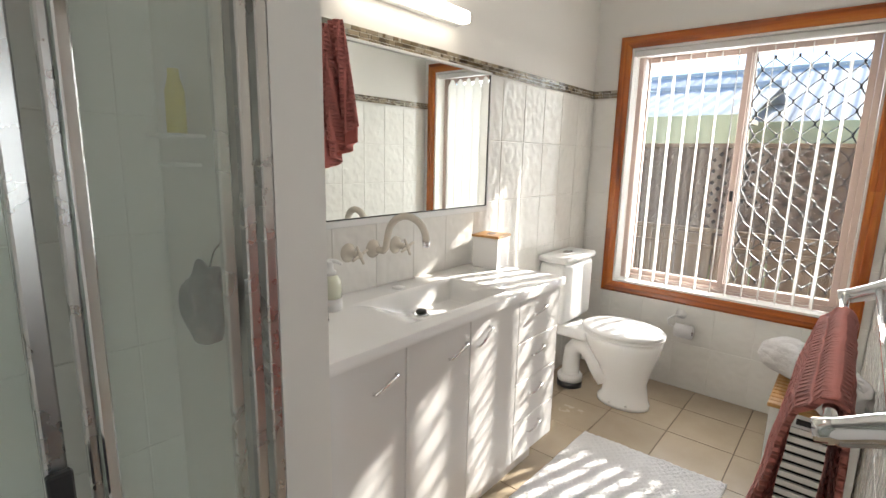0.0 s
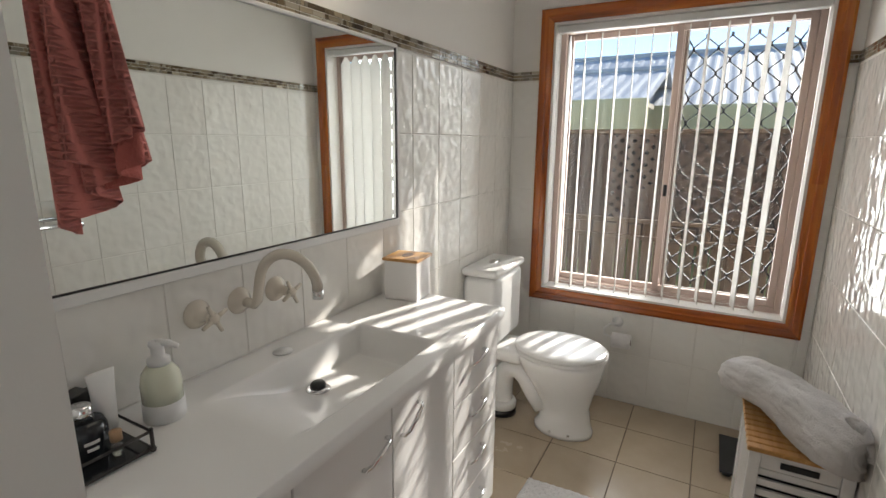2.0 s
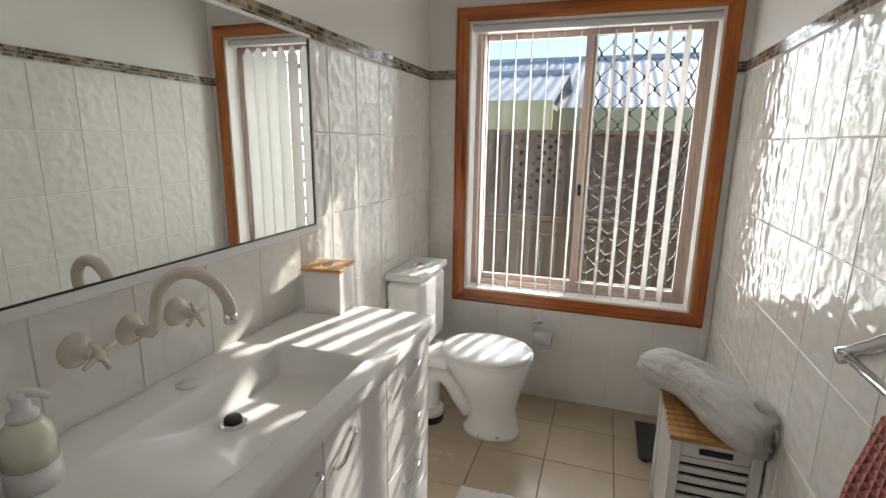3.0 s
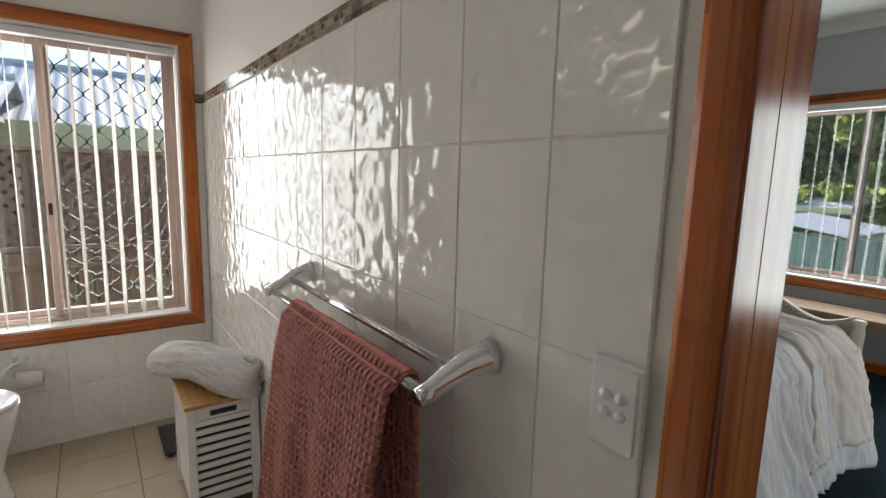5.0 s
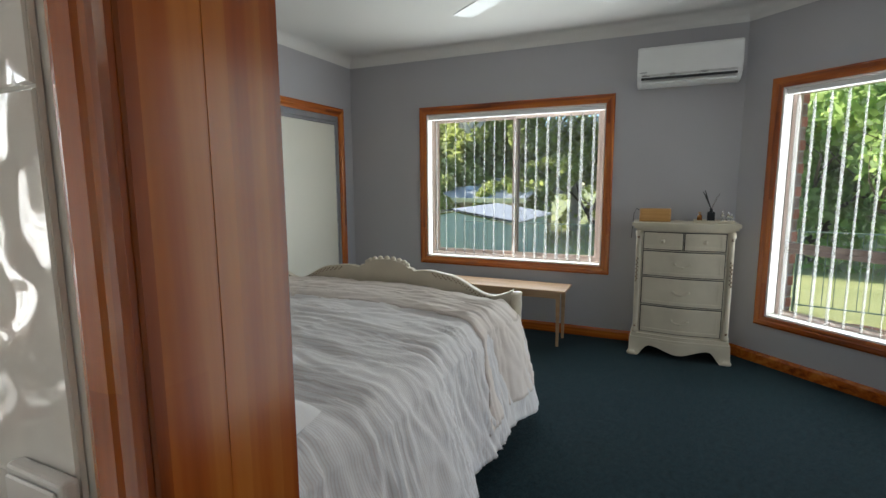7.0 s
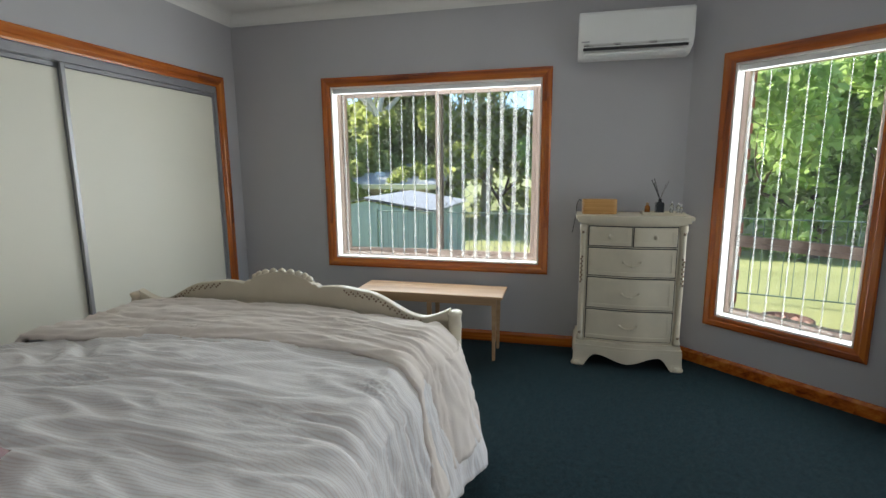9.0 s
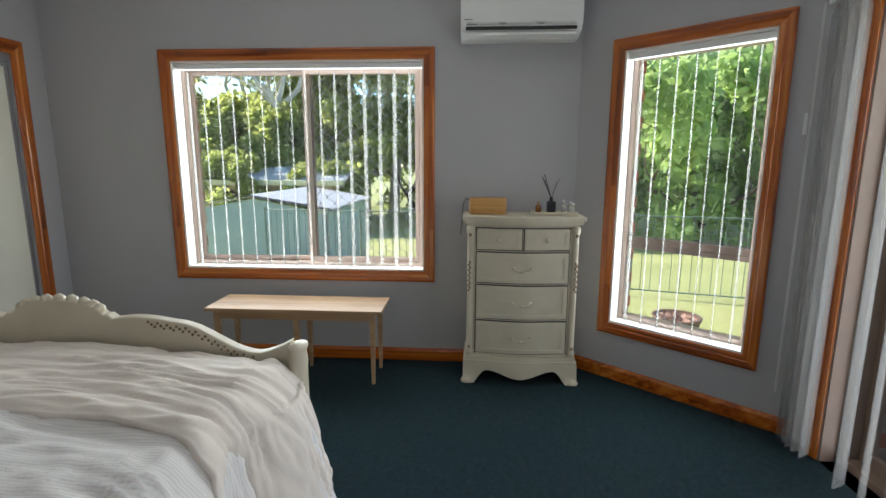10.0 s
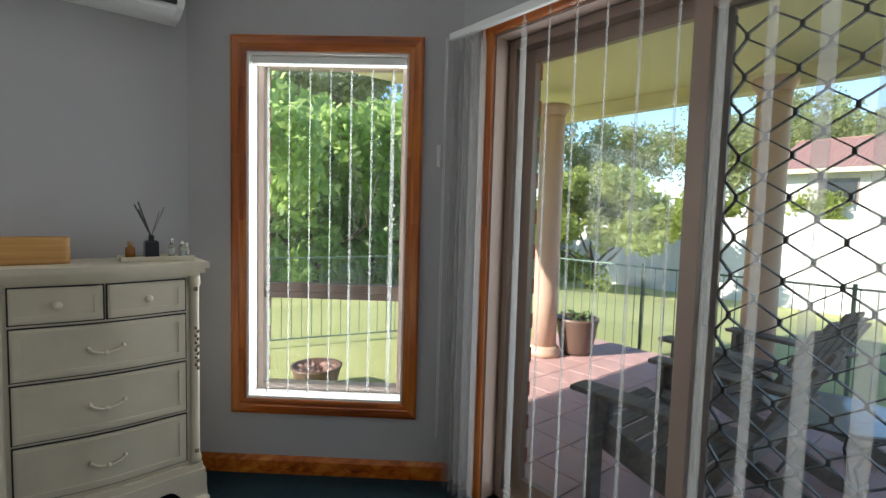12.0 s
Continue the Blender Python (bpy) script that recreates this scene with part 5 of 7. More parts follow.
# eaves
slab("eave_north", [(-0.9, 0.24), (6.62, 0.24), (6.62, 0.86), (-0.9, 0.86)], 2.25, 2.40, M["soffit"], "cream painted eave above the bathroom window", "eave")
# added out of view, wide enough to keep sun out of the east window
slab("sunblock_eave_east", [(5.96, 0.24), (6.62, 0.24), (6.62, -3.4), (5.96, -3.4)], 2.25, 2.40, M["soffit"], "unseen eave added to block sun at the east window", "eave")

# ---- bathroom things ----


def waffle(m, sc, strength, dist, axes=(1, 2)):
    """Adds a woven waffle relief, in metres per cell, to a cloth."""
    t, n, l, b = nodes_of(m)
    tc = n.new("ShaderNodeTexCoord")
    sep = n.new("ShaderNodeSeparateXYZ")
    l.new(tc.outputs["Object"], sep.inputs[0])
    out = []
    for ax in axes:
        k = n.new("ShaderNodeMath")
        k.operation = 'MULTIPLY'
        k.inputs[1].default_value = 2 * math.pi / sc
        l.new(sep.outputs[ax], k.inputs[0])
        s = n.new("ShaderNodeMath")
        s.operation = 'SINE'
        l.new(k.outputs[0], s.inputs[0])
        out.append(s.outputs[0])
    mu = n.new("ShaderNodeMath")
    mu.operation = 'MAXIMUM'
    l.new(out[0], mu.inputs[0])
    l.new(out[1], mu.inputs[1])
    old = [x for x in n if x.bl_idname == "ShaderNodeBump"][-1]
    k = n.new("ShaderNodeBump")
    k.inputs["Strength"].default_value = strength
    k.inputs["Distance"].default_value = dist
    l.new(mu.outputs[0], k.inputs["Height"])
    l.new(old.outputs[0], k.inputs["Normal"])
    l.new(k.outputs[0], b.inputs["Normal"])


M["towel_waffle"] = mottled("terracotta waffle towel", (0.76, 0.27, 0.23), 0.95, 0.10, 10, 200, 0.5, 0.003)
waffle(M["towel_waffle"], 0.0165, 1.0, 0.016)
M["towel_hand"] = mottled("terracotta pierced towelling", (0.66, 0.22, 0.19), 0.95, 0.10, 10, 200, 0.5, 0.003)
waffle(M["towel_hand"], 0.009, 1.0, 0.005, (0, 2))

rail = thing("towel_rail", pose(0, 0, 0), "chrome double towel rail with curved brackets on the tiles", "towel rail")
RY0, RY1 = -2.385, -1.605
for y in (RY0, RY1):
    d = -1 if y == RY0 else 1
    pts = [(1.496, y + d * 0.012, 1.096), (1.480, y + d * 0.010, 1.095), (1.450, y + d * 0.006, 1.088), (1.415, y, 1.072), (1.385, y, 1.058), (1.362, y, 1.052)]
    part("bracket", tube(pts, [0.031, 0.027, 0.022, 0.0185, 0.0165, 0.0145], 18), M["chrome"], rail, smooth=True)
part("bar", tube([(1.375, RY0, 1.056), (1.375, RY1, 1.056)], 0.0085, 12), M["chrome"], rail, smooth=True)
part("bar", tube([(1.432, RY0, 1.081), (1.432, RY1, 1.081)], 0.0085, 12), M["chrome"], rail, smooth=True)


def drape(u, v):
    """A towel over the outer bar: u across it, v from the front hem over the bar to the back hem."""
    y = -2.335 + 0.52 * u
    L1, L2 = 0.74, 0.55
    s = v * (L1 + L2 + 0.05)
    w = math.sin(u * 19.0) * 0.010 + math.sin(u * 7.0 + 0.7) * 0.014
    if s < L1:
        k = 1 - s / L1
        p = Vector((1.358 - 0.012 - w * min(1, k * 1.6) - 0.085 * k ** 0.7, y + 0.035 * k * (u - 0.4) * -1.0, 1.056 - (L1 - s)))
    elif s < L1 + 0.05:
        an = (s - L1) / 0.05 * math.pi
        p = Vector((1.376 - 0.018 * math.cos(an), y, 1.056 + 0.018 * math.sin(an)))
    else:
        k = (s - L1 - 0.05) / L2
        p = Vector((1.395 + w * 0.5 * min(1, k * 1.6), y, 1.056 - (s - L1 - 0.05)))
    p.x += 0.004 * noise.noise(Vector((y * 30, s * 12, 0)))
    return p


q = sheet(drape, 60, 110)
o = tagged(part("bath_towel", q, M["towel_waffle"], smooth=True), "terracotta waffle-weave towel hanging over the chrome rail", "towel")
sm = o.modifiers.new("thickness", 'SOLIDIFY')
sm.thickness = 0.007
sm.offset = 0

# hand towel on a hook at the nib wall
ht = thing("hand_towel", pose(0, 0, 0), "terracotta hand towel gathered on a hook by the mirror", "towel")


def gathered(lo, hi, w0, w1, x0, seed):
    def f(u, v):
        k = 1 - v
        wd = w0 + (w1 - w0) * k ** 0.8
        fold = 0.014 * math.sin(u * 15 + seed) * (0.4 + k)
        hem = 0.06 * (1 - u) * k
        return Vector((x0 - 0.058 + wd * (u - 0.45), -2.392 + fold + 0.035 * k * math.sin(u * 3.0), hi - (hi - lo) * k - hem * 0.6 + 0.05 * u * k))
    return f


for lo, hi, w0, w1, x0, sd_ in ((1.375, 1.64, 0.040, 0.085, 0.508, 0.0), (1.340, 1.63, 0.030, 0.066, 0.492, 2.1)):
    q = sheet(gathered(lo, hi, w0, w1, x0, sd_), 26, 50)
    o = part("fold", q, M["towel_hand"], ht, smooth=True)
    o.location.y = 0.020 if sd_ == 0 else 0.0
    sm = o.modifiers.new("thickness", 'SOLIDIFY')
    sm.thickness = 0.008
    sm.offset = 0
o = part("border_band", sheet(lambda u, v: Vector((0.508 - 0.058 + 0.081 * (u - 0.45), -2.365 + 0.014 * math.sin(u * 15) + 0.02 * math.sin(u * 3), 1.388 - 0.05 * (1 - u) + 0.030 * v)), 20, 4), M["towel_red"], ht, "smooth woven border", smooth=True)
sm = o.modifiers.new("thickness", 'SOLIDIFY')
sm.thickness = 0.004
part("loop", tube([(0.442, -2.41, 1.62), (0.442, -2.41, 1.66), (0.447, -2.41, 1.64)], 0.004, 6), M["towel_red"], ht)
hk = thing("robe_hook", pose(0.442, -2.46, 1.66), "chrome robe hook on the nib wall", "hook")
part("rose", lathe([(0, 0), (0.018, 0), (0.016, 0.006), (0, 0.008)], 16, m=pose(0, 0, 0, -90, 0, 0)), M["chrome"], hk, smooth=True)
part("peg", tube([(0, 0.006, 0), (0, 0.035, -0.004), (0, 0.05, 0.012)], 0.006, 8), M["chrome"], hk, smooth=True)

# rolled towel on the hamper
rt = thing("rolled_towel", pose(1.330, -0.822, 0.472 + 0.019, 0, 0, 0), "soft grey bath towel rolled up on the hamper lid", "towel")


AX = Vector((0.60, -0.80, 0))
SIDE = Vector((0.80, 0.60, 0))


def roll_pt(u, v):
    an = 2 * math.pi * v
    ln = -0.275 + 0.55 * u
    rr = 0.084 * (1 - (0.55 if u < 0.5 else 0.28) * abs(2 * u - 1) ** 9) * (0.92 + 0.14 * u)
    at = Vector((u * 3.2, math.cos(an) * 1.3, math.sin(an) * 1.3))
    rr *= 1 + 0.11 * noise.noise(at * 1.4) + 0.05 * noise.noise(at * 4.0)
    rr += 0.010 * math.exp(-((v - 0.20 - 0.05 * math.sin(u * 7)) / 0.03) ** 2) - 0.012 * math.exp(-((v - 0.13 - 0.05 * math.sin(u * 7)) / 0.03) ** 2)
    fur = Vector((ln, 0.08 * math.cos(an), 0.08 * math.sin(an)))
    rr += 0.0014 * noise.noise(fur * 70.0) + 0.0010 * noise.noise(fur * 150.0)
    c = rr * math.cos(an) * 1.15
    p = AX * (ln + 0.012 * noise.noise(at * 3)) + SIDE * (c + 0.018 * math.sin(u * 4.0))
    p.z = max(0.002 + 0.004 * noise.noise(at * 20), 0.070 + rr * math.sin(an) * 0.92 + 0.012 * math.sin(u * 5))
    p.x = min(p.x, 0.163 - 0.006 * abs(noise.noise(at * 9)))
    return p


q = sheet(roll_pt, 130, 110)
bmesh.ops.remove_doubles(q, verts=q.verts[:], dist=0.0006)
bmesh.ops.holes_fill(q, edges=[e for e in q.edges if e.is_boundary], sides=0)
part("roll", q, M["towel_grey"], rt, smooth=True)
q = bmesh.new()
spi = []
for k in range(40):
    an = k * 0.36
    rr = 0.008 + 0.00125 * k
    spi.append((rr * math.cos(an) * 1.15, rr * math.sin(an) * 0.9))
ends = [AX * (0.262 + 0.010 * math.sin(k * 0.5)) + SIDE * c + Vector((0, 0, 0.074 + z)) for k, (c, z) in enumerate(spi)]
tube([Vector((min(p.x, 0.152), p.y, p.z)) for p in ends], 0.0105, 8, q)
part("rolled_end", q, M["towel_grey"], rt, smooth=True)


def flap_pt(u, v):
    """The loose corner that hangs off the near end."""
    p = AX * (0.20 + 0.095 * u) + SIDE * (0.085 - 0.10 * v) + Vector((0, 0, 0.155 - 0.035 * u - 0.09 * (1 - v) ** 2 - 0.05 * u * u * v))
    p += Vector((0, 0, 0.010 * noise.noise(Vector((u * 4, v * 5, 1))) + 0.003 * noise.noise(Vector((u * 30, v * 30, 4)))))
    p.x = min(p.x, 0.160)
    return p


o = part("flap", sheet(flap_pt, 26, 30), M["towel_grey"], rt, smooth=True)
sm = o.modifiers.new("thickness", 'SOLIDIFY')
sm.thickness = 0.016
sm.offset = 0

# bath mat
q = sheet(lambda u, v: Vector((0.46 + 0.63 * u + 0.02 * v, -1.56 + 0.68 * v + 0.02 * u, 0.014 + 0.006 * noise.noise(Vector((u * 9, v * 9, 0))) + 0.0035 * (math.sin(u * 120) * math.sin(v * 120)))), 90, 90)
r = bmesh.ops.extrude_edge_only(q, edges=[e for e in q.edges if e.is_boundary])
for vv in [g for g in r["geom"] if isinstance(g, bmesh.types.BMVert)]:
    vv.co.z = 0.001
tagged(part("bath_mat", q, M["mat_white"], smooth=True), "white quilted cotton bath mat on the tiled floor", "bath mat")

sc = thing("bathroom_scale", pose(1.19, -0.45, 0), "flat black glass bathroom scale beside the hamper", "scale")
part("plate", cube(0, 0.28, 0, 0.32, 0.018, 0.026, 0.004, 2), M["dark_glass"], sc)
part("display", cube(0.10, 0.18, 0.25, 0.29, 0.0262, 0.0268), M["black_plastic"], sc, "small display window")
for x in (0.03, 0.25):
    for y in (0.03, 0.29):
        part("foot", lathe([(0, 0), (0.018, 0), (0.016, 0.018), (0, 0.018)], 12, m=Matrix.Translation((x, y, 0))), M["black_plastic"], sc)

rh = thing("toilet_roll_holder", pose(0.66, -0.002, 0.462), "white toilet roll holder with a part-used roll", "roll holder")
part("rose", lathe([(0, 0), (0.030, 0), (0.028, 0.008), (0.016, 0.016), (0.012, 0.032), (0, 0.034)], 20, m=pose(0, 0, 0, 90, 0, 0)), M["plastic_white"], rh, smooth=True)
part("arm", tube([(0, -0.03, 0.0), (-0.03, -0.045, -0.004), (-0.058, -0.055, -0.03), (-0.055, -0.058, -0.062), (-0.02, -0.058, -0.074), (0.085, -0.058, -0.074)], 0.006, 8), M["plastic_white"], rh, smooth=True)
pr = part("paper_roll", lathe([(0.018, 0), (0.040, 0), (0.040, 0.095), (0.018, 0.095)], 24, m=Matrix.Translation((-0.015, -0.058, -0.085)) @ pose(0, 0, 0, 0, 90, 0)), M["mat_white"], rh, "white paper roll", smooth=True)
part("paper_core", lathe([(0.0, 0.0), (0.0175, 0.0), (0.0175, 0.0965), (0, 0.0965)], 16, m=Matrix.Translation((-0.015, -0.058, -0.085)) @ pose(0, 0, 0, 0, 90, 0)), M["pot"], pr, "brown card core")

sw = thing("light_switch", pose(PX0 - 0.0075, -2.634, 1.110, 0, 0, 0), "white four-gang light switch plate on the tiles", "light switch")
part("plate", cube(-0.012, 0.0, -0.036, 0.036, -0.058, 0.058, 0.003, 2), M["plastic_white"], sw)
part("cover", cube(-0.0155, -0.0122, -0.030, 0.030, -0.052, 0.052, 0.0012), M["plastic_white"], sw)
for y in (-0.011, 0.011):
    for z in (-0.011, 0.011):
        part("rocker", lathe([(0, 0), (0.0075, 0), (0.0072, 0.003), (0, 0.0042)], 18, m=Matrix.Translation((-0.0156, y, z + 0.004)) @ pose(0, 0, 0, 0, -90 + 8, 0)), M["plastic_white"], sw, smooth=True)

# light over the mirror
wl = thing("wall_light", pose(0.003, -1.71, 1.905), "long lit tube light above the mirror", "wall light")
part("base", cube(0, 0.035, -0.31, 0.31, -0.02, 0.03, 0.004), M["plastic_white"], wl)
part("diffuser", cube(0.036, 0.085, -0.30, 0.30, -0.022, 0.026, 0.014, 3), M["lamp_tube"], wl, "glowing diffuser")

# soap dispenser, tray and things on it, tissue box
so = thing("soap_dispenser", pose(0.105, -2.14, VH), "clear foaming soap dispenser with white pump and pale green soap", "soap dispenser")
part("cup_base", lathe([(0, 0), (0.037, 0), (0.039, 0.004), (0.039, 0.040), (0, 0.040)], 28), M["plastic_white"], so, smooth=True)
part("soap", lathe([(0, 0.041), (0.036, 0.041), (0.036, 0.070), (0, 0.070)], 28), M["soap_liquid"], so, "pale green liquid", smooth=True)
part("bottle", lathe([(0.0375, 0.041), (0.0378, 0.075), (0.034, 0.098), (0.024, 0.112), (0.019, 0.117), (0.017, 0.117), (0.022, 0.110), (0.033, 0.096), (0.0365, 0.075), (0.0365, 0.041)], 28), M["milky_plastic"], so, "clear bottle", smooth=True)
part("pump", lathe([(0, 0.116), (0.021, 0.116), (0.021, 0.128), (0.013, 0.131), (0.012, 0.150), (0.016, 0.156), (0.014, 0.163), (0, 0.165)], 22), M["plastic_white"], so, smooth=True)
part("spout", tube([(0, 0, 0.160), (0.022, 0.010, 0.161), (0.040, 0.018, 0.155)], [0.008, 0.007, 0.005], 10), M["plastic_white"], so, smooth=True)

tr = thing("wire_tray", pose(0.022, -2.42, VH), "small black wire vanity tray with toiletries", "tray")
for z in (0.006, 0.040):
    part("rim", tube([(0, 0, z), (0.175, 0, z), (0.175, 0.20, z), (0, 0.20, z), (0, 0, z)], 0.003, 6), M["mesh_black"], tr)
part("base", cube(0.002, 0.173, 0.002, 0.198, 0.004, 0.008), M["dark_glass"], tr, "smoky glass base")
for x in (0, 0.175):
    for y in (0, 0.20):
        part("corner_post", tube([(x, y, 0.0), (x, y, 0.046)], 0.0035, 6), M["mesh_black"], tr)
        part("ball_foot", lathe([(0, 0), (0.005, 0.002), (0.006, 0.006), (0.004, 0.010), (0, 0.012)], 10, m=Matrix.Translation((x, y, 0.0))), M["mesh_black"], tr, smooth=True)
TZ = VH + 0.0085
jar = thing("cosmetic_jar", pose(0.118, -2.29, TZ), "black cosmetic jar with a silver cap and white print", "jar")
part("jar_body", lathe([(0, 0), (0.034, 0), (0.037, 0.006), (0.037, 0.052), (0.032, 0.064), (0.016, 0.066), (0, 0.066)], 28), M["dark_glass"], jar, smooth=True)
part("cap", lathe([(0, 0.0665), (0.019, 0.0665), (0.019, 0.090), (0.016, 0.094), (0, 0.094)], 24), M["chrome"], jar, "silver cap", smooth=True)
for k, (wd, zz) in enumerate(((0.024, 0.034), (0.018, 0.022))):
    q = sheet(lambda u, v: Vector((0.0374 * math.cos(-0.1 + (u - 0.5) * wd / 0.037), 0.0374 * math.sin(-0.1 + (u - 0.5) * wd / 0.037), zz + 0.006 * v)), 8, 1)
    part("print_bar", q, M["lettering"], jar, "white print")
tb = thing("cream_tube", pose(0.100, -2.243, TZ), "white squeeze tube standing on its cap", "tube")
part("cap", lathe([(0, 0), (0.014, 0), (0.014, 0.022), (0, 0.022)], 18), M["plastic_white"], tb)
part("tube_body", loft([(0.0225, oval(0, 0, 0.017, 0.017)), (0.05, oval(0, 0, 0.018, 0.018)), (0.10, oval(0, 0, 0.012, 0.021)), (0.128, oval(0, 0, 0.003, 0.024)), (0.134, oval(0, 0, 0.002, 0.024))]), M["plastic_white"], tb, smooth=True)
tb2 = copy_thing(tb, pose(0.030, -2.31, TZ, 0, 0, 30))
bx = thing("small_box", pose(0.045, -2.265, TZ, 0, 0, 14), "small matt black cosmetic box in the tray", "box")
part("box_body", cube(-0.018, 0.018, -0.018, 0.018, 0, 0.088, 0.001), M["black_plastic"], bx)
ls = thing("lipstick", pose(0.072, -2.305, TZ), "dark red capped cosmetic tube in the tray", "cosmetic tube")
part("case", lathe([(0, 0), (0.014, 0), (0.014, 0.075), (0.012, 0.085), (0, 0.085)], 16), M["red_tube"], ls, smooth=True)
wc = thing("cork_vial", pose(0.165, -2.262, TZ), "small clear vial with a pale timber cap", "vial")
part("vial", lathe([(0, 0), (0.009, 0), (0.009, 0.028), (0, 0.028)], 14), M["clear_plastic"], wc, smooth=True)
part("cap", lathe([(0, 0.0285), (0.010, 0.0285), (0.010, 0.046), (0, 0.047)], 14), M["birch"], wc, "pale timber cap", smooth=True)
gl_ = thing("glass_tumbler", pose(0.035, -2.235, TZ), "small clear glass tumbler in the tray", "glass")
part("tumbler", lathe([(0.0, 0), (0.016, 0), (0.019, 0.075), (0.0175, 0.075), (0.015, 0.004), (0.0, 0.004)], 20), M["clear_plastic"], gl_, smooth=True)

tx = thing("tissue_box", pose(0.100, -1.225, VH, 0, 0, 8), "white square tissue box with a bamboo lid", "tissue box")
part("box", cube(-0.062, 0.062, -0.062, 0.062, 0, 0.140, 0.003, 2), M["laminate"], tx)
lp = part("lid", cube(-0.068, 0.068, -0.068, 0.068, 0.141, 0.152, 0.003, 2), M["bamboo"], tx, "bamboo lid")
part("slot", lathe([(0, 0), (0.024, 0), (0.022, 0.0012), (0, 0.0012)], 24, m=Matrix.Translation((0, 0, 0.1521)) @ Matrix.Diagonal((0.8, 1.25, 1, 1))), M["pot"], lp, "dark oval slot")

# shower screen
ss = thing("shower_screen", pose(0, 0, 0), "framed sliding shower screen with greenish glass", "shower screen", kind="structure")
SX = 0.53
for y0, y1, x, wd in ((-2.600, -2.577, SX - 0.02, 0.045), (-2.634, -2.612, SX - 0.012, 0.022), (-2.672, -2.650, SX - 0.02, 0.020), (-2.905, -2.891, SX, 0.022), (-2.957, -2.931, SX - 0.006, 0.026), (-3.60, -3.575, SX - 0.02, 0.045)):
    part("stile", cube(x - wd / 2, x + wd / 2, y0, y1, 0.10, 1.93, 0.003), M["satin_metal"], ss, "bright aluminium stile")
part("stile", cube(SX - 0.010, SX + 0.012, -2.887, -2.868, 0.10, 1.93, 0.003), M["chrome"], ss, "bright aluminium stile")
part("head_rail", cube(SX - 0.03, SX + 0.03, -3.60, -2.577, 1.931, 1.975, 0.003), M["satin_metal"], ss)
part("sill_rail", cube(SX - 0.03, SX + 0.03, -3.60, -2.577, 0.06, 0.099, 0.003), M["satin_metal"], ss)
for y0, y1, x in ((-2.892, -2.652, SX - 0.012), (-3.574, -2.958, SX - 0.016)):
    o = part("pane", cube(x - 0.0025, x + 0.0025, y0, y1, 0.10, 1.93), M["shower_glass"], ss, "greenish obscured glass")
    o.visible_shadow = False
part("corner_guard", cube(SX + 0.008, SX + 0.024, -2.960, -2.928, 0.80, 0.90, 0.003), M["black_plastic"], ss, "black plastic corner piece")
part("shower_base", cube(0.002, SX + 0.04, -3.615, -2.578, 0.0, 0.059, 0.006, 2), M["porcelain"], ss, "white shower base")
shd = thing("shower_fixture", pose(0.002, -2.92, 1.60), "chrome shower head on a wall arm", "shower head")
part("rose", lathe([(0, 0), (0.03, 0), (0.028, 0.006), (0, 0.008)], 18, m=pose(0, 0, 0, 0, 90, 0)), M["chrome"], shd, smooth=True)
part("arm", tube([(0, 0, 0), (0.06, 0, 0.03), (0.14, 0, 0.02), (0.16, 0, -0.01)], 0.009, 10), M["chrome"], shd, smooth=True)
part("head", lathe([(0, 0), (0.035, 0), (0.037, 0.01), (0.014, 0.04), (0, 0.05)], 20, m=Matrix.Translation((0.165, 0, -0.05))), M["chrome"], shd, smooth=True)
cd = thing("shower_caddy", pose(0.20, -2.579, 1.385), "white corner shelf with a yellow bottle in the shower", "shower shelf")
part("shelf", cube(-0.06, 0.07, -0.075, 0.0, 0.0, 0.008, 0.002), M["plastic_white"], cd)
part("soap_dish", cube(-0.045, 0.045, -0.06, 0.0, -0.062, -0.054, 0.002), M["plastic_white"], cd)
yb = thing("yellow_bottle", pose(0.215, -2.615, 1.394), "yellow plastic bottle on the shower shelf", "bottle")
part("bottle_body", loft([(0, oval(0, 0, 0.030, 0.018)), (0.09, oval(0, 0, 0.028, 0.018)), (0.115, oval(0, 0, 0.014, 0.012)), (0.135, oval(0, 0, 0.012, 0.011))]), M["yellow_foam"], yb, smooth=True)
wm = thing("bath_pouf", pose(0.34, -2.63, 1.04), "dark bath pouf hanging in the shower", "bath pouf")
q = bmesh.new()
bmesh.ops.create_icosphere(q, subdivisions=4, radius=0.075)
for vv in q.verts:
    vv.co *= 1 + 0.28 * noise.noise(vv.co * 28) + 0.1 * noise.noise(vv.co * 9)
    vv.co.y *= 0.6
    vv.co.z *= 1.15
part("netting", q, M["black_plastic"], wm)
part("cord", tube([(0, 0, 0.05), (0, 0.02, 0.11), (0, 0.05, 0.14)], 0.002, 5), M["black_plastic"], wm)

# ---- bedroom things ----
DT = 1.061
rb_ = thing("wooden_clock_radio", pose(5.53, -2.985, DT, 0, 0, 4), "rounded honey timber clock radio on the dresser", "clock radio")
q = loft([(z, oval(0, 0, 0.045 * k, 0.115 * k2, 40)) for z, k, k2 in ((0.0, 0.95, 0.98), (0.006, 1.0, 1.0), (0.085, 1.0, 1.0), (0.098, 0.93, 0.97), (0.102, 0.80, 0.92))])
for vv in q.verts:
    vv.co.y = math.copysign(min(0.113, abs(vv.co.y) * 1.25), vv.co.y)
    vv.co.x = math.copysign(min(0.043, abs(vv.co.x) * 1.35), vv.co.x)
part("case", q, M["bamboo"], rb_, smooth=True)
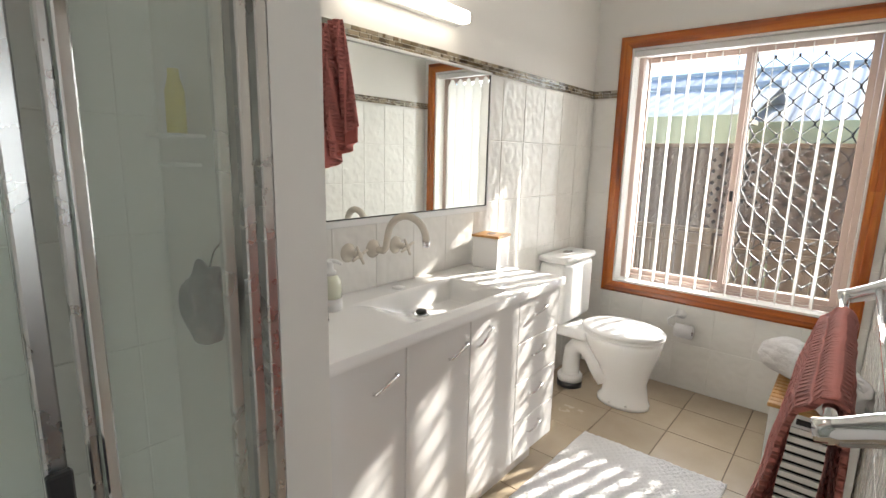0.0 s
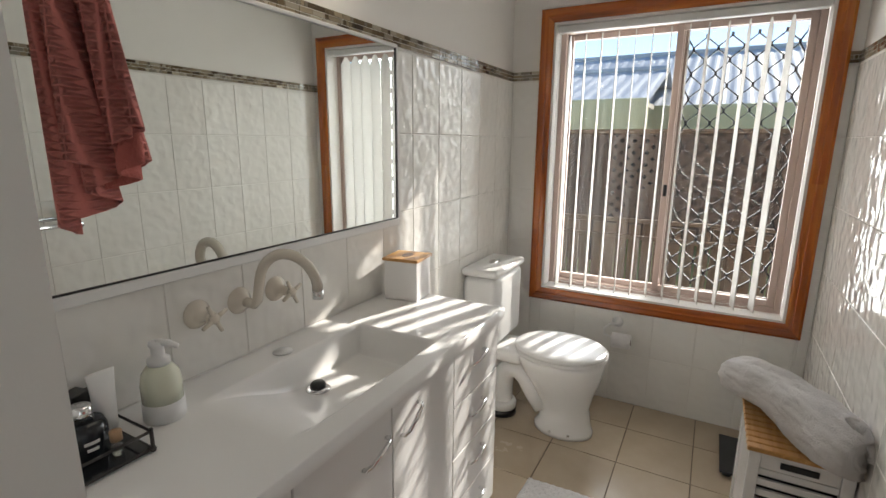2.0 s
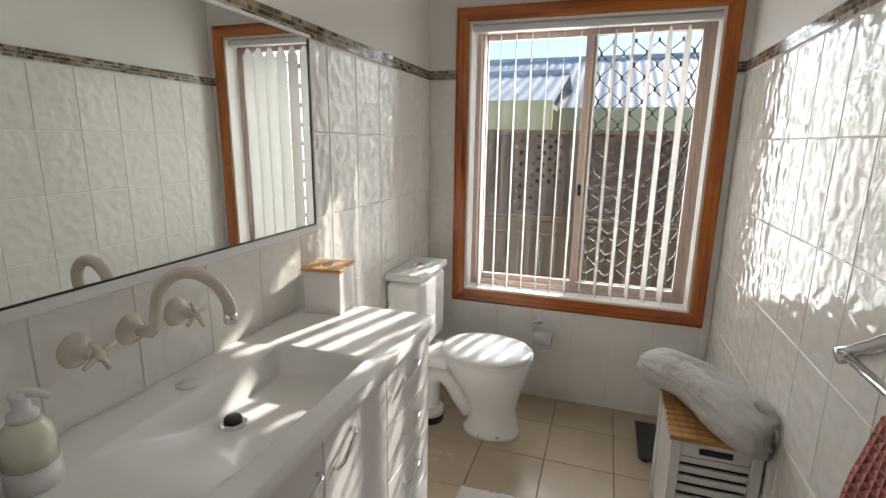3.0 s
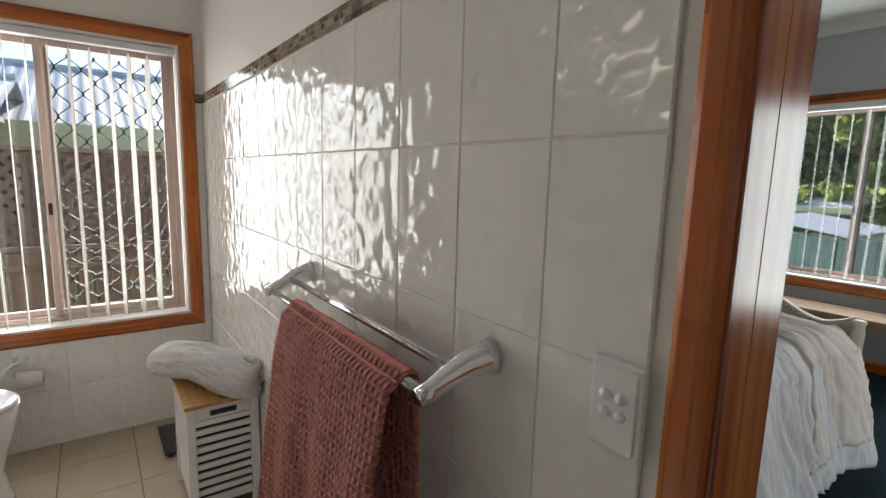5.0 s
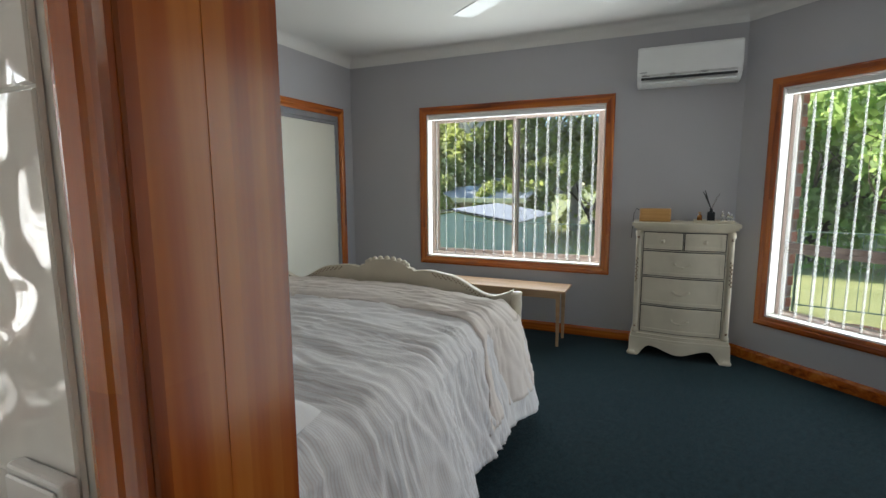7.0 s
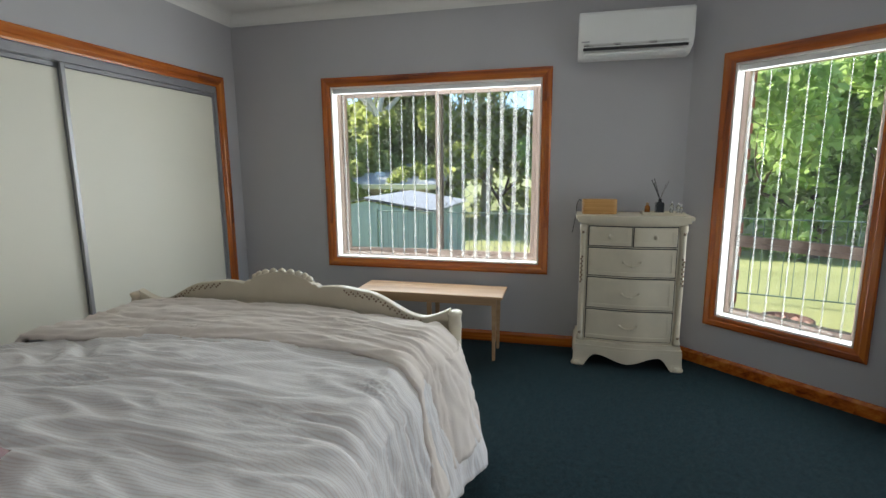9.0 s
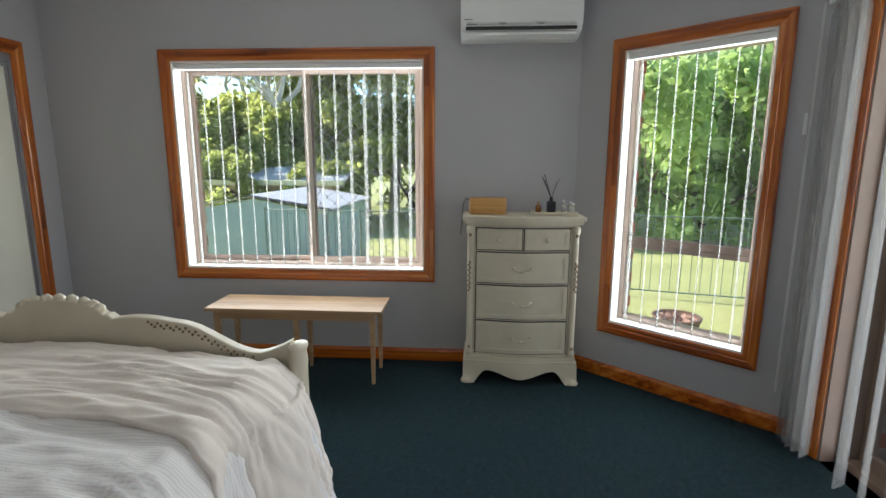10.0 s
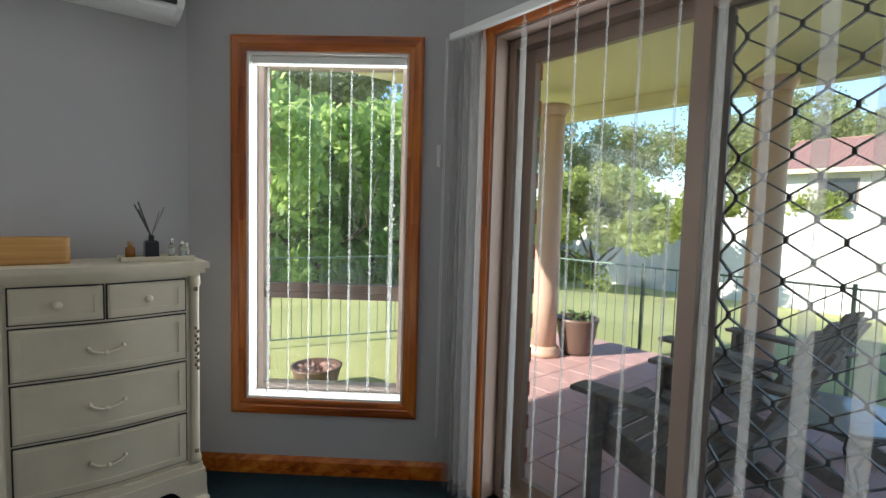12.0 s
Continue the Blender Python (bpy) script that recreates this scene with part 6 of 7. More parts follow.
part("power_cord", tube([(0.03, 0.10, 0.07), (0.02, 0.135, 0.10), (-0.02, 0.155, 0.06), (-0.03, 0.160, -0.01), (0.12, 0.165, -0.15)], 0.0025, 6), M["black_plastic"], rb_, "black power cord")
dt = thing("display_tray", pose(5.52, -3.395, DT), "pale rectangular tray on the dresser", "tray")
part("base", cube(-0.065, 0.065, -0.135, 0.135, 0, 0.010, 0.002), M["cream_paint"], dt)
for x0, x1, y0, y1 in ((-0.065, -0.058, -0.135, 0.135), (0.058, 0.065, -0.135, 0.135), (-0.0575, 0.0575, -0.135, -0.128), (-0.0575, 0.0575, 0.128, 0.135)):
    part("rim", cube(x0, x1, y0, y1, 0.0105, 0.020, 0.001), M["cream_paint"], dt)
DZ = DT + 0.0105
rd = thing("reed_diffuser", pose(5.52, -3.375, DZ), "black reed diffuser bottle with dark sticks", "reed diffuser")
part("bottle", lathe([(0, 0), (0.034, 0), (0.036, 0.004), (0.036, 0.066), (0.030, 0.073), (0.014, 0.076), (0.014, 0.096), (0, 0.098)], 4, m=pose(0, 0, 0, 0, 0, 45)), M["dark_glass"], rd)
for k, (a, c) in enumerate(((-0.05, 0.052), (-0.02, 0.062), (0.03, -0.055), (0.0, 0.045), (0.02, -0.035))):
    part("reed", tube([(0, 0, 0.09), (a, c, 0.235 - 0.01 * k)], 0.003 if c > 0 else 0.0018, 6), M["black_plastic"] if c > 0 else M["grey_timber"], rd)


def scent(name, y, x, r, h, body, cap, label):
    s = thing(name, pose(x, y, DZ), label, "perfume bottle", group="bottles on the dresser tray")
    part("glass_body", lathe([(0, 0), (r, 0), (r, h * 0.62), (r * 0.45, h * 0.70), (r * 0.45, h * 0.74), (0, h * 0.74)], 16), body, s, smooth=True)
    part("cap", lathe([(0, h * 0.745), (r * 0.55, h * 0.745), (r * 0.55, h), (0, h)], 14), cap, s, smooth=True)


scent("perfume_bottle", -3.455, 5.535, 0.013, 0.080, M["clear_plastic"], M["chrome"], "clear perfume bottle with a silver cap")
scent("perfume_bottle", -3.490, 5.505, 0.014, 0.072, M["clear_plastic"], M["chrome"], "squat clear perfume bottle with a silver cap")
scent("perfume_bottle", -3.515, 5.535, 0.011, 0.060, M["clear_plastic"], M["plastic_white"], "small clear bottle with a white cap")
scent("perfume_bottle", -3.300, 5.530, 0.018, 0.070, M["amber"], M["birch"], "amber bottle with a timber cap")

fan = thing("ceiling_fan", pose(3.74, -2.40, RCEIL), "white four-blade ceiling fan at rest", "ceiling fan")
part("canopy", lathe([(0, -0.06), (0.03, -0.06), (0.06, -0.02), (0.065, 0.0), (0, 0.0)], 24), M["plastic_white"], fan, smooth=True)
part("rod", tube([(0, 0, -0.06), (0, 0, -0.18)], 0.012, 10), M["plastic_white"], fan, smooth=True)
part("motor", lathe([(0, -0.31), (0.07, -0.31), (0.11, -0.28), (0.115, -0.22), (0.08, -0.185), (0, -0.18)], 28), M["plastic_white"], fan, smooth=True)
for k in range(4):
    an = 52.5 + 90 * k
    bl = part("blade", cube(0.17, 0.63, -0.062, 0.062, -0.298, -0.291, 0.003), M["plastic_white"], fan)
    bl.matrix_basis = pose(0, 0, 0, 0, 0, an)
    br = part("blade_bracket", cube(0.08, 0.20, -0.02, 0.02, -0.290, -0.284, 0.002), M["satin_metal"], fan)
    br.matrix_basis = pose(0, 0, 0, 0, 0, an)
dl = thing("downlight", pose(5.31, -3.046, RCEIL), "lit recessed white downlight in the bedroom ceiling", "downlight")
part("trim_ring", lathe([(0.034, -0.004), (0.050, -0.003), (0.052, 0.0), (0.034, 0.0)], 28), M["plastic_white"], dl, smooth=True)
part("lens", lathe([(0, -0.003), (0.0335, -0.003), (0.0335, -0.0005), (0, -0.0005)], 28), M["downlight"], dl, "glowing lens")

wc2 = thing("cord_cleat", LS @ pose(1.195, -0.001, 1.56), "small white blind cord cleat on the wall", "cleat")
part("plate", cube(-0.008, 0.008, -0.012, 0, -0.05, 0.05, 0.003), M["plastic_white"], wc2)


def pillow(name, at, turn, w, d, h, mtl, label, cat="pillow", tuft=0.0):
    th = thing(name, pose(*at, 0, 0, turn), label, cat)

    def f(u, v):
        a, c = 2 * u - 1, 2 * v - 1
        edge_ = (1 - abs(a) ** 2.6) ** 0.5 * (1 - abs(c) ** 2.6) ** 0.5
        x, y = a * d / 2 * (1 - 0.05 * c * c), c * w / 2 * (1 - 0.05 * a * a)
        return x, y, edge_

    def upper(u, v):
        x, y, e = f(u, v)
        bumpy = tuft * (math.sin(u * 22) * math.sin(v * 22)) * e
        return Vector((x, y, h * 0.5 + h * 0.5 * e + bumpy + 0.012 * e * noise.noise(Vector((u * 6, v * 6, w)))))

    def lower(u, v):
        x, y, e = f(u, v)
        return Vector((x, y, h * 0.5 - h * 0.5 * e))

    q = sheet(upper, 44, 44)
    sheet(lower, 24, 24, q)
    part("cover", q, mtl, th, smooth=True)
    return th


pillow("pillow", (2.10, -0.85, 0.665), 0, 0.72, 0.48, 0.16, M["linen_white"], "white pillow at the head of the bed")
pillow("pillow", (2.12, -1.86, 0.655), 4, 0.72, 0.46, 0.16, M["linen_white"], "white pillow beside the bathroom doorway")
pillow("cushion", (2.48, -1.36, 0.69), 12, 0.44, 0.42, 0.13, M["mauve"], "mauve quilted cushion lying on the duvet", "cushion", 0.012)
slab("eave_patio", [(1.2, DY - 0.24), (4.9, DY - 0.24), (6.2, -3.42), (7.0, -3.42), (7.0, -7.75), (1.2, -7.75)], 2.50, 2.62, M["soffit"], "cream lined patio ceiling", "patio ceiling")
slab("patio_beam", [(1.2, -7.52), (6.80, -7.52), (6.80, -7.66), (1.2, -7.66)], 2.36, 2.497, M["soffit"], "cream painted beam along the patio edge", "beam")
slab("patio_fascia", [(1.2, -7.75), (7.0, -7.75), (7.0, -7.80), (1.2, -7.80)], 2.40, 2.66, M["soffit"], "cream fascia and gutter", "gutter")
patio = slab("pavement_patio", [(1.0, DY - 0.24), (4.9, DY - 0.24), (5.3, -4.32), (6.6, -5.9), (6.6, -7.45), (1.0, -7.45)], -0.30, -0.058, M["mortar"], "terracotta tiled patio with pale joints", "patio")


def column(x, y):
    c = thing("patio_column", pose(x, y, -0.05), "salmon painted round patio column with moulded base", "column", "patio columns")
    part("shaft", lathe([(0.115, 0.10), (0.118, 0.6), (0.112, 2.25), (0.108, 2.30), (0.0, 2.30)], 28), M["column_paint"], c, smooth=True)
    part("base", lathe([(0, 0.0), (0.165, 0.0), (0.165, 0.05), (0.15, 0.065), (0.15, 0.085), (0.125, 0.10), (0, 0.10)], 28), M["column_paint"], c, smooth=True)
    part("capital", lathe([(0, 2.301), (0.112, 2.301), (0.125, 2.33), (0.145, 2.36), (0.15, 2.40), (0, 2.41)], 28), M["column_paint"], c, smooth=True)


column(6.12, -6.80)
column(4.42, -7.20)


def armchair(m, label):
    """A low slatted garden armchair; it faces its own -y."""
    c = thing("garden_chair", m, label, "chair", "garden chairs on the patio")
    W = M["grey_timber"]
    for s in (-1, 1):
        part("arm", cube(s * 0.36 - 0.065, s * 0.36 + 0.065, -0.40, 0.36, 0.545, 0.570, 0.006, 2), W, c)
        part("front_leg", cube(s * 0.325 - 0.045, s * 0.325 + 0.045, -0.34, -0.30, 0.0, 0.544, 0.004), W, c)
        part("side_rail", extrude_outline([(-0.38, 0.34), (-0.30, 0.40), (0.62, 0.06), (0.66, 0.0), (0.56, 0.0), (-0.38, 0.28)], 0.028, m=Matrix.Translation((s * 0.27 + 0.014, 0, 0)) @ pose(0, 0, 0, 0, 0, 90)), W, c)
        part("arm_brace", cube(s * 0.325 - 0.02, s * 0.325 + 0.02, -0.298, -0.24, 0.42, 0.544, 0.003), W, c)
    for k in range(7):
        y = -0.37 + k * 0.078
        sl = part("seat_slat", cube(-0.285, 0.285, -0.034, 0.034, -0.010, 0.010, 0.003), W, c)
        sl.matrix_basis = pose(0, y, 0.395 - 0.028 * k, -20, 0, 0)
    for k in range(6):
        x = -0.25 + k * 0.10
        ln = 0.74 - 0.05 * abs(k - 2.5)
        sl = part("back_slat", cube(-0.043, 0.043, -0.010, 0.010, 0, ln, 0.004), W, c)
        sl.matrix_basis = pose(x, 0.16, 0.24, -28, 0, (k - 2.5) * -1.5)
    part("back_rail", cube(-0.34, 0.34, 0.305, 0.335, 0.46, 0.53, 0.003), W, c)
    return c


armchair(pose(4.06, -5.32, -0.05, 0, 0, 90), "weathered dark timber garden armchair near the patio door")
armchair(pose(4.20, -6.50, -0.05, 0, 0, 78), "weathered dark timber garden armchair beside the table")
gt = thing("garden_table", pose(3.70, -6.02, -0.05), "round glass-topped garden table with thin legs", "table")
part("tabletop", lathe([(0, 0.42), (0.30, 0.42), (0.305, 0.424), (0.30, 0.43), (0, 0.43)], 36), M["table_glass"], gt, "pale glass top", smooth=False)
part("rim", tube([(0.30 * math.cos(k * math.pi / 16), 0.30 * math.sin(k * math.pi / 16), 0.415) for k in range(33)], 0.008, 6), M["mesh_black"], gt)
for k in range(3):
    an = radians(20 + 120 * k)
    part("leg", tube([(0.26 * math.cos(an), 0.26 * math.sin(an), 0.41), (0.14 * math.cos(an), 0.14 * math.sin(an), 0.2), (0.24 * math.cos(an), 0.24 * math.sin(an), 0.0)], 0.008, 6), M["mesh_black"], gt)


def planter(x, y, z, s, label, flat=1.0, fill="leaf_dense"):
    p = thing("plant_pot", pose(x, y, z), label, "plant pot", "pots round the patio")
    part("pot_body", lathe([(0, 0), (0.14 * s, 0), (0.16 * s, 0.05), (0.20 * s, 0.30 * s), (0.21 * s, 0.33 * s), (0.215 * s, 0.36 * s), (0.19 * s, 0.36 * s), (0.18 * s, 0.31 * s), (0, 0.30 * s)], 24), M["pot"], p, smooth=True).scale.z = flat
    q = bmesh.new()
    rnd = random.Random(int(x * 100))
    for k in range(60):
        a, r = rnd.uniform(0, 6.28), 0.16 * s * rnd.random() ** 0.5
        leaf_quad(q, Vector((r * math.cos(a), r * math.sin(a), 0.31 * s * flat + rnd.uniform(0, 0.10 if flat == 1.0 else 0.03))), 0.03, rnd)
    tagged(part("plant", q, M[fill], p, "low green plant" if fill == "leaf_dense" else "dry brown leaves"), kind="stuff")


def leaf_quad(q, at, size, rnd, long=1.8):
    d = Vector((rnd.gauss(0, 1), rnd.gauss(0, 1), rnd.gauss(-0.2, 0.8))).normalized()
    w = d.orthogonal().normalized()
    w.rotate(Matrix.Rotation(rnd.uniform(0, 6.28), 3, d))
    s = size * rnd.uniform(0.7, 1.3)
    a, c = d * s * long * 0.5, w * s * 0.5
    q.faces.new([q.verts.new(p) for p in (at - a, at - a * 0.1 + c, at + a, at - a * 0.1 - c)])


planter(5.97, -7.12, -0.05, 1.0, "brown glazed pot at the patio edge")
planter(6.90, -4.78, -0.225, 1.0, "wide brown pot of dry leaf litter on the lawn", 0.62, "litter")

# garden railing
gr = thing("garden_railing", pose(0, 0, 0), "dark green steel railing between patio and lawn", "fence")
line = [Vector((0.5, -7.95, 0)), Vector((7.5, -7.95, 0)), Vector((8.6, -4.6, 0)), Vector((10.2, 0.5, 0))]
bars = []
for i, (a, c) in enumerate(zip(line[:-1], line[1:])):
    za, zc = ground_z(a.x, a.y), ground_z(c.x, c.y)
    L = (c - a).length
    for h in (0.10, 1.02):
        part("rail", tube([a + Vector((0, 0, za + h)), c + Vector((0, 0, zc + h))], 0.010, 6), M["rail_green"], gr)
    n = int(L / 1.75)
    for k in range(n + 1):
        p = a.lerp(c, k / max(1, n))
        part("post", tube([p + Vector((0, 0, za + (zc - za) * k / max(1, n) - 0.1)), p + Vector((0, 0, za + (zc - za) * k / max(1, n) + 1.06))], 0.016, 8), M["rail_green"], gr)
    for k in range(int(L / 0.11)):
        p = a.lerp(c, (k + 0.5) * 0.11 / L)
        zz = za + (zc - za) * (k + 0.5) * 0.11 / L
        bars.append((p.x, p.y, zz))
q = bmesh.new()
tube([(0, 0, 0.10), (0, 0, 1.02)], 0.0045, 5, q)
me = bpy.data.meshes.new("baluster")
q.to_mesh(me)
q.free()
me.materials.append(M["rail_green"])
for x, y, z in bars:
    shared("baluster", me, pose(x, y, z), gr)

# trees


def branch(q, a, d, r, ln, depth, rnd, tips, bend=0.25):
    pts, rs = [a.copy()], [r]
    p, dd = a.copy(), d.copy()
    n = 5
    for k in range(n):
        dd = (dd + Vector((rnd.gauss(0, bend), rnd.gauss(0, bend), rnd.gauss(0.06, bend * 0.6)))).normalized()
        p = p + dd * ln / n
        pts.append(p.copy())
        rs.append(r * (1 - 0.13 * (k + 1)))
    tube(pts, rs, 7 if depth > 1 else 5, q)
    if depth == 0:
        tips.append(pts[-1])
        tips.append(pts[3])
        return
    for k in range(3 if depth > 1 else 3):
        nd = (dd + Vector((rnd.gauss(0, 0.65), rnd.gauss(0, 0.65), rnd.gauss(0.15, 0.35)))).normalized()
        branch(q, pts[-1 - (k % 3)], nd, rs[-1 - (k % 3)] * 0.62, ln * rnd.uniform(0.55, 0.75), depth - 1, rnd, tips, bend)


def tree(name, m, h, spread, trunk, leafm, barkm, per, size, seed, label, depth=2, dense=1.0, lean=0.05, skirt=0):
    rnd = random.Random(seed)
    t_ = thing(name, m, label, "tree", "trees round the garden")
    q = bmesh.new()
    tips = []
    base_r = h * 0.022
    pts = [Vector((0, 0, -0.3))]
    for k in range(1, 5):
        pts.append(Vector((rnd.gauss(0, lean) * k, rnd.gauss(0, lean) * k, trunk * k / 4)))
    tube(pts, [base_r * (1.25 - 0.12 * k) for k in range(5)], 10, q)
    for k in range(5):
        a = 2 * math.pi * k / 5 + rnd.uniform(-0.4, 0.4)
        d = Vector((math.cos(a) * spread, math.sin(a) * spread, 1.0)).normalized()
        branch(q, pts[-1 - (k % 2)], d, base_r * 0.55, (h - trunk) * 0.50, depth, rnd, tips)
    part("trunk", q, barkm, t_, smooth=True)
    verts, faces = [], []
    lq = bmesh.new()
    for k in range(skirt):
        a, r = rnd.uniform(0, 6.28), h * 0.30 * rnd.random() ** 0.5
        tips.append(Vector((r * math.cos(a), r * math.sin(a), rnd.uniform(0.05, 0.75) * h)))
    for tip in tips:
        rr = h * 0.085 * rnd.uniform(0.6, 1.35)
        for k in range(int(per * rnd.uniform(0.5, 1.4))):
            g = Vector((rnd.gauss(0, 1), rnd.gauss(0, 1), rnd.gauss(0, 0.75)))
            at = tip + g.normalized() * rr * rnd.random() ** 0.45
            d = Vector((rnd.gauss(0, 1), rnd.gauss(0, 1), rnd.gauss(-0.25, 0.8))).normalized()
            w = d.orthogonal().normalized()
            w.rotate(Matrix.Rotation(rnd.uniform(0, 6.28), 3, d))
            s = size * rnd.uniform(0.6, 1.4)
            a, c = d * s * 0.9, w * s * 0.42
            i = len(verts)
            verts.extend([at - a, at - a * 0.1 + c, at + a, at - a * 0.1 - c])
            faces.append((i, i + 1, i + 2, i + 3))
    lq.free()
    me = bpy.data.meshes.new("crown")
    me.from_pydata([tuple(x) for x in verts], [], faces)
    me.materials.append(leafm)
    o = new("crown", me)
    o.parent = t_
    tagged(o, kind="stuff")
    return t_


G = lambda x, y: pose(x, y, ground_z(x, y))
gum = tree("gum_tree", G(25, 6.3), 13, 0.75, 5.0, M["leaf_gum"], M["bark_pale"], 50, 0.20, 5, "tall pale-trunked gum tree behind the shed", depth=3)
for x, y, s, a in ((29, 1.5, 0.95, 40), (27, -3.5, 1.05, 110), (33, 11, 1.1, 200), (36, 5, 1.15, 280), (24, -9.0, 0.9, 15), (34, -9, 1.2, 75), (31, -16, 1.1, 160), (24, -24, 0.85, 220), (15, -36, 0.72, 310), (6, -44, 0.75, 20), (-3, -42, 0.72, 130), (21, -32, 0.70, 260), (10.5, -40, 0.74, 200), (18, -40, 0.8, 95), (13, -44, 0.9, 50)):
    copy_thing(gum, pose(x, y, ground_z(x, y) - 0.3, 0, 0, a) @ Matrix.Diagonal((s, s, s, 1)))
bushy = tree("dense_tree", G(17.5, -9.6), 7.6, 0.9, 1.0, M["leaf_dense"], M["bark_dark"], 120, 0.17, 11, "dense broad-leaved tree at the lawn's edge", depth=2, skirt=46)
for x, y, s, a in ((19.0, -12.6, 1.0, 70), (20.5, -7.4, 1.05, 190), (18.6, -15.5, 0.85, 250), (22, -4.8, 0.8, 300)):
    copy_thing(bushy, pose(x, y, ground_z(x, y) - 0.2, 0, 0, a) @ Matrix.Diagonal((s, s, s, 1)))
cit = tree("citrus_tree", G(12.2, -16.8), 4.6, 0.9, 0.7, M["leaf_yellow"], M["bark_dark"], 150, 0.13, 23, "leafy yellow-green garden tree before the white fence", depth=2, skirt=18)
for x, y, s, a in ((22.0, 3.4, 0.75, 80), (21, 6.8, 0.85, 150), (24, 9.5, 1.2, 10), (20.5, -2.6, 0.6, 200), (26, 4.2, 1.5, 60), (27, 8.5, 1.6, 140), (27, 13, 1.7, 250), (29, 0.5, 1.5, 310), (31, 6.5, 1.9, 20), (30, -4.0, 1.6, 170), (9.5, -30, 1.1, 40), (14, -30, 1.0, 200)):
    copy_thing(cit, pose(x, y, ground_z(x, y) - 0.1, 0, 0, a) @ Matrix.Diagonal((s, s, s, 1)))


def corrugated(name, p0, u, vv_, nu, pitch, depth, mtl, parent, label=""):
    """A corrugated sheet from p0 along u (across the ribs) and vv_ (along them)."""
    p0, u, vv_ = Vector(p0), Vector(u), Vector(vv_)
    n = u.cross(vv_).normalized()
    cols = max(4, int(u.length / pitch)) * 4
    q = bmesh.new()
    rows = []
    for k in range(2):
        rows.append([q.verts.new(p0 + u * (i / cols) + vv_ * k + n * depth * (0, 1, 1, 0)[i % 4]) for i in range(cols + 1)])
    for i in range(cols):
        q.faces.new((rows[0][i], rows[0][i + 1], rows[1][i + 1], rows[1][i]))
    low = [q.verts.new(p0 + u * t_ + vv_ * k - n * 0.03) for t_, k in ((0, 0), (1, 0), (1, 1), (0, 1))]
    q.faces.new(low)
    return part(name, q, mtl, parent, label)


# garden shed
sh_ = thing("garden_shed", pose(11.0, -0.3, 0), "grey-green steel garden shed with a pale roof", "shed")
corrugated("wall", (0, 0.0, -1.3), (0, 2.7, 0), (0, 0, 1.78), 1, 0.20, -0.02, M["steel_green"], sh_, "ribbed green steel")
corrugated("wall", (0, 0.0, -1.3), (3.0, 0, 0), (0, 0, 1.88), 1, 0.20, 0.02, M["steel_green"], sh_, "ribbed green steel")
corrugated("roof", (-0.10, -0.12, 0.55), (0, 1.50, 0.24), (3.2, 0, 0), 1, 0.15, 0.02, M["roof_steel"], sh_, "pale steel roof")
corrugated("roof", (-0.10, 1.38, 0.79), (0, 1.50, -0.24), (3.2, 0, 0), 1, 0.15, 0.02, M["roof_steel"], sh_, "pale steel roof")
part("gable", extrude_outline([(0, 0.482), (2.7, 0.482), (1.35, 0.74)], 0.02, m=pose(0, 0, 0, 0, 0, 90)), M["steel_green"], sh_)
part("corner_flashing", cube(-0.03, 0.03, -0.03, 0.03, -1.3, 0.55, 0.004), M["steel_green"], sh_)


def far_house(m, w, d, wall_h, ridge, wallm, roofm, label, wins=3, fascia=0.20):
    """A gabled house: walls, two roof slopes, fascia and windows; its long front faces its own -y."""
    hs = thing("house", m, label, "house", "neighbouring houses")
    part("wall", cube(0, w, 0, d, -1.5, wall_h, 0.01), wallm, hs)
    ov = 0.6
    up = Vector((0, d / 2 + ov, ridge - wall_h))
    rf = corrugated("roof", (-ov, -ov, wall_h - 0.02), (w + 2 * ov, 0, 0), tuple(up), 1, 0.19, 0.012, roofm, hs)
    corrugated("roof", (-ov, d + ov, wall_h - 0.02), (w + 2 * ov, 0, 0), (0, -up.y, up.z), 1, 0.19, -0.012, roofm, hs)
    part("gutter", cube(-ov, w + ov, -ov - 0.12, -ov + 0.02, wall_h - fascia, wall_h - 0.01, 0.01), M["soffit"], hs, "cream gutter")
    part("soffit", cube(-ov, w + ov, -ov + 0.021, -0.001, wall_h - 0.12, wall_h - 0.06), M["cream_wall"], hs)
    for sx in (0, w):
        part("gable_wall", extrude_outline([(0, wall_h), (d, wall_h), (d / 2, ridge - 0.05)], 0.1, m=Matrix.Translation((sx + (0.1 if sx == 0 else 0.0), 0, 0)) @ pose(0, 0, 0, 0, 0, 90)), wallm, hs)
    for k in range(wins):
        x = w * (k + 0.5) / wins
        wn_ = part("window", cube(x - 0.7, x + 0.7, -0.03, -0.001, wall_h - 1.5, wall_h - 0.4, 0.004), M["frame_brown"], hs, "dark window")
        part("pane", cube(x - 0.63, x + 0.63, -0.036, -0.031, wall_h - 1.43, wall_h - 0.47), M["dark_glass"], wn_)
    part("ridge_cap", tube([(-ov, d / 2, ridge), (w + ov, d / 2, ridge)], 0.07, 8), roofm, hs)
    return hs


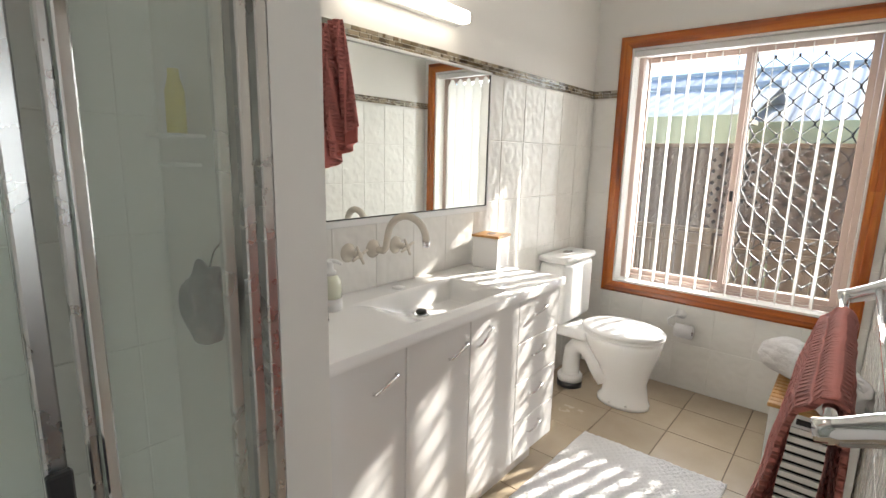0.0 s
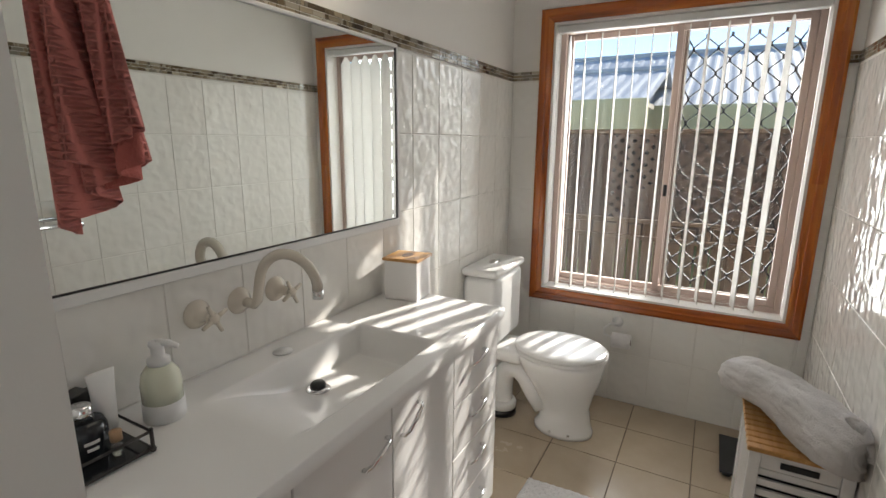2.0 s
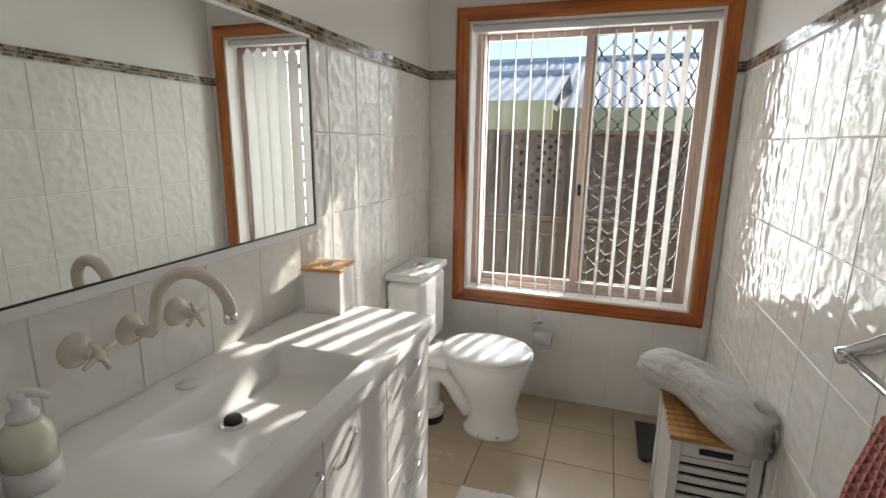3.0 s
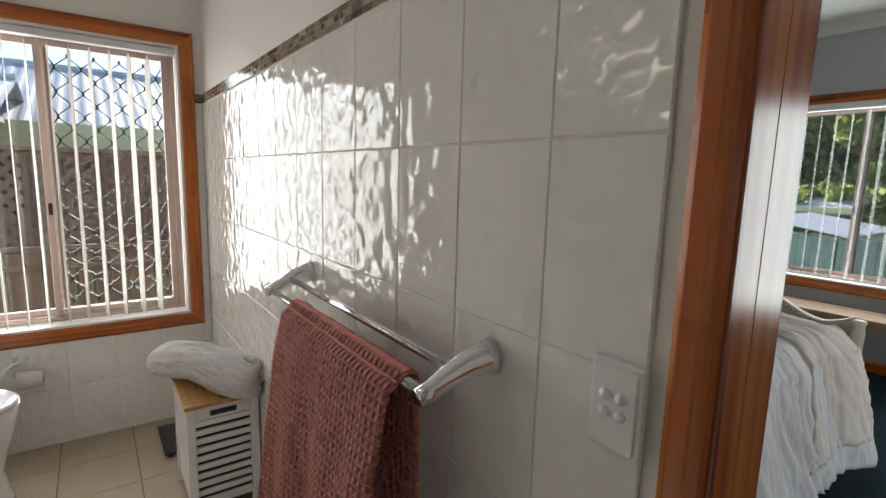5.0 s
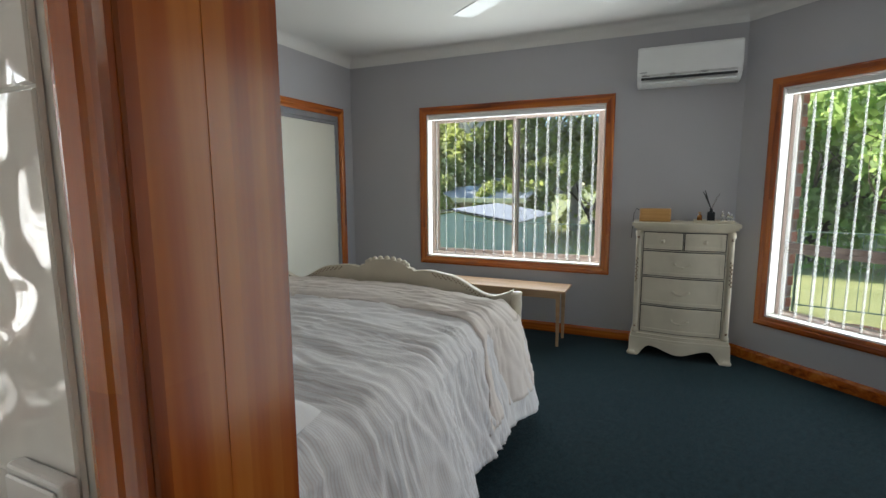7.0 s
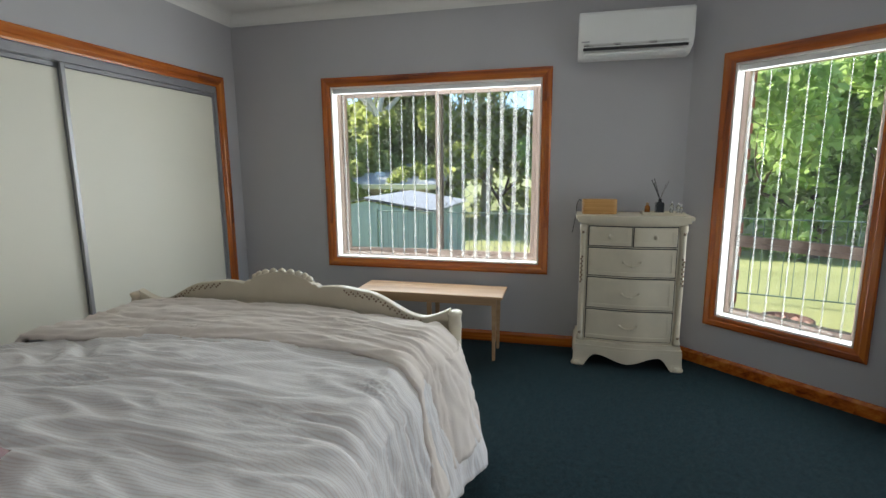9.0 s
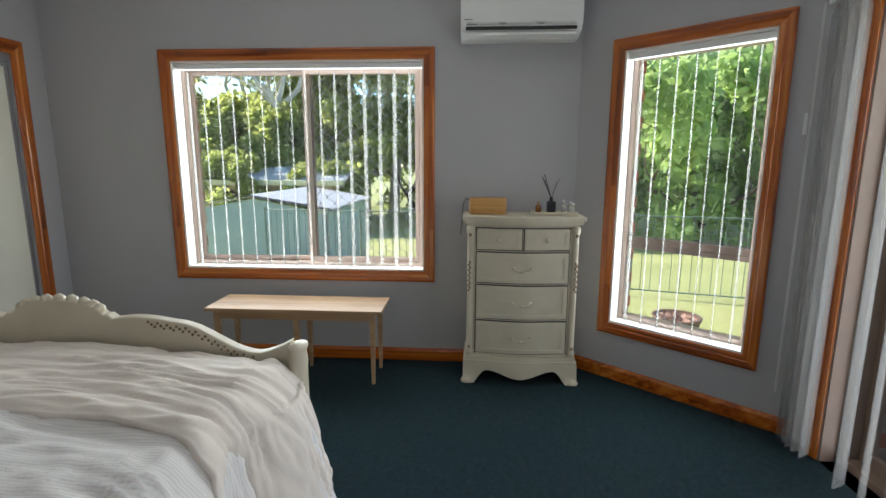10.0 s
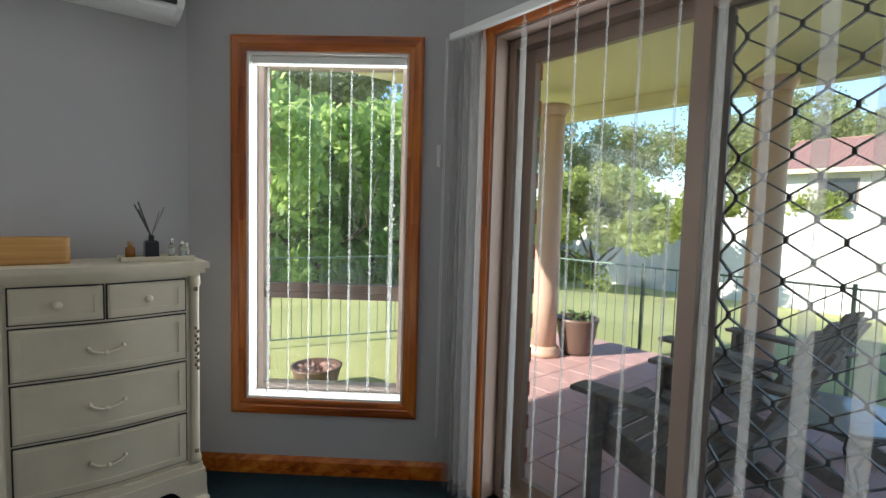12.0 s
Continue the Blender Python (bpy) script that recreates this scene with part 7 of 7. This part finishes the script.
far_house(pose(-6.5, 7.0, 0), 16, 7.2, 2.02, 3.45, M["shaded_brick"], M["roof_steel"], "brown brick neighbouring house with a pale corrugated roof", 4, 0.40)
far_house(pose(-8.0, 4.9, 0.0), 7.6, 3.5, 1.98, 2.62, M["shaded_brick"], M["roof_steel"], "low brown brick wing with a pale corrugated roof", 1, 0.40)
h2 = far_house(pose(21.0, 10.5, -0.55, 0, 0, -90), 8.0, 7.0, 1.30, 2.05, M["cream_wall"], M["roof_steel"], "low house with a pale roof beyond the shed", 3)
vent = thing("roof_vent", pose(22.2, 5.0, 0.62), "white spinning roof ventilator at rest", "roof vent")
part("dome", lathe([(0, 0), (0.14, 0), (0.14, 0.25), (0.24, 0.34), (0.26, 0.46), (0.20, 0.58), (0, 0.62)], 16), M["white_steel"], vent, smooth=True)
h3 = far_house(pose(10.5, -29.0, 0, 0, 0, 180), 12.0, 8.0, 3.7, 5.5, M["plaster"], M["roof_red"], "cream house with a red-brown roof beyond the fence", 3)

# white fence at the end of the lawn
wf = thing("boundary_fence", pose(0, 0, 0), "white sheet-steel boundary fence at the end of the lawn", "fence")
corrugated("fence_sheet", (-12, -20.4, -1.3), (34, 0, 0), (0, 0, 2.7), 1, 0.30, 0.03, M["white_steel"], wf)
for k in range(15):
    part("fence_post", cube(-12 + 2.4 * k, -11.94 + 2.4 * k, -20.40, -20.33, -1.3, 1.42, 0.004), M["white_steel"], wf)
part("fence_rail", cube(-12, 22, -20.42, -20.32, 1.40, 1.46, 0.004), M["white_steel"], wf)

# timber fence with lattice outside the bathroom
tf = thing("timber_fence", pose(-3.0, 1.72, 0), "weathered paling fence with a lattice top outside the bathroom", "fence")
for k in range(4):
    part("fence_post", cube(2.1 * k, 2.1 * k + 0.09, 0.03, 0.12, -0.45, 1.50, 0.004), M["fence_timber"], tf)
for z in (0.02, 0.60, 0.745, 1.485):
    part("fence_rail", cube(0, 6.5, -0.002, 0.04, z, z + 0.035, 0.003), M["fence_timber"], tf)
q = cube(0, 0.092, 0, 0.016, 0, 1.09, 0.002)
me = bpy.data.meshes.new("paling")
q.to_mesh(me)
q.free()
me.materials.append(M["fence_timber"])
rnd = random.Random(4)
for k in range(62):
    shared("paling", me, pose(0.01 + k * 0.104, 0.042, -0.36 + rnd.uniform(-0.012, 0.012), 0, rnd.uniform(-0.5, 0.5), 0), tf)
q1 = bmesh.new()
for s in (-1, 1):
    k = -0.8
    while k < 6.6:
        a, c = (k, 0.78), (k + 0.71, 1.487)
        if s < 0:
            a, c = (k + 0.71, 0.78), (k, 1.487)
        u = Vector((c[0] - a[0], 0, c[1] - a[1]))
        nn = Vector((-u.z, 0, u.x)).normalized() * 0.019
        y0 = 0.004 if s > 0 else 0.015
        pa, pc = Vector((a[0], y0, a[1])), Vector((c[0], y0, c[1]))
        vs = [q1.verts.new(p) for p in (pa - nn, pc - nn, pc + nn, pa + nn)]
        ws = [q1.verts.new(p + Vector((0, 0.010, 0))) for p in (pa - nn, pc - nn, pc + nn, pa + nn)]
        q1.faces.new(vs)
        q1.faces.new(ws[::-1])
        for i in range(4):
            j = (i + 1) % 4
            q1.faces.new((vs[i], vs[j], ws[j], ws[i]))
        k += 0.098
tagged(part("lattice", q1, M["lattice_timber"], tf, "crossed lattice slats"), kind="stuff")

# ---- pieces of walls, floor and patio ----


def piece(name, w, h, d, bev, mtl):
    """A flat tile lying in x and z, its face at y = 0 towards -y."""
    q = cube(-w / 2, w / 2, 0.0, d, -h / 2, h / 2)
    es = [e for e in q.edges if all(abs(v_.co.y) < 1e-6 for v_ in e.verts)]
    bmesh.ops.bevel(q, geom=es, offset=bev, segments=1, profile=0.5, affect='EDGES')
    me_ = bpy.data.meshes.new(name)
    bmesh.ops.recalc_face_normals(q, faces=q.faces[:])
    q.to_mesh(me_)
    q.free()
    me_.materials.append(mtl)
    return me_


TW, TH, ROWS, JT = 0.2035, 0.2875, 6, 0.0025
jr = random.Random(8)


def tile_wall(name, mm, x0, x1, start, holes, label, y=-0.007):
    """Rows of glazed tiles over a wall's frame; holes are (x0, x1, z0, z1) left free."""
    tw = thing(name, mm, label, "wall tiling", kind="structure")
    part("tile_bed", cube(x0, x1, -0.0050, -0.0008, 0.0, 1.732) if not holes else grid_bed(x0, x1, holes), M["grout"], tw, "pale grout")
    cache = {}
    k0 = math.floor((x0 - start) / TW)
    xx = start + k0 * TW
    while xx < x1 - 0.01:
        a, c = max(x0, xx), min(x1, xx + TW)
        for r_ in range(ROWS):
            z0, z1 = r_ * TH, (r_ + 1) * TH
            cells = [(a, c, z0, z1)]
            for hx0, hx1, hz0, hz1 in holes:
                nxt = []
                for (ca, cc, za, zc) in cells:
                    if cc <= hx0 or ca >= hx1 or zc <= hz0 or za >= hz1:
                        nxt.append((ca, cc, za, zc))
                        continue
                    if ca < hx0:
                        nxt.append((ca, hx0, za, zc))
                    if cc > hx1:
                        nxt.append((hx1, cc, za, zc))
                    if za < hz0:
                        nxt.append((max(ca, hx0), min(cc, hx1), za, hz0))
                    if zc > hz1:
                        nxt.append((max(ca, hx0), min(cc, hx1), hz1, zc))
                cells = nxt
            for (ca, cc, za, zc) in cells:
                w, h = cc - ca - JT, zc - za - JT
                if w < 0.006 or h < 0.006:
                    continue
                key = (round(w, 3), round(h, 3))
                if key not in cache:
                    cache[key] = piece("tile", w, h, 0.006, 0.0015, M["tile"])
                shared("tile", cache[key], pose((ca + cc) / 2, y, (za + zc) / 2, jr.uniform(-0.12, 0.12), 0, jr.uniform(-0.12, 0.12)), tw)
        xx += TW
    return tw


def grid_bed(x0, x1, holes):
    q = bmesh.new()
    hx0, hx1, hz0, hz1 = holes[0]
    for a, c, z0, z1 in ((x0, min(hx0, x1), 0.0, 1.732), (max(hx1, x0), x1, 0.0, 1.732), (max(hx0, x0), min(hx1, x1), 0.0, min(hz0, 1.732)), (max(hx0, x0), min(hx1, x1), max(hz1, 0.0), 1.732)):
        if c - a > 0.003 and z1 - z0 > 0.003:
            cube(a, c, -0.0050, -0.0008, z0, z1, 0.0, 1, q)
    return q


def mosaic(name, mm, x0, x1, seed, hole=None):
    """A narrow band of three rows of small glass and stone chips."""
    rnd_ = random.Random(seed)
    mz = thing(name, mm, "narrow brown and beige mosaic strip", "mosaic strip", kind="structure")
    spans = [(x0, x1)] if hole is None else [(x0, hole[0]), (hole[1], x1)]
    q, g_ = bmesh.new(), bmesh.new()
    for a, c in spans:
        if c - a < 0.008:
            continue
        cube(a, c, -0.0055, -0.0008, 1.7335, 1.7815, 0.0, 1, g_)
        for r_ in range(3):
            x = a + 0.001
            while x < c - 0.004:
                w = rnd_.choice((0.012, 0.024, 0.036, 0.048, 0.012))
                e = min(x + w, c - 0.001)
                z0 = 1.7345 + r_ * 0.0157
                vs = [q.verts.new(p) for p in ((x, -0.0075, z0), (e, -0.0075, z0), (e, -0.0075, z0 + 0.0138), (x, -0.0075, z0 + 0.0138))]
                bs = [q.verts.new((p.co.x, -0.0050, p.co.z)) for p in vs]
                q.faces.new(vs)
                for i in range(4):
                    j = (i + 1) % 4
                    q.faces.new((vs[i], bs[i], bs[j], vs[j]))
                x = e + 0.0022
    part("mosaic_bed", g_, M["grout"], mz, "pale grout")
    tagged(part("mosaic_chips", q, M["mosaic"], mz, "mixed brown chips"), kind="stuff")


LP = on_line((PX0, 0), (0, -1))
LW = on_line((0, 0), (0, 1))
tile_wall("wall_tiles_north", LN, 0.008, BW - 0.008, 0.02, [(BWX0 - 0.060, BWX1 + 0.060, BWZ0 - 0.060, 2.2)], "glossy white wall tiles round the bathroom window")
tile_wall("wall_tiles_east", LP, 0.001, -DOOR0 - 0.058, 2.497 - 13 * TW, [], "glossy rippled white wall tiles behind the towel rail")
tile_wall("wall_tiles_west", LW, -2.455, -0.001, -0.835 - 9 * TW, [(-2.44, -1.19, 0.0, 0.80)], "glossy white wall tiles behind vanity and toilet")
tile_wall("wall_tiles_shower", LW, -3.60, -2.58, -0.835 - 15 * TW, [], "glossy white tiles inside the shower")
mosaic("mosaic_north", LN, 0.008, BW - 0.008, 1, (BWX0 - 0.066, BWX1 + 0.066))
mosaic("mosaic_east", LP, 0.001, -DOOR0 - 0.058, 2)
mosaic("mosaic_west", LW, -2.455, -0.001, 3)
mosaic("mosaic_shower", LW, -3.60, -2.58, 4)

# floor tiles
FT = 0.302
fcache = {}
fx = 1.085 - 4 * FT
while fx < BW:
    fy = -0.268
    rowy = fy + FT
    while rowy > BS:
        a, c = max(0.002, fx), min(BW - 0.002, fx + FT)
        e, f = max(BS + 0.002, rowy - FT), min(-0.002, rowy)
        w, h = c - a - 0.004, f - e - 0.004
        if w > 0.008 and h > 0.008:
            key = (round(w, 3), round(h, 3))
            if key not in fcache:
                fcache[key] = piece("floor_tile", w, h, 0.006, 0.001, M["floor_tile"])
            shared("floor_tile", fcache[key], pose((a + c) / 2, (e + f) / 2, 0.0, -90, 0, 0), floor_bath)
        rowy -= FT
    fx += FT

# patio tiles
pm = piece("patio_tile", 0.292, 0.292, 0.012, 0.002, M["terracotta"])
for i in range(12):
    for j in range(10):
        x, y = 3.15 + 0.30 * i, -4.95 - 0.30 * j
        if x - 4.9 > 0.75 * (-4.55 - y):
            continue
        if x < 6.45:
            shared("patio_tile", pm, pose(x, y, -0.050, -90, 0, 0), patio)

# brick piers at the openings
bk = piece("brick", 0.224, 0.074, 0.105, 0.003, M["brick"])


def pier(mm, x, label):
    p = thing("brick_pier", mm, label, "brick pier", kind="structure")
    part("pier_core", cube(x - 0.108, x + 0.108, 0.245, 0.345, -0.2, 2.24), M["mortar"], p)
    for k in range(28):
        shared("brick", bk, pose(x + (0.004 if k % 2 else -0.004), 0.241, -0.16 + 0.0855 * k), p)


pier(LD, 0.065, "red brick pier beside the patio door")
pier(LE, 0.735, "red brick pier beside the wide window")
pier(LS, 0.150, "red brick pier beside the tall window")
pier(LN, 1.58, "red brick pier beside the bathroom window")
